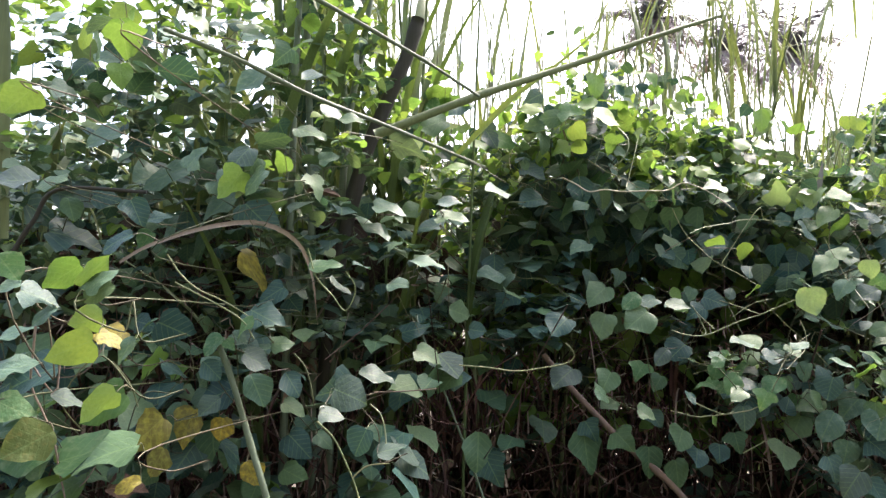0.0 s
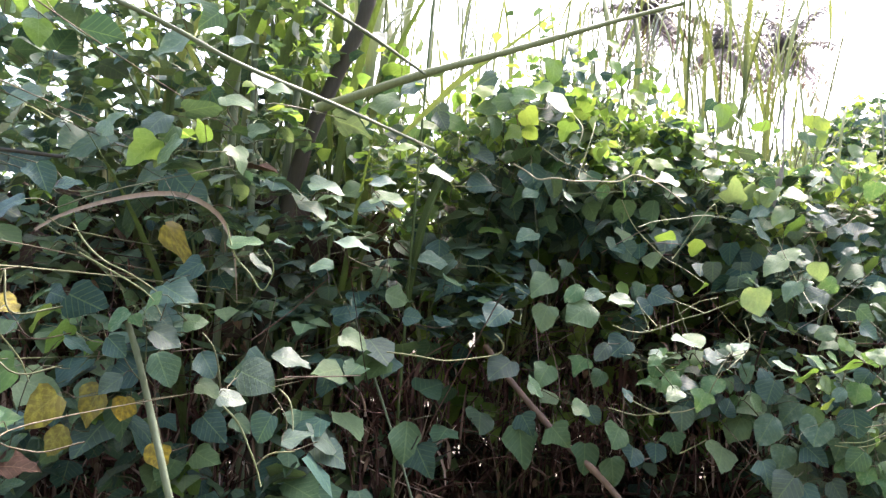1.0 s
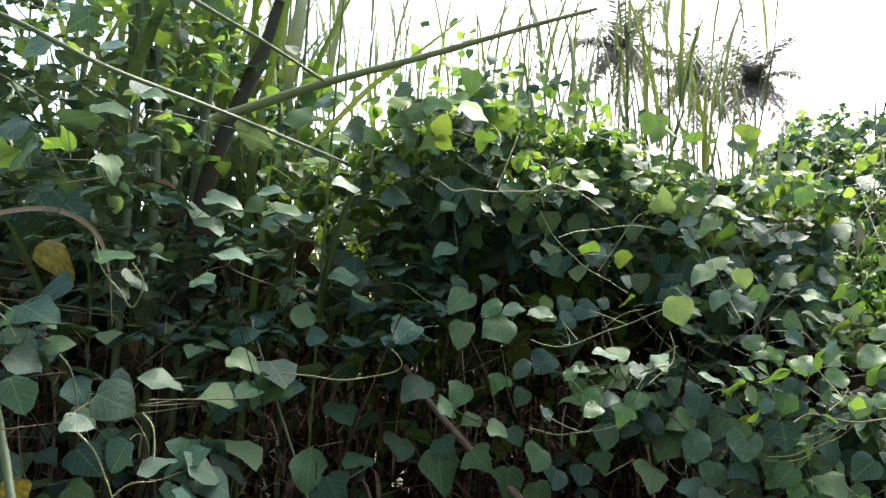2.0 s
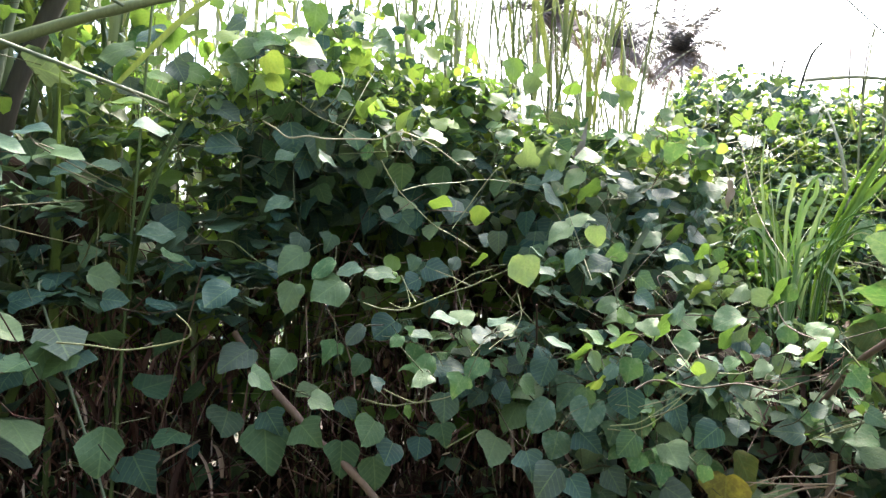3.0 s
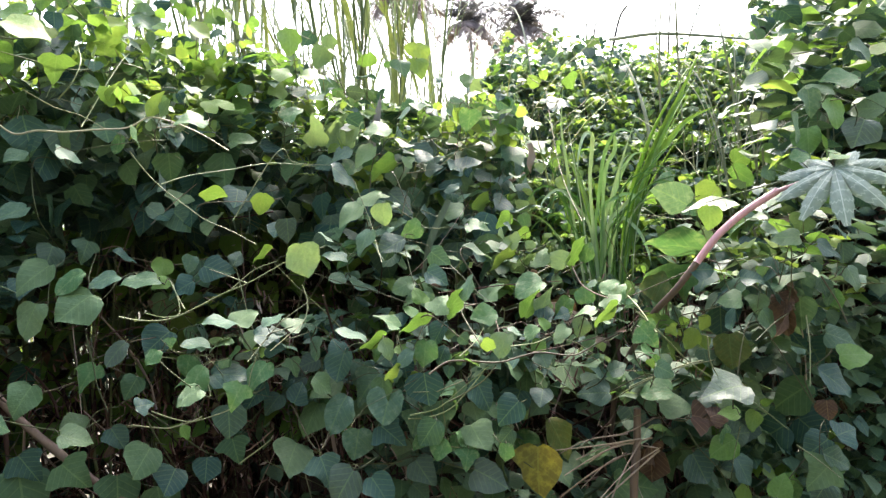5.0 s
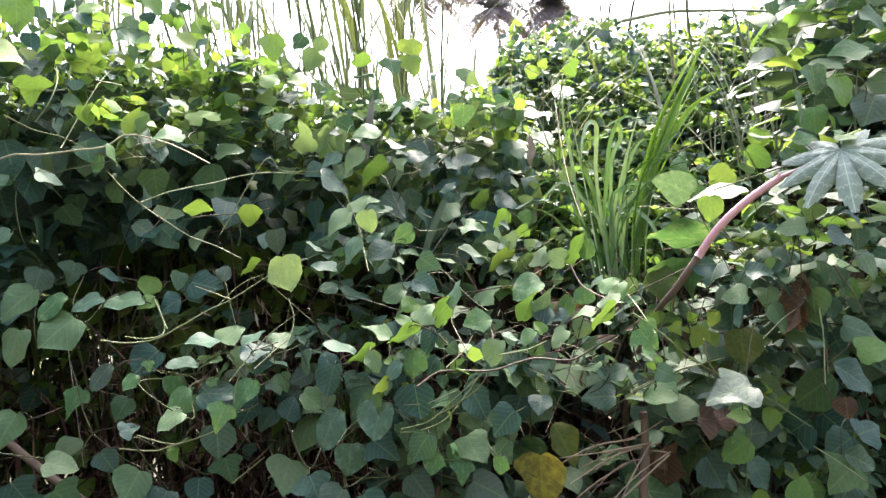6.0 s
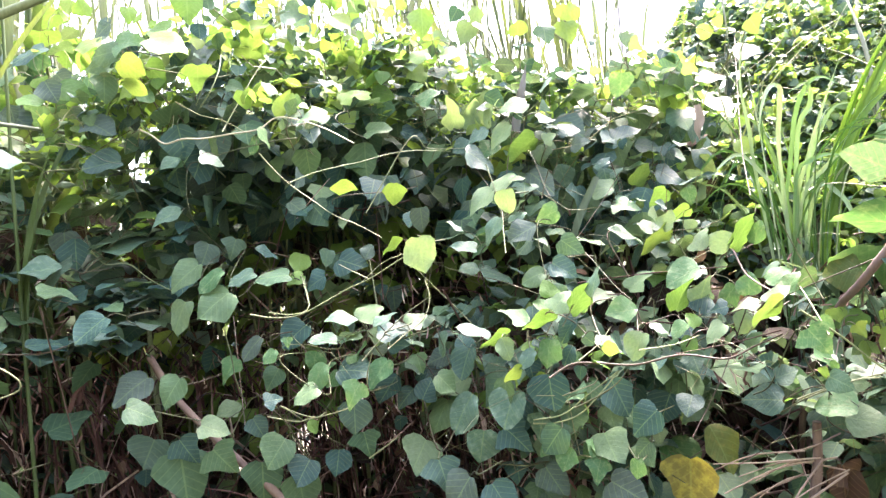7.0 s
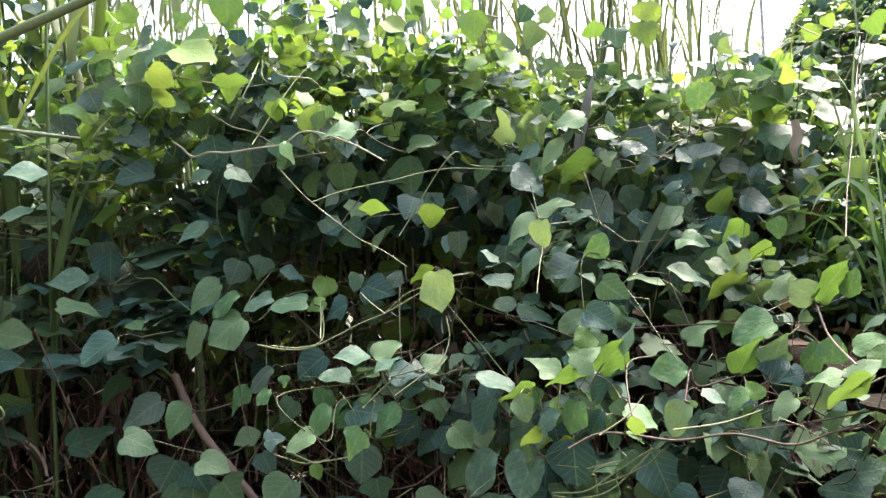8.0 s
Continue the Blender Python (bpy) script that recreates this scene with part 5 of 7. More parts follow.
vine("vine with dark green heart-shaped leaves in the shade", [
    (0.514, 2.110, 0.946, 0.133, 136, 73, -0, GREEN),
])
vine("vine with pale and lime leaves catching the light", [
    (0.447, 2.146, 1.949, 0.076, -102, 2, -69, GREEN),
    (0.470, 2.160, 1.859, 0.065, -102, 22, -50, LIME),
    (0.505, 2.280, 1.775, 0.101, 115, 77, 46, GREEN),
    (0.516, 2.326, 1.949, 0.104, 79, -22, 53, GREEN),
    (0.527, 2.319, 1.702, 0.116, -102, 27, -26, PALE),
])
vine("vine with lime-green heart-shaped leaves, coloured as young and sunlit", [
    (0.436, 2.152, 1.968, 0.084, 104, -1, 56, PALE),
    (0.544, 2.113, 1.955, 0.105, 81, 24, 43, LIME),
    (0.556, 2.192, 1.995, 0.069, -81, -19, -48, LIME),
    (0.564, 2.297, 2.136, 0.093, 166, 82, -27, LIME),
    (0.632, 2.507, 2.170, 0.073, 71, -22, 46, LIME),
    (0.632, 2.498, 2.080, 0.080, 97, -1, 51, LIME),
])
vine("vine with dark green heart-shaped leaves in the shade", [
    (0.713, 2.131, 0.906, 0.099, 170, 79, -18, GREEN),
    (0.793, 2.148, 0.868, 0.091, 133, 74, 14, GREEN),
])
vine("vine with mixed green and paler leaves on thin stems", [
    (0.716, 2.101, 1.018, 0.061, 114, 56, 59, GREEN),
    (0.882, 2.033, 1.018, 0.035, 90, 63, 44, LIME),
    (0.936, 2.105, 1.113, 0.093, 99, -1, 34, GREEN),
])
vine("vine with dark green heart-shaped leaves in the shade", [
    (0.977, 2.076, 1.048, 0.076, 170, 67, -10, GREEN),
])
vine("vine with mixed green and paler leaves on thin stems", [
    (0.830, 2.144, 1.345, 0.088, -122, -4, -23, GREEN),
    (0.840, 2.208, 1.340, 0.047, -121, 16, -44, LIME),
    (0.897, 2.206, 1.332, 0.071, -104, 22, -44, GREEN),
    (0.907, 2.285, 1.370, 0.083, 103, 19, 60, GREEN),
])
vine("vine with pale and lime leaves catching the light", [
    (0.912, 2.439, 1.807, 0.074, 77, -32, 39, LIME),
    (0.949, 2.615, 1.949, 0.118, 75, -7, 30, GREEN),
    (0.952, 2.191, 1.721, 0.076, -126, -3, -40, PALE),
    (0.969, 2.472, 1.721, 0.078, 98, -1, 47, GREEN),
])
vine("vine with mixed green and paler leaves on thin stems", [
    (0.857, 2.625, 2.116, 0.081, 84, 33, 53, LIME),
])
vine("vine with lime-green heart-shaped leaves, coloured as young and sunlit", [
    (0.780, 2.664, 2.258, 0.070, 115, 56, 31, LIME),
])
vine("vine with dark green heart-shaped leaves in the shade", [
    (1.247, 1.947, 0.902, 0.094, -106, 51, -43, GREEN),
])
vine("vine with mixed green and paler leaves on thin stems", [
    (1.117, 2.156, 1.019, 0.060, 47, -54, 54, GREEN),
    (1.176, 1.984, 0.930, 0.078, 132, 63, 16, GREEN),
    (1.232, 2.184, 1.059, 0.087, -103, 12, -38, GREEN),
])
vine("vine with mixed green and paler leaves on thin stems", [
    (0.984, 2.268, 1.363, 0.045, 62, -59, 69, GREEN),
    (1.043, 2.096, 1.195, 0.070, 81, 4, 38, GREEN),
    (1.114, 2.097, 1.206, 0.058, 58, -16, 38, GREEN),
])
vine("vine with pale and lime leaves catching the light", [
    (1.118, 2.531, 1.789, 0.080, 74, -32, 43, PALE),
])
vine("vine with lime-green heart-shaped leaves, coloured as young and sunlit", [
    (1.149, 2.635, 1.959, 0.076, -105, 2, -40, LIME),
    (1.160, 2.505, 2.053, 0.088, -177, 80, -23, LIME),
    (1.170, 2.672, 1.958, 0.089, 98, -1, 41, LIME),
])
vine("vine with dark green heart-shaped leaves in the shade", [
    (1.282, 1.989, 0.871, 0.083, 114, 56, 37, GREEN),
    (1.390, 2.081, 0.871, 0.079, 113, 56, 44, GREEN),
    (1.524, 2.062, 0.838, 0.094, 106, 27, 41, GREEN),
])
vine("vine with pale and lime leaves catching the light", [
    (1.266, 2.082, 0.960, 0.074, -138, 71, -46, SILVER),
])
vine("vine with mixed green and paler leaves on thin stems", [
    (1.422, 2.233, 1.398, 0.078, -100, 22, -44, GREEN),
    (1.441, 2.131, 1.232, 0.048, -10, -67, 10, LIME),
])
vine("vine with dark green heart-shaped leaves in the shade", [
    (1.532, 2.582, 1.506, 0.109, 138, 72, -24, GREEN),
])
vine("vine with pale and lime leaves catching the light", [
    (1.427, 2.466, 1.735, 0.080, -106, 2, -41, PALE),
])
vine("vine with pale and lime leaves catching the light", [
    (1.494, 2.662, 1.994, 0.070, 176, 58, 3, GREEN),
])
vine("vine with mixed green and paler leaves on thin stems", [
    (1.703, 2.133, 0.856, 0.127, -148, 74, -4, YELLOW),
])
vine("vine with mixed green and paler leaves on thin stems", [
    (1.551, 2.099, 1.046, 0.088, 109, 67, 43, GREEN),
    (1.682, 2.178, 0.990, 0.071, -119, 59, -37, GREEN),
    (1.737, 2.082, 1.143, 0.037, -60, -65, -22, LIME),
])
vine("vine with pale and lime leaves catching the light", [
    (1.633, 2.494, 1.483, 0.078, -76, -9, -45, GREEN),
])
vine("vine with pale and lime leaves catching the light", [
    (1.746, 2.860, 1.923, 0.083, 102, -1, 40, GREEN),
    (1.810, 2.877, 1.790, 0.125, -52, -69, -34, PALE),
])
vine("vine with lime-green heart-shaped leaves, coloured as young and sunlit", [
    (1.562, 2.752, 2.025, 0.076, 176, 76, 1, LIME),
])
vine("vine with green leaves and a shrivelled brown one", [
    (1.933, 2.237, 0.702, 0.121, 105, 7, 46, GREEN),
    (2.038, 2.232, 0.792, 0.093, 119, 66, 30, BROWN),
    (2.050, 2.242, 0.778, 0.087, -125, 68, -15, BROWN),
])
vine("vine with green leaves and a shrivelled brown one", [
    (1.912, 2.158, 0.959, 0.084, -76, -7, -46, GREEN),
    (1.924, 1.897, 1.061, 0.047, 109, 27, 55, GREEN),
    (2.001, 2.075, 0.938, 0.087, 108, 7, 36, GREEN),
    (2.045, 1.995, 0.918, 0.081, 106, 7, 45, BROWN),
])
vine("vine with green leaves and a shrivelled brown one", [
    (2.061, 1.939, 0.923, 0.062, 82, -13, 39, BROWN),
])
vine("vine with pale and lime leaves catching the light", [
    (1.921, 2.091, 1.199, 0.059, 71, -50, 14, PALE),
    (2.057, 1.960, 1.264, 0.056, 105, 2, 60, GREEN),
])
vine("vine with pale and lime leaves catching the light", [
    (2.036, 2.800, 1.602, 0.062, 114, 56, 52, LIME),
])
vine("vine with lime-green heart-shaped leaves, coloured as young and sunlit", [
    (1.822, 2.869, 1.726, 0.093, -99, -14, -31, GREEN),
    (1.870, 3.363, 1.869, 0.154, 60, -6, 32, LIME),
    (1.991, 3.113, 1.860, 0.104, 103, -1, 40, LIME),
    (2.010, 3.210, 1.839, 0.107, -102, 2, -52, LIME),
    (2.023, 3.344, 1.787, 0.111, -123, -4, -34, PALE),
])
vine("vine with mixed green and paler leaves on thin stems", [
    (2.103, 2.125, 0.792, 0.090, 121, 65, 50, GREEN),
    (2.166, 2.024, 0.799, 0.078, 123, 65, 28, GREEN),
    (2.180, 2.044, 0.836, 0.081, -101, 12, -29, LIME),
    (2.234, 1.976, 0.705, 0.064, 72, -61, 21, LIME),
    (2.355, 1.962, 0.799, 0.076, 107, 27, 61, GREEN),
    (2.363, 1.922, 0.849, 0.074, 82, -13, 44, GREEN),
    (2.366, 1.955, 0.775, 0.083, -98, 32, -56, GREEN),
])
vine("vine with green leaves and a shrivelled brown one", [
    (2.113, 1.872, 1.001, 0.107, -98, -2, -31, GREEN),
    (2.123, 1.915, 0.926, 0.049, -72, -17, -38, LIME),
    (2.214, 1.935, 1.159, 0.069, 129, 64, 21, GREEN),
    (2.330, 1.919, 1.008, 0.100, 113, 36, 46, GREEN),
    (2.347, 1.921, 0.937, 0.049, -141, 77, 1, BROWN),
    (2.362, 1.887, 1.042, 0.077, 109, -2, 47, LIME),
])
vine("vine with green leaves and a shrivelled brown one", [
    (2.123, 1.963, 1.412, 0.060, -143, 76, -28, LIME),
    (2.155, 1.916, 1.188, 0.056, -75, -7, -49, GREEN),
    (2.176, 1.952, 1.235, 0.062, 106, 7, 40, GREEN),
    (2.247, 1.819, 1.319, 0.062, -73, -7, -43, GREEN),
    (2.289, 1.952, 1.174, 0.088, 170, 80, -56, BROWN),
    (2.299, 1.969, 1.220, 0.063, 128, 64, 11, BROWN),
    (2.301, 1.980, 1.179, 0.094, -127, 67, 22, BROWN),
    (2.317, 1.971, 1.192, 0.063, -105, 51, -13, BROWN),
    (2.327, 1.955, 1.177, 0.078, -134, 79, -2, GREEN),
])
vine("vine with dark green heart-shaped leaves in the shade", [
    (2.331, 1.880, 1.304, 0.067, 109, 37, 40, GREEN),
])
vine("vine with pale and lime leaves catching the light", [
    (2.319, 1.787, 1.480, 0.050, 80, -22, 28, PALE),
])
vine("vine with dark green heart-shaped leaves in the shade", [
    (2.132, 3.229, 1.769, 0.105, -98, -23, -42, GREEN),
])
vine("vine with dark green heart-shaped leaves in the shade", [
    (2.162, 3.265, 1.967, 0.105, 104, -1, 44, GREEN),
])
vine("vine with dark green heart-shaped leaves in the shade", [
    (2.411, 1.896, 1.242, 0.061, 132, 63, 28, GREEN),
])
vine("vine with mixed green and paler leaves on thin stems", [
    (2.407, 1.890, 1.636, 0.078, 175, 76, -7, LIME),
    (2.489, 1.888, 1.583, 0.080, -110, 50, -36, GREEN),
    (2.513, 2.011, 1.683, 0.080, -69, -17, -34, GREEN),
])
vine("vine with mixed green and paler leaves on thin stems", [
    (2.581, 2.303, 1.881, 0.087, 112, 7, 57, LIME),
    (2.588, 2.009, 1.705, 0.096, -72, -7, -39, PALE),
    (2.620, 2.070, 1.820, 0.077, 110, 46, 49, GREEN),
])
vine("vine with lime-green heart-shaped leaves, coloured as young and sunlit", [
    (-1.226, 1.834, 2.140, 0.091, -116, 40, 26, LIME),
])
vine("vine with pale and lime leaves catching the light", [
    (-1.024, 1.729, 2.112, 0.085, 40, 35, -56, GREEN),
    (-0.924, 1.687, 2.040, 0.095, 57, -9, 41, SILVER),
    (-1.028, 1.649, 1.955, 0.088, 48, 15, 48, SILVER),
])
vine("vine with dark green heart-shaped leaves in the shade", [
    (-0.933, 1.551, 1.514, 0.151, 53, 7, 33, GREEN),
    (-0.863, 1.532, 1.603, 0.070, 118, 57, 31, GREEN),
    (-0.807, 1.557, 1.614, 0.074, 54, 10, 63, GREEN),
])
vine("vine with dark green heart-shaped leaves in the shade", [
    (-0.892, 1.639, 1.922, 0.073, 60, -20, -19, GREEN),
])
vine("vine with pale and lime leaves catching the light", [
    (-0.750, 1.583, 1.790, 0.096, -121, 22, -36, SILVER),
])
vine("vine with pale and lime leaves catching the light", [
    (-0.738, 1.683, 2.132, 0.090, -73, 66, -77, SILVER),
])
vine("vine with pale and lime leaves catching the light", [
    (-0.705, 1.683, 1.527, 0.062, -116, 56, -54, PALE),
])
vine("vine with pale and lime leaves catching the light", [
    (-0.651, 1.756, 1.727, 0.146, -117, 25, -34, SILVER),
])
vine("vine with pale and lime leaves catching the light", [
    (-0.533, 1.851, 1.656, 0.153, -113, 31, -32, SILVER),
])
vine("vine with dark green heart-shaped leaves in the shade", [
    (-0.584, 1.479, 1.924, 0.105, 59, 2, -29, GREEN),
])
vine("vine with mixed green and paler leaves on thin stems", [
    (-0.504, 1.430, 1.213, 0.086, -127, 46, 31, LIME),
    (-0.546, 1.469, 1.279, 0.094, 75, 23, 82, GREEN),
    (-0.535, 1.316, 1.093, 0.096, 60, 15, 41, GREEN),
])
vine("vine with lime-green heart-shaped leaves, coloured as young and sunlit", [
    (-0.499, 0.954, 1.716, 0.075, -98, 41, 57, LIME),
])
vine("vine with lime-green heart-shaped leaves, coloured as young and sunlit", [
    (-0.527, 2.174, 1.800, 0.107, 11, 79, 26, LIME),
])
vine("vine with yellowing spotted leaves beside dark green ones", [
    (-0.464, 1.381, 0.992, 0.067, -167, 54, -44, YELLOW),
    (-0.426, 1.447, 1.074, 0.097, -139, 64, -22, YELLOW),
    (-0.391, 1.251, 1.086, 0.086, -131, 42, -58, YELLOW),
])
vine("vine with pale and lime leaves catching the light", [
    (-0.480, 0.872, 1.408, 0.056, 95, 44, 56, PALE),
    (-0.438, 0.881, 1.362, 0.037, -131, 19, -26, SILVER),
    (-0.417, 0.850, 1.348, 0.064, 51, 13, 31, GREEN),
    (-0.336, 0.888, 1.393, 0.071, -127, 34, 41, LIME),
    (-0.374, 0.883, 1.321, 0.045, -129, 27, -24, SILVER),
    (-0.319, 0.861, 1.354, 0.071, 58, -61, -20, LIME),
    (-0.405, 0.889, 1.228, 0.059, -130, 4, -19, SILVER),
])
vine("vine with pale and lime leaves catching the light", [
    (-0.449, 0.854, 1.171, 0.061, 54, 27, 59, PALE),
    (-0.382, 0.903, 1.118, 0.084, -150, 23, -72, FADED),
    (-0.355, 0.856, 1.184, 0.052, 55, 14, 31, GREEN),
    (-0.310, 0.892, 1.269, 0.076, -128, 19, 64, LIME),
    (-0.262, 0.888, 1.189, 0.070, -131, 39, 56, LIME),
])
vine("vine with pale and lime leaves catching the light", [
    (-0.441, 1.388, 1.647, 0.074, 81, -61, 49, SILVER),
])
vine("vine with pale and lime leaves catching the light", [
    (-0.458, 1.675, 2.082, 0.080, 67, -6, 47, SILVER),
])
vine("vine with lime-green heart-shaped leaves, coloured as young and sunlit", [
    (-0.401, 1.928, 2.272, 0.066, -69, 60, -5, LIME),
    (-0.395, 1.989, 2.256, 0.081, 57, 29, -13, LIME),
])
vine("vine with lime-green heart-shaped leaves, coloured as young and sunlit", [
    (-0.380, 1.024, 1.856, 0.070, -21, 38, -15, LIME),
])
vine("vine with yellowing spotted leaves beside dark green ones", [
    (-0.419, 1.644, 1.469, 0.129, 63, 47, 31, YELLOW),
])
vine("vine with mixed green and paler leaves on thin stems", [
    (-0.321, 1.367, 1.254, 0.060, -120, 43, -26, PALE),
    (-0.311, 1.361, 1.248, 0.034, 69, 55, 48, PALE),
    (-0.358, 1.350, 1.197, 0.058, 68, 45, 70, GREEN),
    (-0.239, 1.349, 1.295, 0.056, -117, 38, -23, PALE),
    (-0.284, 1.394, 1.215, 0.076, 69, 28, 43, GREEN),
    (-0.308, 1.339, 1.118, 0.060, -124, 39, -44, GREEN),
    (-0.236, 1.442, 1.233, 0.056, 68, -8, 47, GREEN),
])
vine("vine with dark green heart-shaped leaves in the shade", [
    (-0.348, 1.810, 1.393, 0.080, 69, 36, 36, GREEN),
])
vine("vine with dark green heart-shaped leaves in the shade", [
    (-0.360, 1.597, 1.754, 0.097, 72, -21, -17, GREEN),
])
vine("vine with yellowing spotted leaves beside dark green ones", [
    (-0.304, 1.348, 1.075, 0.054, -159, 76, -21, YELLOW),
])
vine("vine with pale and lime leaves catching the light", [
    (-0.258, 1.427, 1.887, 0.097, -105, 30, -45, SILVER),
])
vine("vine with yellowing spotted leaves beside dark green ones", [
    (-0.275, 0.883, 1.364, 0.053, -125, 34, -40, GREEN),
    (-0.307, 0.858, 1.349, 0.062, 56, -45, 26, SILVER),
    (-0.278, 0.858, 1.283, 0.048, 57, 25, 34, YELLOW),
    (-0.228, 0.880, 1.274, 0.048, -128, 50, -18, SILVER),
])
vine("vine with pale and lime leaves catching the light", [
    (-0.259, 1.313, 1.626, 0.085, -108, 44, 45, LIME),
    (-0.212, 1.321, 1.631, 0.077, -105, 46, -37, SILVER),
])
vine("vine with yellowing spotted leaves beside dark green ones", [
    (-0.226, 0.899, 1.104, 0.100, -126, 8, -17, GREEN),
    (-0.208, 0.881, 1.054, 0.041, -125, 9, -26, YELLOW),
])
vine("vine with dark green heart-shaped leaves in the shade", [
    (-0.247, 1.554, 1.081, 0.069, 74, 29, 36, GREEN),
    (-0.233, 1.531, 1.158, 0.070, 79, 56, 47, GREEN),
    (-0.236, 1.570, 1.001, 0.087, 81, 44, 65, GREEN),
    (-0.184, 1.635, 0.992, 0.059, 80, 35, 31, GREEN),
    (-0.244, 1.560, 0.916, 0.070, 94, 22, 67, GREEN),
])
vine("vine with dark green heart-shaped leaves in the shade", [
    (-0.182, 1.589, 1.703, 0.056, 75, -17, 53, GREEN),
    (-0.129, 1.664, 1.733, 0.048, 67, 29, -34, GREEN),
])
vine("vine with pale and lime leaves catching the light", [
    (-0.100, 1.835, 1.617, 0.104, 75, 9, 32, SILVER),
])
vine("vine with lime-green heart-shaped leaves, coloured as young and sunlit", [
    (-0.013, 2.543, 2.262, 0.097, -54, 28, 14, LIME),
    (0.009, 2.435, 2.155, 0.103, -44, 17, 0, LIME),
])
vine("vine with pale and lime leaves catching the light", [
    (-0.062, 2.461, 2.105, 0.072, 48, 32, -78, PALE),
])
vine("vine with dark green heart-shaped leaves in the shade", [
    (-0.089, 1.980, 1.834, 0.130, 76, 8, -22, GREEN),
])
vine("vine with pale and lime leaves catching the light", [
    (-0.039, 1.230, 1.114, 0.054, 73, 7, 31, GREEN),
    (-0.039, 1.317, 1.151, 0.081, 76, 21, 65, GREEN),
    (0.039, 1.313, 1.071, 0.063, -127, 61, -31, GREEN),
    (0.062, 1.314, 1.020, 0.065, 73, -17, 24, GREEN),
])
vine("vine with dark green heart-shaped leaves in the shade", [
    (-0.012, 1.854, 1.247, 0.081, 78, -20, 45, GREEN),
])
vine("vine with dark green heart-shaped leaves in the shade", [
    (-0.012, 1.419, 1.176, 0.087, 76, 5, 27, GREEN),
])
vine("vine with mixed green and paler leaves on thin stems", [
    (0.061, 2.205, 1.917, 0.079, -124, 50, 35, LIME),
    (0.107, 2.336, 1.824, 0.109, -147, -47, 33, GREEN),
])
vine("vine with dark green heart-shaped leaves in the shade", [
    (0.108, 2.423, 1.584, 0.074, -132, 20, -45, GREEN),
])
vine("vine with dark green heart-shaped leaves in the shade", [
    (0.069, 1.666, 1.213, 0.077, 82, 24, 40, GREEN),
])
vine("vine with dark green heart-shaped leaves in the shade", [
    (0.112, 1.954, 1.318, 0.080, 59, 16, 81, GREEN),
    (0.179, 1.898, 1.261, 0.061, 64, 7, 81, GREEN),
    (0.120, 2.052, 1.319, 0.088, 42, 8, 21, GREEN),
    (0.260, 1.949, 1.251, 0.075, 42, 2, 26, GREEN),
])
vine("vine with dark green heart-shaped leaves in the shade", [
    (0.212, 2.045, 1.031, 0.112, 40, -16, 29, GREEN),
])
vine("vine with pale and lime leaves catching the light", [
    (0.282, 1.974, 1.670, 0.087, -140, -4, -32, SILVER),
])
vine("vine with dark green heart-shaped leaves in the shade", [
    (0.294, 2.132, 1.363, 0.096, -137, 24, -22, GREEN),
    (0.281, 1.976, 1.369, 0.096, 44, 11, 22, GREEN),
])
vine("vine with dark green heart-shaped leaves in the shade", [
    (0.386, 2.212, 0.960, 0.098, 172, 31, -24, GREEN),
    (0.519, 2.103, 0.980, 0.077, 97, 55, 59, GREEN),
])
vine("vine with dark green heart-shaped leaves in the shade", [
    (0.465, 1.959, 1.298, 0.087, -139, 30, -23, GREEN),
])
vine("vine with dark green heart-shaped leaves in the shade", [
    (0.483, 2.064, 1.141, 0.100, -138, 24, -30, GREEN),
    (0.593, 2.016, 1.140, 0.077, -143, 47, -33, GREEN),
])
vine("vine with lime-green heart-shaped leaves, coloured as young and sunlit", [
    (0.445, 2.198, 1.868, 0.058, 43, 32, 76, PALE),
    (0.468, 2.221, 1.932, 0.078, 38, 43, -32, LIME),
    (0.467, 2.303, 1.784, 0.084, 131, -48, -13, GREEN),
    (0.483, 2.091, 1.852, 0.059, 46, 15, -25, LIME),
    (0.479, 2.090, 1.909, 0.067, 41, 30, -48, LIME),
    (0.624, 2.197, 1.898, 0.073, -35, 44, 0, LIME),
])
vine("vine with pale and lime leaves catching the light", [
    (0.533, 2.205, 1.537, 0.083, -128, 16, -27, SILVER),
    (0.531, 2.232, 1.674, 0.059, -125, 22, -36, SILVER),
    (0.545, 2.306, 1.452, 0.070, -176, 53, -46, GREEN),
])
vine("vine with dark green heart-shaped leaves in the shade", [
    (0.584, 2.586, 2.127, 0.083, -127, -16, 19, GREEN),
])
vine("vine with mixed green and paler leaves on thin stems", [
    (0.589, 2.164, 1.396, 0.099, -129, 32, -32, GREEN),
    (0.681, 2.100, 1.373, 0.076, -128, 27, -25, PALE),
    (0.583, 2.091, 1.311, 0.088, -138, 60, -16, GREEN),
    (0.741, 2.142, 1.361, 0.073, -125, 13, -21, SILVER),
    (0.640, 2.273, 1.454, 0.060, -152, 66, -64, GREEN),
    (0.708, 2.076, 1.322, 0.096, -129, 28, -41, GREEN),
])
vine("vine with dark green heart-shaped leaves in the shade", [
    (0.538, 1.885, 1.107, 0.076, 54, 29, 47, GREEN),
    (0.661, 1.959, 1.041, 0.068, 75, 23, 43, GREEN),
])
vine("vine with dark green heart-shaped leaves in the shade", [
    (0.626, 2.231, 1.024, 0.068, -129, 13, -33, GREEN),
    (0.610, 2.092, 0.953, 0.082, 106, 41, 56, GREEN),
])
vine("vine with pale and lime leaves catching the light", [
    (0.608, 2.316, 1.816, 0.061, 52, 24, 59, SILVER),
])
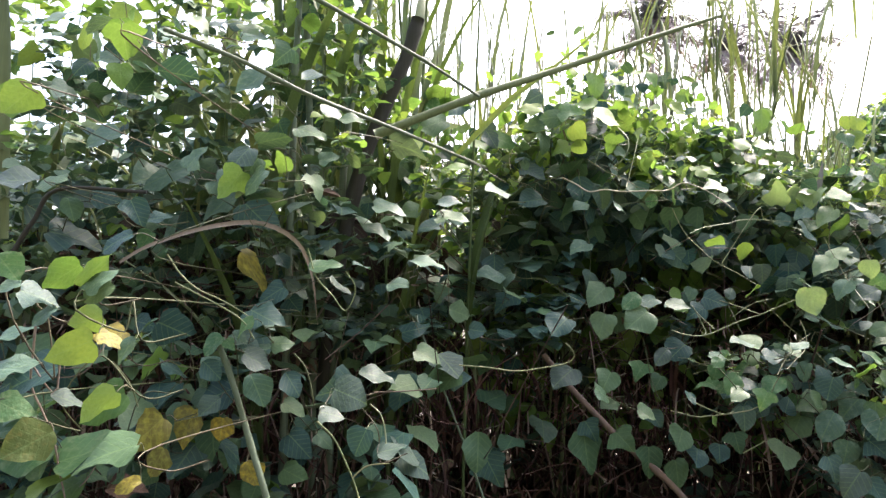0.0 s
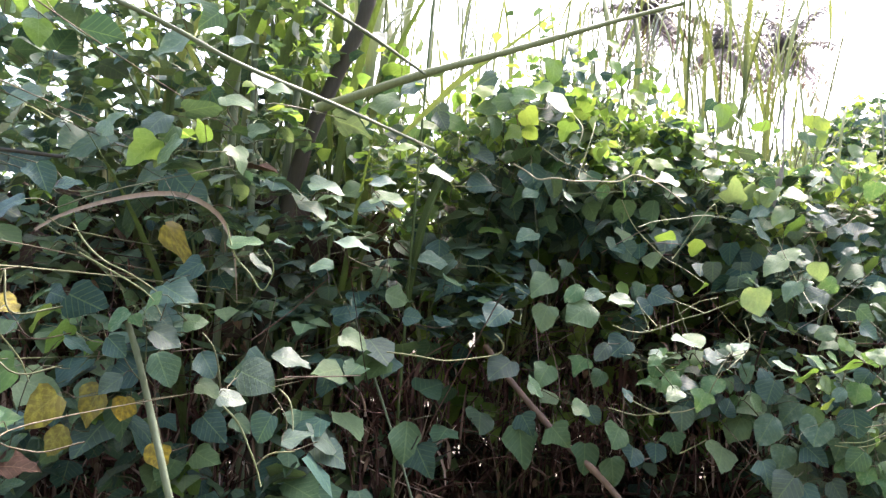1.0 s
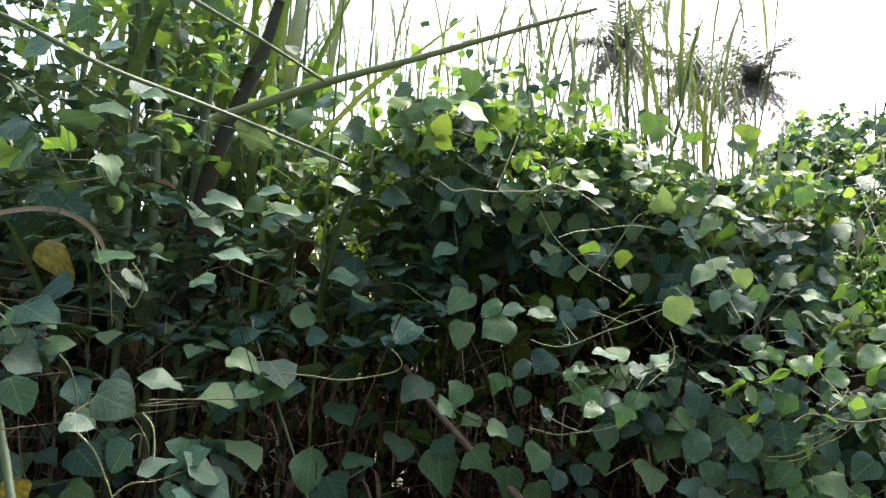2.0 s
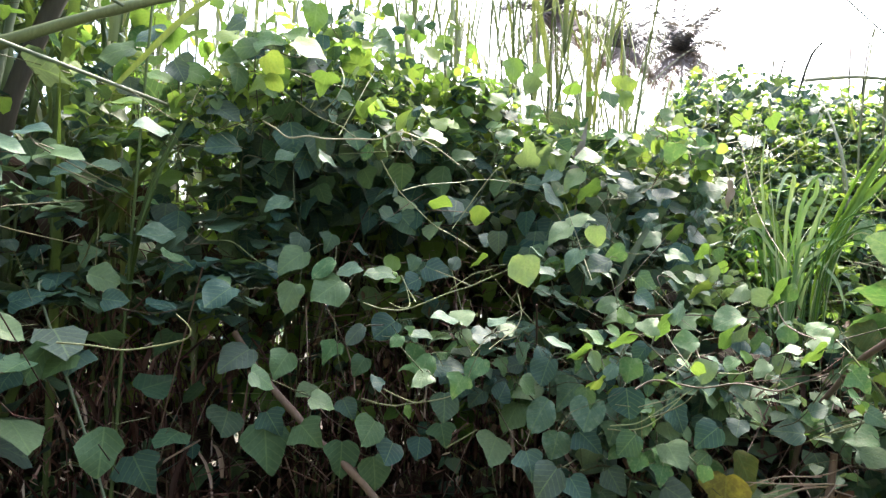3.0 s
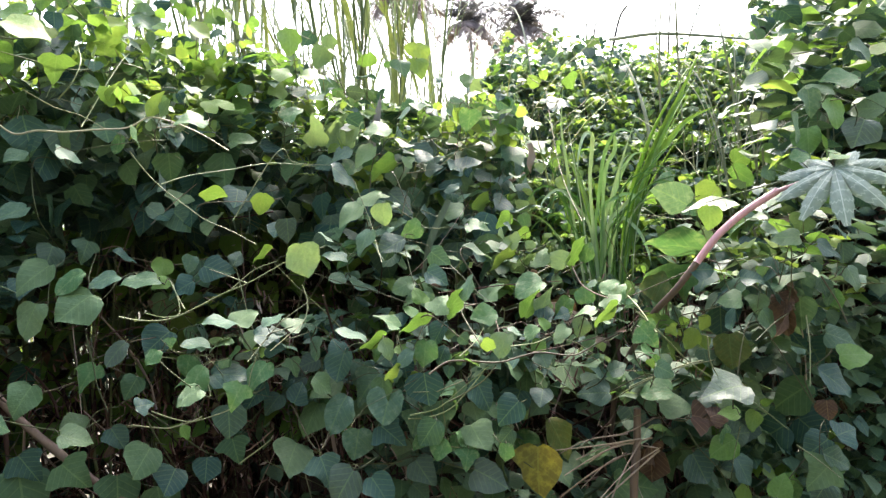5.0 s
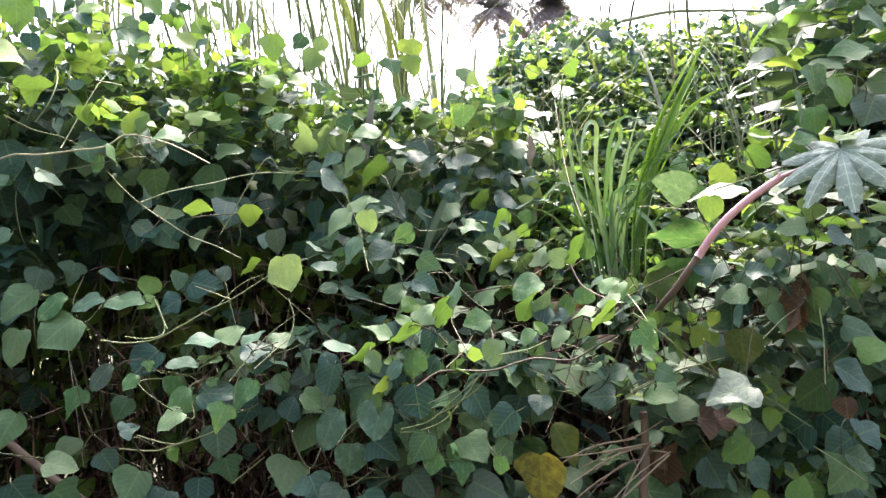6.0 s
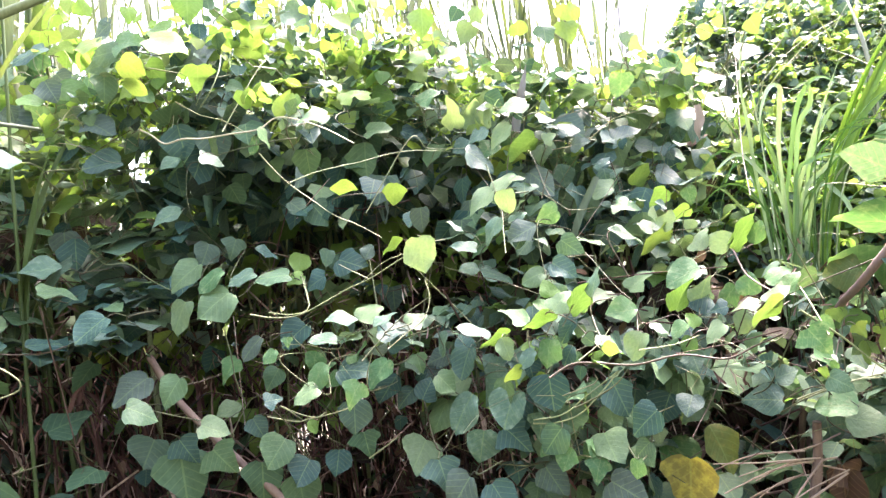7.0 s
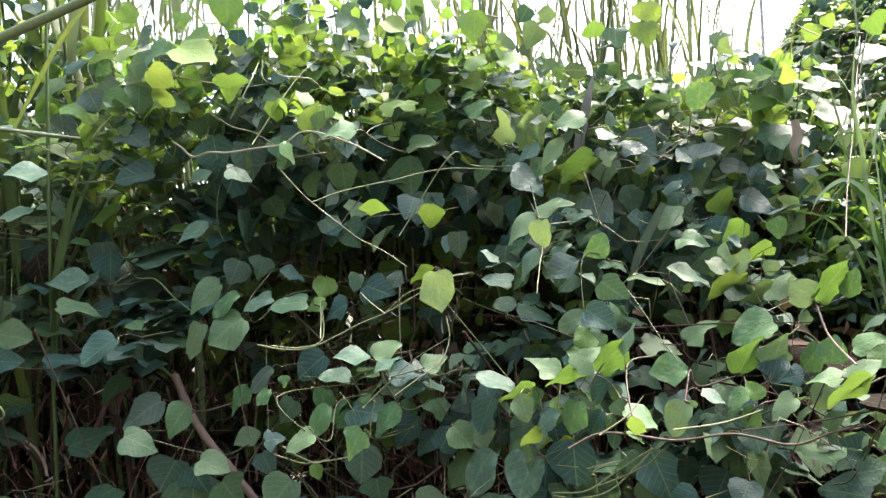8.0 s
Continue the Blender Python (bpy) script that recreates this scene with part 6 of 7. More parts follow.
vine("vine with pale and lime leaves catching the light", [
    (0.613, 2.177, 1.668, 0.068, 53, 19, 41, SILVER),
    (0.791, 2.146, 1.708, 0.058, 42, 62, 51, PALE),
])
vine("vine with lime-green heart-shaped leaves, coloured as young and sunlit", [
    (0.659, 2.449, 1.970, 0.086, 161, -73, -2, LIME),
])
vine("vine with mixed green and paler leaves on thin stems", [
    (0.699, 2.094, 1.161, 0.068, -134, 38, -21, PALE),
    (0.765, 2.087, 1.207, 0.067, -130, 34, -24, GREEN),
    (0.760, 2.179, 1.118, 0.060, -136, 50, -52, GREEN),
])
vine("vine with pale and lime leaves catching the light", [
    (0.690, 2.676, 2.186, 0.114, 50, 36, 78, SILVER),
])
vine("vine with pale and lime leaves catching the light", [
    (0.708, 2.232, 1.420, 0.065, 59, 19, 33, GREEN),
    (0.821, 2.252, 1.397, 0.054, -127, 76, 88, LIME),
    (0.879, 2.307, 1.399, 0.048, -120, 63, -53, SILVER),
])
vine("vine with dark green heart-shaped leaves in the shade", [
    (0.820, 2.890, 2.136, 0.107, -104, 26, 38, GREEN),
])
vine("vine with dark green heart-shaped leaves in the shade", [
    (0.806, 2.074, 0.973, 0.085, -160, 35, -41, GREEN),
    (0.850, 2.096, 0.915, 0.079, -170, 29, -30, GREEN),
    (0.803, 1.984, 1.076, 0.045, 55, -7, 45, GREEN),
    (0.916, 2.114, 0.927, 0.061, -178, 51, -13, GREEN),
])
vine("vine with dark green heart-shaped leaves in the shade", [
    (0.837, 2.199, 1.218, 0.082, -125, 32, -36, GREEN),
])
vine("vine with mixed green and paler leaves on thin stems", [
    (0.830, 2.194, 1.736, 0.072, 100, -72, -2, LIME),
    (0.852, 2.196, 1.736, 0.048, 87, -65, -12, GREEN),
])
vine("vine with pale and lime leaves catching the light", [
    (0.878, 1.902, 1.198, 0.038, -132, 38, -25, PALE),
    (0.948, 1.934, 1.108, 0.061, -126, 17, -27, GREEN),
    (0.944, 2.005, 1.145, 0.067, -133, 45, -29, PALE),
])
vine("vine with pale and lime leaves catching the light", [
    (0.941, 2.106, 1.111, 0.049, -127, 35, -20, PALE),
    (1.073, 2.056, 1.135, 0.076, -126, 40, -20, PALE),
    (1.007, 2.076, 1.226, 0.077, -116, -10, -16, SILVER),
    (1.024, 1.988, 1.101, 0.062, -134, 48, -36, PALE),
    (1.044, 2.234, 1.070, 0.084, -127, 45, -33, GREEN),
])
vine("vine with lime-green heart-shaped leaves, coloured as young and sunlit", [
    (0.913, 2.263, 1.549, 0.073, 65, 1, -21, LIME),
    (1.065, 2.340, 1.553, 0.068, -29, 50, 10, LIME),
])
vine("vine with dark green heart-shaped leaves in the shade", [
    (0.968, 2.151, 0.956, 0.066, 147, 63, 24, GREEN),
    (1.116, 2.161, 0.926, 0.096, -163, 31, -28, GREEN),
    (1.080, 2.239, 1.031, 0.062, -123, 36, -29, GREEN),
])
vine("vine with pale and lime leaves catching the light", [
    (0.996, 2.113, 1.224, 0.067, 62, -30, 31, GLARE),
])
vine("vine with lime-green heart-shaped leaves, coloured as young and sunlit", [
    (1.083, 2.285, 1.402, 0.065, -112, 20, 32, LIME),
])
vine("vine with dark green heart-shaped leaves in the shade", [
    (1.043, 2.606, 1.734, 0.091, 70, 24, 44, GREEN),
    (1.133, 2.658, 1.793, 0.059, -86, 62, 36, GREEN),
])
vine("vine with pale and lime leaves catching the light", [
    (1.083, 1.936, 1.222, 0.057, 60, -36, 14, SILVER),
])
vine("vine with dark green heart-shaped leaves in the shade", [
    (1.174, 2.186, 1.011, 0.090, -129, 48, -10, GREEN),
    (1.244, 2.116, 1.032, 0.097, -125, 45, -24, SILVER),
    (1.170, 2.093, 1.088, 0.060, 87, 47, 43, GREEN),
    (1.248, 2.130, 1.137, 0.079, -129, 59, -7, GREEN),
])
vine("vine with lime-green heart-shaped leaves, coloured as young and sunlit", [
    (1.166, 2.067, 1.401, 0.085, 86, 80, -71, GLARE),
])
vine("vine with pale and lime leaves catching the light", [
    (1.210, 2.529, 1.705, 0.096, 145, -79, -82, GLARE),
    (1.310, 2.478, 1.683, 0.068, -98, 24, -37, SILVER),
])
vine("vine with pale and lime leaves catching the light", [
    (1.272, 2.261, 1.360, 0.069, -104, -20, -25, SILVER),
    (1.338, 2.238, 1.427, 0.074, -104, 49, -22, SILVER),
    (1.270, 2.287, 1.302, 0.087, 79, 15, 21, SILVER),
    (1.323, 2.321, 1.500, 0.089, -102, 31, -27, GLARE),
])
vine("vine with mixed green and paler leaves on thin stems", [
    (1.258, 2.832, 2.102, 0.084, -65, 63, 61, GLARE),
    (1.322, 2.897, 1.961, 0.067, 82, 0, -42, GREEN),
])
vine("vine with pale and lime leaves catching the light", [
    (1.298, 2.099, 1.158, 0.079, -98, -38, -13, SILVER),
    (1.344, 2.096, 1.165, 0.077, -107, 15, 36, LIME),
    (1.381, 2.129, 1.178, 0.070, -93, -45, -29, PALE),
    (1.334, 2.010, 1.168, 0.052, 115, 70, 33, GREEN),
    (1.369, 2.027, 1.096, 0.048, -108, 17, 46, LIME),
    (1.398, 2.028, 1.133, 0.050, -111, 32, -29, SILVER),
    (1.455, 2.072, 1.195, 0.087, -102, 9, 34, LIME),
])
vine("vine with pale and lime leaves catching the light", [
    (1.250, 2.415, 1.624, 0.098, 74, 33, 42, GREEN),
    (1.378, 2.445, 1.679, 0.087, -95, 36, -33, GLARE),
    (1.440, 2.484, 1.644, 0.109, -95, 30, 31, LIME),
    (1.321, 2.335, 1.501, 0.070, 82, -43, 29, GLARE),
    (1.337, 2.354, 1.513, 0.072, 81, -17, 28, GLARE),
])
vine("vine with mixed green and paler leaves on thin stems", [
    (1.347, 2.042, 1.051, 0.089, -134, 58, -18, SILVER),
    (1.422, 2.031, 1.082, 0.081, 173, 70, 14, GREEN),
    (1.439, 1.997, 0.975, 0.068, -99, 48, -61, GREEN),
    (1.435, 2.026, 1.154, 0.063, -130, 65, -11, PALE),
    (1.455, 1.993, 0.932, 0.052, -109, 59, -40, PALE),
    (1.478, 2.031, 1.134, 0.047, -115, 49, -23, GREEN),
])
vine("vine with pale and lime leaves catching the light", [
    (1.369, 2.152, 1.488, 0.059, -84, 86, -61, GLARE),
])
vine("vine with dark green heart-shaped leaves in the shade", [
    (1.435, 2.200, 1.287, 0.063, -100, 10, -45, GREEN),
    (1.452, 2.076, 1.311, 0.067, 87, 34, 58, GREEN),
])
vine("vine with lime-green heart-shaped leaves, coloured as young and sunlit", [
    (1.406, 2.949, 2.059, 0.068, 169, -43, -5, LIME),
])
vine("vine with dark green heart-shaped leaves in the shade", [
    (1.396, 3.139, 2.005, 0.090, 85, 1, -11, GREEN),
])
vine("vine with pale and lime leaves catching the light", [
    (1.446, 1.969, 1.217, 0.058, 71, -49, 29, GLARE),
    (1.480, 2.008, 1.204, 0.080, 70, -56, -49, LIME),
    (1.526, 1.989, 1.236, 0.067, 50, -77, -12, SILVER),
    (1.521, 1.959, 1.154, 0.064, 93, 27, 19, PALE),
    (1.534, 1.883, 1.154, 0.033, 92, 25, -56, LIME),
])
vine("vine with mixed green and paler leaves on thin stems", [
    (1.459, 2.460, 1.627, 0.041, 88, -27, 68, GLARE),
    (1.501, 2.524, 1.661, 0.063, 86, 1, 52, GREEN),
])
vine("vine with mixed green and paler leaves on thin stems", [
    (1.509, 2.015, 0.899, 0.052, -151, 49, -21, PALE),
    (1.523, 2.042, 0.948, 0.083, 165, 35, 31, GREEN),
    (1.611, 2.000, 0.935, 0.043, -90, 42, -57, GREEN),
    (1.578, 1.923, 0.925, 0.040, -127, 70, -4, PALE),
    (1.541, 2.110, 0.986, 0.058, 170, 50, 23, GREEN),
    (1.631, 1.991, 0.999, 0.074, -87, 39, -51, GREEN),
])
vine("vine with pale and lime leaves catching the light", [
    (1.498, 2.663, 1.580, 0.071, 133, 78, 44, SILVER),
])
vine("vine with dark green heart-shaped leaves in the shade", [
    (1.624, 2.719, 1.797, 0.104, -90, 11, 16, GREEN),
])
vine("vine with mixed green and paler leaves on thin stems", [
    (1.532, 2.305, 1.215, 0.085, 88, 6, 19, GREEN),
    (1.623, 2.272, 1.220, 0.077, 84, -43, 20, GLARE),
    (1.593, 2.339, 1.370, 0.095, 90, 16, 21, GREEN),
])
vine("vine with pale and lime leaves catching the light", [
    (1.624, 2.113, 1.190, 0.069, -93, 2, -50, PALE),
    (1.644, 2.108, 1.152, 0.047, 96, 23, 19, SILVER),
    (1.622, 2.015, 1.153, 0.064, -113, 56, -12, GLARE),
    (1.726, 2.119, 1.150, 0.047, -96, 35, -17, PALE),
    (1.716, 2.200, 1.168, 0.083, 70, -69, -61, LIME),
])
vine("vine with pale and lime leaves catching the light", [
    (1.567, 3.200, 1.918, 0.055, 93, -21, 61, SILVER),
])
vine("vine with mixed green and paler leaves on thin stems", [
    (1.692, 2.560, 1.802, 0.073, -39, 76, 60, PALE),
    (1.634, 2.673, 1.624, 0.113, 94, -20, 39, GREEN),
])
vine("vine with pale and lime leaves catching the light", [
    (1.747, 2.367, 1.357, 0.102, -90, 29, 28, LIME),
    (1.754, 2.343, 1.368, 0.053, -86, -20, -78, GLARE),
    (1.788, 2.250, 1.259, 0.090, -89, 20, -31, PALE),
])
vine("vine with mixed green and paler leaves on thin stems", [
    (1.714, 2.079, 1.004, 0.057, -153, 30, -16, GREEN),
    (1.728, 2.130, 1.087, 0.053, 170, 45, 15, GREEN),
    (1.797, 2.106, 1.144, 0.057, -94, 36, -28, GLARE),
])
vine("vine with pale and lime leaves catching the light", [
    (1.706, 2.658, 1.489, 0.077, 99, -66, -33, LIME),
    (1.770, 2.689, 1.532, 0.088, 94, 29, 42, GREEN),
    (1.832, 2.574, 1.466, 0.052, 95, 74, 61, PALE),
])
vine("vine with mixed green and paler leaves on thin stems", [
    (1.740, 2.814, 1.826, 0.060, -150, 68, -32, PALE),
    (1.746, 2.769, 1.936, 0.049, 86, 29, -41, GREEN),
    (1.914, 2.827, 1.804, 0.100, -80, 22, 24, LIME),
    (1.832, 2.771, 1.876, 0.090, 89, 30, -16, GREEN),
])
vine("vine with mixed green and paler leaves on thin stems", [
    (1.766, 2.236, 0.894, 0.116, 131, 58, 22, FADED),
])
vine("vine with pale and lime leaves catching the light", [
    (1.818, 2.149, 1.174, 0.041, -85, 6, -50, GREEN),
    (1.870, 2.088, 1.179, 0.057, -81, -4, -21, PALE),
    (1.896, 2.013, 1.195, 0.079, -86, 27, 37, LIME),
    (1.867, 2.038, 1.187, 0.060, 93, -39, 29, GLARE),
])
vine("vine with pale and lime leaves catching the light", [
    (1.827, 3.170, 1.703, 0.061, -78, 53, -56, SILVER),
])
vine("vine with pale and lime leaves catching the light", [
    (1.858, 2.246, 1.299, 0.057, -64, -38, -75, GLARE),
    (1.869, 2.273, 1.289, 0.099, 92, -65, -33, LIME),
    (1.918, 2.276, 1.298, 0.059, 86, -75, 34, PALE),
])
vine("vine with pale and lime leaves catching the light", [
    (1.874, 2.055, 1.030, 0.048, 108, -23, 49, GREEN),
    (1.993, 1.966, 0.985, 0.077, -65, -3, -26, PALE),
    (1.926, 1.932, 1.072, 0.025, 153, 76, 88, LIME),
    (2.025, 2.027, 1.131, 0.033, 76, 50, -61, LIME),
    (1.902, 1.915, 1.148, 0.061, 123, 48, 47, PALE),
])
vine("vine with lime-green heart-shaped leaves, coloured as young and sunlit", [
    (1.953, 2.789, 1.926, 0.050, 106, -25, -62, LIME),
    (2.003, 2.778, 1.972, 0.039, 37, 41, -30, LIME),
])
vine("vine with pale and lime leaves catching the light", [
    (1.998, 3.197, 1.571, 0.059, 97, 38, 47, GLARE),
])
vine("vine with pale and lime leaves catching the light", [
    (2.088, 2.130, 1.232, 0.080, -65, 9, -77, FADED),
    (2.151, 2.155, 1.258, 0.090, -71, 70, -40, PALE),
    (2.215, 2.164, 1.308, 0.164, -63, -14, 30, PALE),
    (2.124, 2.078, 1.110, 0.059, -72, 52, 69, LIME),
])
vine("vine with lime-green heart-shaped leaves, coloured as young and sunlit", [
    (2.132, 3.094, 1.712, 0.052, -70, 53, 62, LIME),
])
vine("vine with pale and lime leaves catching the light", [
    (2.119, 3.301, 1.726, 0.052, 66, 80, -89, GLARE),
])
vine("vine with lime-green heart-shaped leaves, coloured as young and sunlit", [
    (2.118, 2.845, 1.972, 0.064, 40, 33, -34, LIME),
])
vine("vine with mixed green and paler leaves on thin stems", [
    (2.147, 2.109, 1.089, 0.039, 138, 68, -76, LIME),
    (2.231, 2.115, 1.088, 0.095, -131, 81, 1, FADED),
])
vine("vine with dark green heart-shaped leaves in the shade", [
    (2.205, 2.031, 1.194, 0.051, 115, -62, 42, GREEN),
])
vine("vine with pale and lime leaves catching the light", [
    (2.216, 2.159, 0.815, 0.077, 95, -1, 74, GREEN),
    (2.319, 2.169, 0.867, 0.058, -86, 63, 79, LIME),
    (2.323, 2.156, 0.892, 0.044, -59, 4, -33, GLARE),
    (2.350, 2.192, 0.875, 0.034, 116, -29, -53, LIME),
])
vine("vine with dark green heart-shaped leaves in the shade", [
    (2.502, 2.191, 0.916, 0.120, -62, 28, -53, GREEN),
    (2.511, 2.277, 0.805, 0.113, -178, 19, 48, GREEN),
    (2.586, 2.302, 1.014, 0.095, -157, 24, 23, GREEN),
])
vine("vine with pale and lime leaves catching the light", [
    (2.462, 2.760, 1.474, 0.074, 116, 35, 59, PALE),
    (2.612, 2.766, 1.532, 0.095, -45, 35, 78, LIME),
])
vine("vine with pale and lime leaves catching the light", [
    (2.531, 2.923, 1.595, 0.114, -59, 44, -41, PALE),
])
vine("vine with mixed green and paler leaves on thin stems", [
    (2.504, 2.478, 1.304, 0.082, 123, -13, 43, GREEN),
    (2.608, 2.521, 1.365, 0.067, 124, 17, 44, SILVER),
])
vine("vine with pale and lime leaves catching the light", [
    (2.720, 2.853, 1.599, 0.105, 119, 33, -53, LIME),
    (2.859, 2.852, 1.597, 0.065, 116, 59, 78, SILVER),
])
vine("vine with lime-green heart-shaped leaves, coloured as young and sunlit", [
    (2.882, 3.099, 1.645, 0.081, 125, -27, -69, LIME),
    (2.965, 3.023, 1.683, 0.085, 120, 36, -71, LIME),
])
vine("vine with dark green heart-shaped leaves in the shade", [
    (3.066, 2.955, 1.978, 0.196, -55, 6, 12, GREEN),
    (3.086, 2.994, 1.899, 0.081, -47, 37, 47, GREEN),
    (3.076, 3.048, 1.866, 0.145, -52, 24, 35, GREEN),
])
vine("vine with dark green heart-shaped leaves in the shade", [
    (3.085, 2.935, 1.820, 0.105, 83, 55, -48, GREEN),
])

# ---- bare runners and tendrils of the vines ----
runner("thin pale green vine tendril trailing over the leaves", 0.0020, tendril_pale, [(0.176, 1.729, 1.172), (0.253, 1.720, 1.169), (0.329, 1.710, 1.163), (0.403, 1.700, 1.175), (0.459, 1.688, 1.189), (0.477, 1.676, 1.206), (0.473, 1.662, 1.224), (0.457, 1.649, 1.242)])
runner("thin pale green vine tendril trailing over the leaves", 0.0016, tendril_pale, [(0.770, 2.065, 1.026), (0.843, 2.054, 1.013), (0.879, 2.042, 1.019), (0.942, 2.030, 1.031), (0.997, 2.017, 1.049), (1.031, 2.002, 1.086), (1.043, 1.987, 1.122), (1.062, 1.972, 1.164)])
runner("thin pale green vine tendril trailing over the leaves", 0.0018, tendril_pale, [(1.378, 2.032, 0.978), (1.425, 2.029, 0.977), (1.478, 2.024, 0.993), (1.530, 2.018, 1.040), (1.562, 2.012, 1.075)])
runner("thin brown vine runner crossing the leaves", 0.0016, vine_stem, [(1.042, 1.958, 1.151), (1.076, 2.004, 1.189), (1.118, 2.050, 1.229), (1.178, 2.097, 1.265)])
runner("thin pale green vine tendril trailing over the leaves", 0.0015, tendril_pale, [(0.658, 2.224, 1.728), (0.710, 2.375, 1.918), (0.722, 2.530, 2.020)])
runner("thin brown vine runner crossing the leaves", 0.0015, vine_stem, [(0.691, 2.058, 1.237), (0.703, 2.053, 1.174), (0.712, 2.047, 1.119), (0.732, 2.041, 1.064)])
runner("thin pale green vine tendril trailing over the leaves", 0.0016, tendril_pale, [(0.980, 2.339, 1.484), (1.109, 2.387, 1.671), (1.148, 2.444, 1.647), (1.258, 2.502, 1.641)])
runner("thin pale green vine tendril trailing over the leaves", 0.0017, tendril_pale, [(1.917, 2.203, 0.923), (1.930, 2.039, 0.992), (1.960, 1.873, 1.056), (1.938, 1.712, 1.094)])
runner("thin pale green vine tendril trailing over the leaves", 0.0017, tendril_pale, [(2.314, 1.919, 1.137), (2.297, 1.892, 1.074), (2.270, 1.866, 0.984)])
runner("thin brown vine runner crossing the leaves", 0.0020, vine_stem, [(2.344, 1.896, 1.226), (2.373, 1.885, 1.161), (2.384, 1.875, 1.112)])
runner("thin brown vine runner crossing the leaves", 0.0017, vine_stem, [(2.146, 1.863, 1.097), (2.224, 1.901, 1.131), (2.290, 1.942, 1.145)])
runner("thin pale green vine tendril trailing over the leaves", 0.0017, tendril_pale, [(1.381, 2.015, 0.989), (1.444, 1.999, 1.001), (1.497, 1.984, 1.040), (1.563, 1.967, 1.088)])
runner("thin pale green vine tendril trailing over the leaves", 0.0018, tendril_pale, [(1.935, 1.904, 1.134), (1.935, 1.984, 1.184), (1.942, 2.063, 1.212)])
runner("thin pale green vine tendril trailing over the leaves", 0.0016, tendril_pale, [(1.940, 1.690, 1.143), (1.969, 1.744, 1.090), (2.012, 1.797, 1.044)])
runner("thin pale green vine tendril trailing over the leaves", 0.0016, tendril_pale, [(2.124, 1.919, 0.899), (2.138, 1.974, 0.834), (2.149, 2.029, 0.740)])
runner("thin brown vine runner crossing the leaves", 0.0018, vine_stem, [(2.074, 2.079, 0.864), (2.095, 2.065, 0.817), (2.135, 2.049, 0.763), (2.148, 2.035, 0.710)])
runner("thin pale green vine tendril trailing over the leaves", 0.0016, tendril_pale, [(2.253, 1.911, 0.845), (2.300, 1.911, 0.807), (2.358, 1.911, 0.755)])
runner("thin pinkish dry stem standing before the leaves", 0.0026, straw, [(-0.507, 1.003, 1.303), (-0.533, 1.032, 1.238), (-0.558, 1.062, 1.171), (-0.557, 1.096, 1.113), (-0.555, 1.129, 1.052), (-0.564, 1.161, 0.989), (-0.572, 1.194, 0.922)])
runner("thin pinkish dry stem standing before the leaves", 0.0022, straw, [(-0.515, 1.078, 1.149), (-0.497, 1.058, 1.206), (-0.480, 1.039, 1.260)])
runner("thin pinkish dry stem standing before the leaves", 0.0020, straw, [(-0.539, 1.043, 1.206), (-0.528, 1.062, 1.172), (-0.519, 1.080, 1.149)])
runner("thin pale green vine tendril trailing over the leaves", 0.0022, tendril_pale, [(-0.436, 1.311, 1.438), (-0.407, 1.322, 1.394), (-0.370, 1.333, 1.361), (-0.321, 1.346, 1.338), (-0.284, 1.356, 1.317), (-0.260, 1.364, 1.301)])
runner("thin pale green vine tendril trailing over the leaves", 0.0020, tendril_pale, [(-0.407, 1.299, 1.375), (-0.274, 1.336, 1.301), (-0.240, 1.355, 1.250)])
runner("thin pale green vine tendril trailing over the leaves", 0.0020, tendril_pale, [(-0.155, 1.452, 1.463), (-0.132, 1.453, 1.395), (-0.090, 1.456, 1.349), (-0.061, 1.455, 1.316), (-0.039, 1.449, 1.343), (-0.033, 1.440, 1.376), (-0.052, 1.427, 1.408)])
runner("thin pale green vine tendril trailing over the leaves", 0.0024, tendril_pale, [(-0.080, 1.333, 1.078), (-0.041, 1.333, 1.044), (-0.014, 1.332, 0.998), (0.007, 1.329, 0.958), (0.021, 1.326, 0.922)])
runner("thin pale green vine tendril trailing over the leaves", 0.0018, tendril_pale, [(0.008, 1.324, 0.965), (0.037, 1.329, 0.989), (0.084, 1.338, 0.995)])
runner("thin brown vine runner crossing the leaves", 0.0020, vine_stem, [(-0.145, 1.354, 1.221), (-0.117, 1.354, 1.191), (-0.100, 1.353, 1.142), (-0.093, 1.350, 1.106)])
runner("thin pale green vine tendril trailing over the leaves", 0.0016, tendril_pale, [(0.232, 2.225, 1.494), (0.301, 2.201, 1.427), (0.385, 2.177, 1.418), (0.458, 2.152, 1.372), (0.529, 2.127, 1.337)])
runner("thin pale green vine tendril trailing over the leaves", 0.0020, tendril_pale, [(0.030, 1.367, 1.114), (0.058, 1.357, 1.092), (0.071, 1.347, 1.053), (0.076, 1.334, 1.020)])
runner("thin brown vine runner crossing the leaves", 0.0020, vine_stem, [(0.032, 1.383, 1.137), (0.083, 1.502, 1.128), (0.138, 1.621, 1.121)])
runner("thin pale green vine tendril trailing over the leaves", 0.0018, tendril_pale, [(-0.677, 1.237, 1.763), (-0.696, 1.211, 1.731), (-0.708, 1.187, 1.681), (-0.708, 1.164, 1.645)])
runner("thin pale green vine tendril trailing over the leaves", 0.0018, tendril_pale, [(-0.432, 1.126, 1.213), (-0.422, 1.171, 1.164), (-0.428, 1.213, 1.112)])
runner("thin pinkish dry stem standing before the leaves", 0.0020, straw, [(-0.569, 1.207, 0.918), (-0.528, 1.210, 0.969), (-0.504, 1.210, 1.016)])
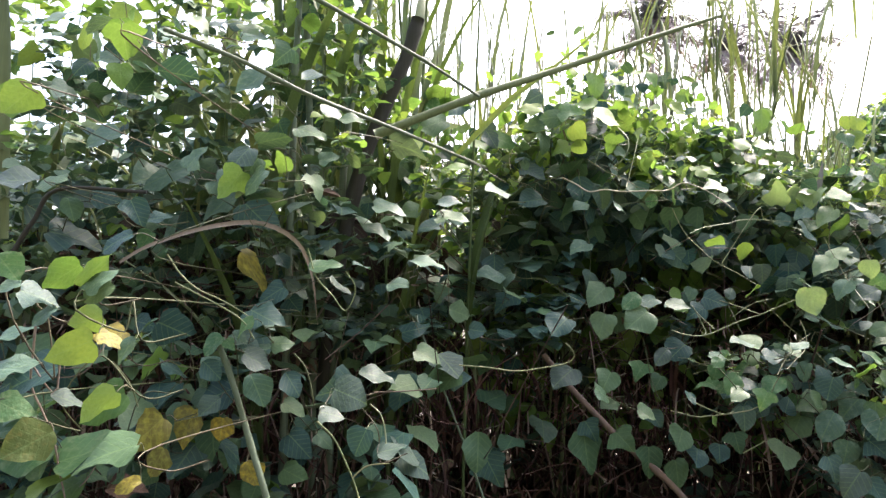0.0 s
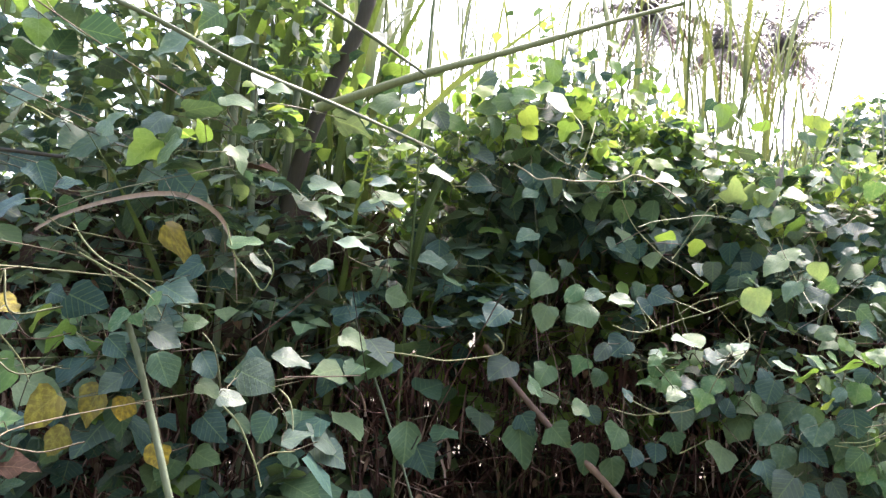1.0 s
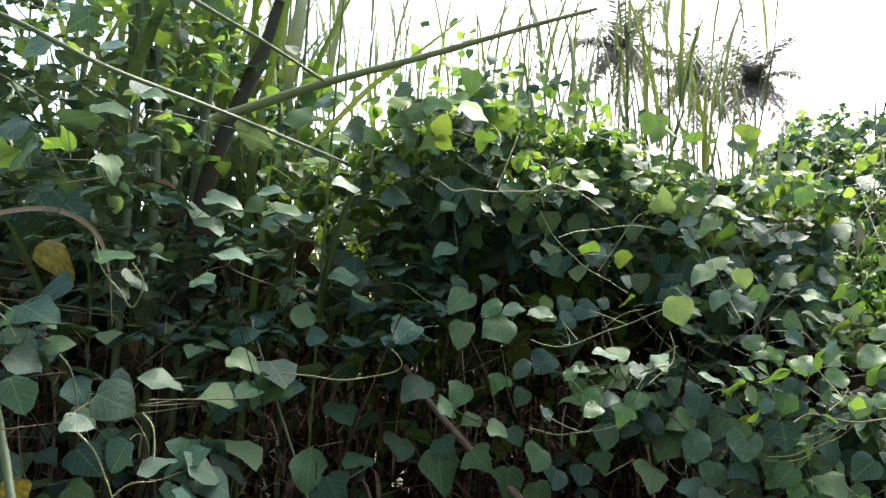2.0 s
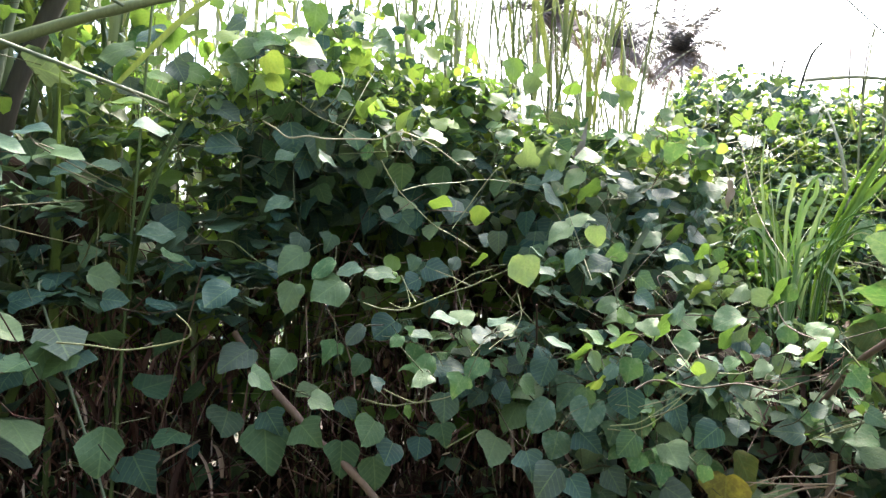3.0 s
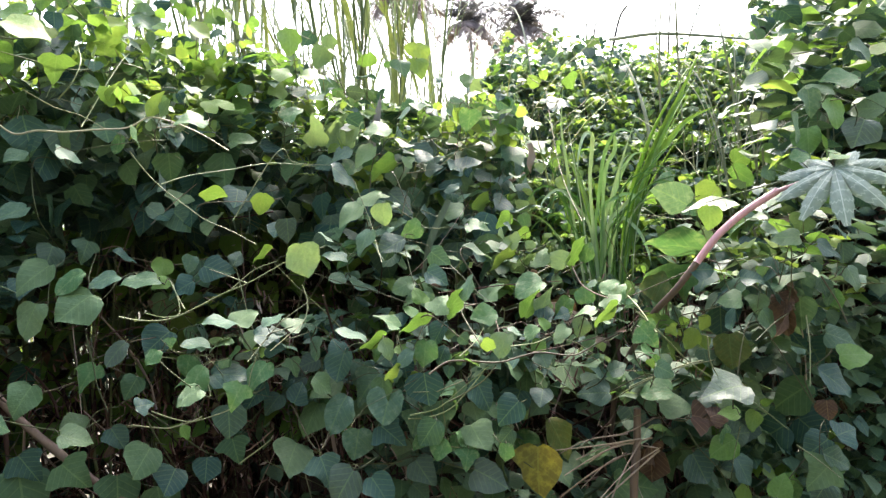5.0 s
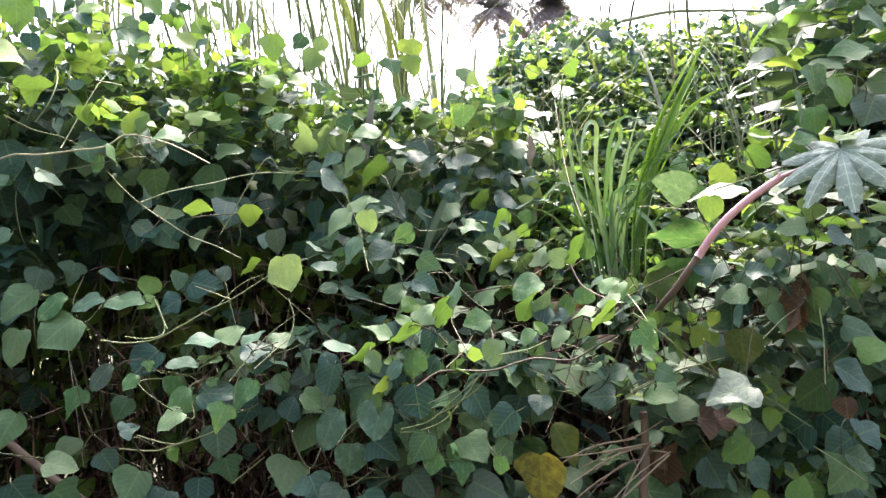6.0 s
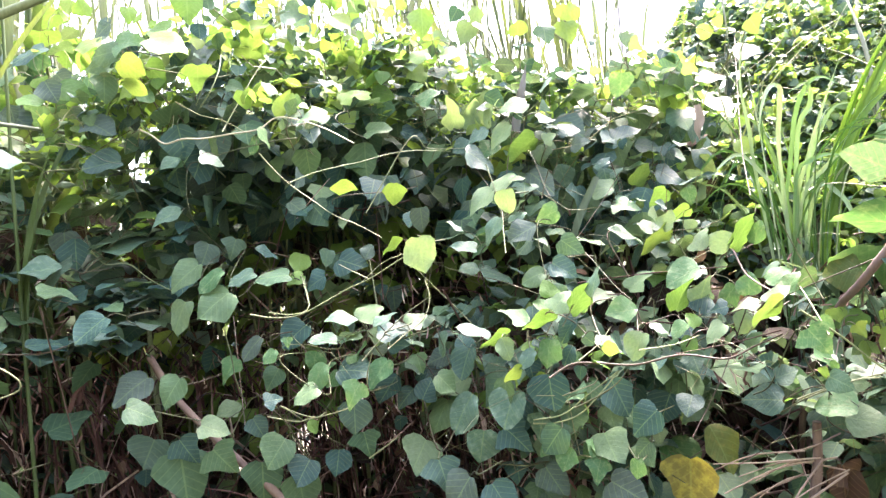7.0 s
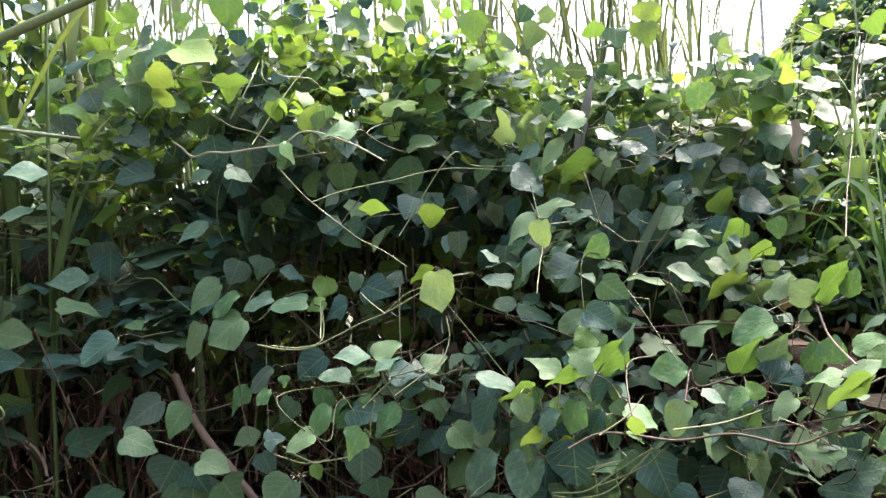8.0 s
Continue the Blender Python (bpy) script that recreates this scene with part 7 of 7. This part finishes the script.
runner("thin pale green vine tendril trailing over the leaves", 0.0014, tendril_pale, [(0.984, 2.213, 1.307), (1.043, 2.209, 1.349), (1.100, 2.205, 1.366)])
runner("thin pale green vine tendril trailing over the leaves", 0.0015, tendril_pale, [(0.856, 2.162, 1.336), (0.880, 2.110, 1.266), (0.863, 2.044, 1.257), (0.840, 1.975, 1.271)])
runner("thin pale green vine tendril trailing over the leaves", 0.0015, tendril_pale, [(1.159, 2.134, 1.303), (1.169, 2.115, 1.258), (1.157, 2.088, 1.217), (1.121, 2.052, 1.190), (1.085, 2.016, 1.164)])
runner("thin brown vine runner crossing the leaves", 0.0016, vine_stem, [(1.463, 1.971, 1.184), (1.490, 2.009, 1.225), (1.506, 2.044, 1.240)])
runner("thin pale green vine tendril trailing over the leaves", 0.0014, tendril_pale, [(0.594, 2.327, 1.949), (0.576, 2.307, 1.874), (0.560, 2.288, 1.821)])
runner("thin brown vine runner crossing the leaves", 0.0013, vine_stem, [(1.506, 2.243, 1.349), (1.541, 2.181, 1.307), (1.581, 2.121, 1.248), (1.610, 2.057, 1.216)])
runner("thin pale green vine tendril trailing over the leaves", 0.0014, tendril_pale, [(1.599, 1.901, 1.136), (1.657, 1.964, 1.129), (1.694, 2.019, 1.125), (1.742, 2.078, 1.128)])
runner("thin pale green vine tendril trailing over the leaves", 0.0013, tendril_pale, [(1.487, 1.897, 1.126), (1.530, 1.928, 1.151), (1.556, 1.953, 1.178)])
runner("thin brown vine runner crossing the leaves", 0.0018, vine_stem, [(2.212, 3.404, 2.064), (2.132, 3.123, 1.849), (2.056, 2.843, 1.655), (1.986, 2.565, 1.524), (1.925, 2.290, 1.412)])
runner("thin pale green vine tendril trailing over the leaves", 0.0013, tendril_pale, [(1.308, 2.355, 1.574), (1.340, 2.286, 1.454), (1.346, 2.208, 1.395), (1.352, 2.130, 1.341)])
runner("thin cream-coloured vine tendril trailing over the leaves", 0.0026, tendril_cream, [(0.450, 2.193, 1.756), (0.491, 2.176, 1.733), (0.532, 2.163, 1.705), (0.584, 2.156, 1.709), (0.641, 2.153, 1.702), (0.710, 2.155, 1.704), (0.781, 2.162, 1.707), (0.827, 2.173, 1.731), (0.876, 2.190, 1.722), (0.935, 2.211, 1.695), (0.998, 2.237, 1.653)])
runner("thin cream-coloured vine runner crossing the leaves", 0.0015, tendril_pale, [(0.789, 2.131, 1.645), (0.817, 2.162, 1.596), (0.845, 2.186, 1.560), (0.891, 2.201, 1.518), (0.935, 2.208, 1.480), (0.996, 2.207, 1.447), (1.052, 2.198, 1.410)])
runner("thin cream-coloured vine runner crossing the leaves", 0.0015, tendril_pale, [(0.847, 2.162, 1.568), (0.892, 2.210, 1.590), (0.942, 2.257, 1.604), (0.995, 2.304, 1.616), (1.042, 2.350, 1.631), (1.107, 2.396, 1.640), (1.208, 2.442, 1.631)])
runner("thin pale green vine tendril trailing over the leaves", 0.0018, tendril_pale, [(0.770, 2.030, 1.267), (0.815, 2.053, 1.253), (0.870, 2.072, 1.252), (0.934, 2.087, 1.277), (0.984, 2.096, 1.299), (1.035, 2.100, 1.316), (1.088, 2.100, 1.341), (1.134, 2.095, 1.363)])
runner("thin pale green vine tendril trailing over the leaves", 0.0016, tendril_pale, [(0.899, 2.069, 1.271), (0.867, 2.134, 1.313), (0.850, 2.164, 1.342)])
runner("thin pale green vine tendril trailing over the leaves", 0.0016, tendril_pale, [(1.036, 2.099, 1.317), (0.987, 2.136, 1.339), (0.939, 2.190, 1.358)])
runner("thin pale green vine tendril trailing over the leaves", 0.0020, tendril_pale, [(0.616, 2.204, 1.793), (0.653, 2.194, 1.828), (0.665, 2.229, 1.888), (0.636, 2.310, 1.953)])
runner("thin pale green vine tendril trailing over the leaves", 0.0018, tendril_pale, [(0.829, 2.009, 1.060), (0.871, 2.003, 1.042), (0.910, 2.001, 1.031), (0.935, 2.003, 1.040)])
runner("thin brown vine runner crossing the leaves", 0.0026, vine_stem, [(1.425, 1.956, 1.086), (1.474, 1.990, 1.104), (1.528, 2.013, 1.097), (1.602, 2.025, 1.086), (1.692, 2.025, 1.099), (1.776, 2.014, 1.086), (1.830, 1.992, 1.111), (1.872, 1.959, 1.134)])
runner("thin brown vine runner crossing the leaves", 0.0020, vine_stem, [(1.469, 1.985, 1.016), (1.507, 1.994, 1.029), (1.555, 1.997, 1.054), (1.584, 1.992, 1.085)])
runner("thin brown vine runner crossing the leaves", 0.0022, straw, [(1.854, 2.201, 1.293), (1.863, 2.164, 1.245), (1.874, 2.109, 1.223), (1.881, 2.037, 1.211)])
runner("thin pale green vine tendril trailing over the leaves", 0.0022, tendril_pale, [(1.885, 1.886, 1.186), (1.975, 1.962, 1.120), (2.073, 2.030, 1.036), (2.174, 2.091, 0.974), (2.290, 2.144, 0.903), (2.421, 2.190, 0.800)])
runner("thin pale green vine tendril trailing over the leaves", 0.0020, tendril_pale, [(1.887, 1.968, 1.006), (1.933, 1.937, 1.031), (2.019, 1.979, 1.037), (2.171, 2.094, 1.026)])
runner("pale grey stem standing beside withered leaves", 0.0024, straw, [(2.282, 1.917, 1.164), (2.501, 2.205, 1.043), (2.487, 2.188, 0.928)])
runner("thin pale green vine tendril trailing over the leaves", 0.0020, tendril_pale, [(0.985, 2.117, 0.901), (1.025, 2.117, 0.925), (1.064, 2.119, 0.949)])


# ---- the mass of leaves between the vines ----
SPOTS += [(*p, 0.07) for p in bend(ARCH, 16)]
SPOT = np.array(SPOTS)
fill_vines()
build_leaf_masses()
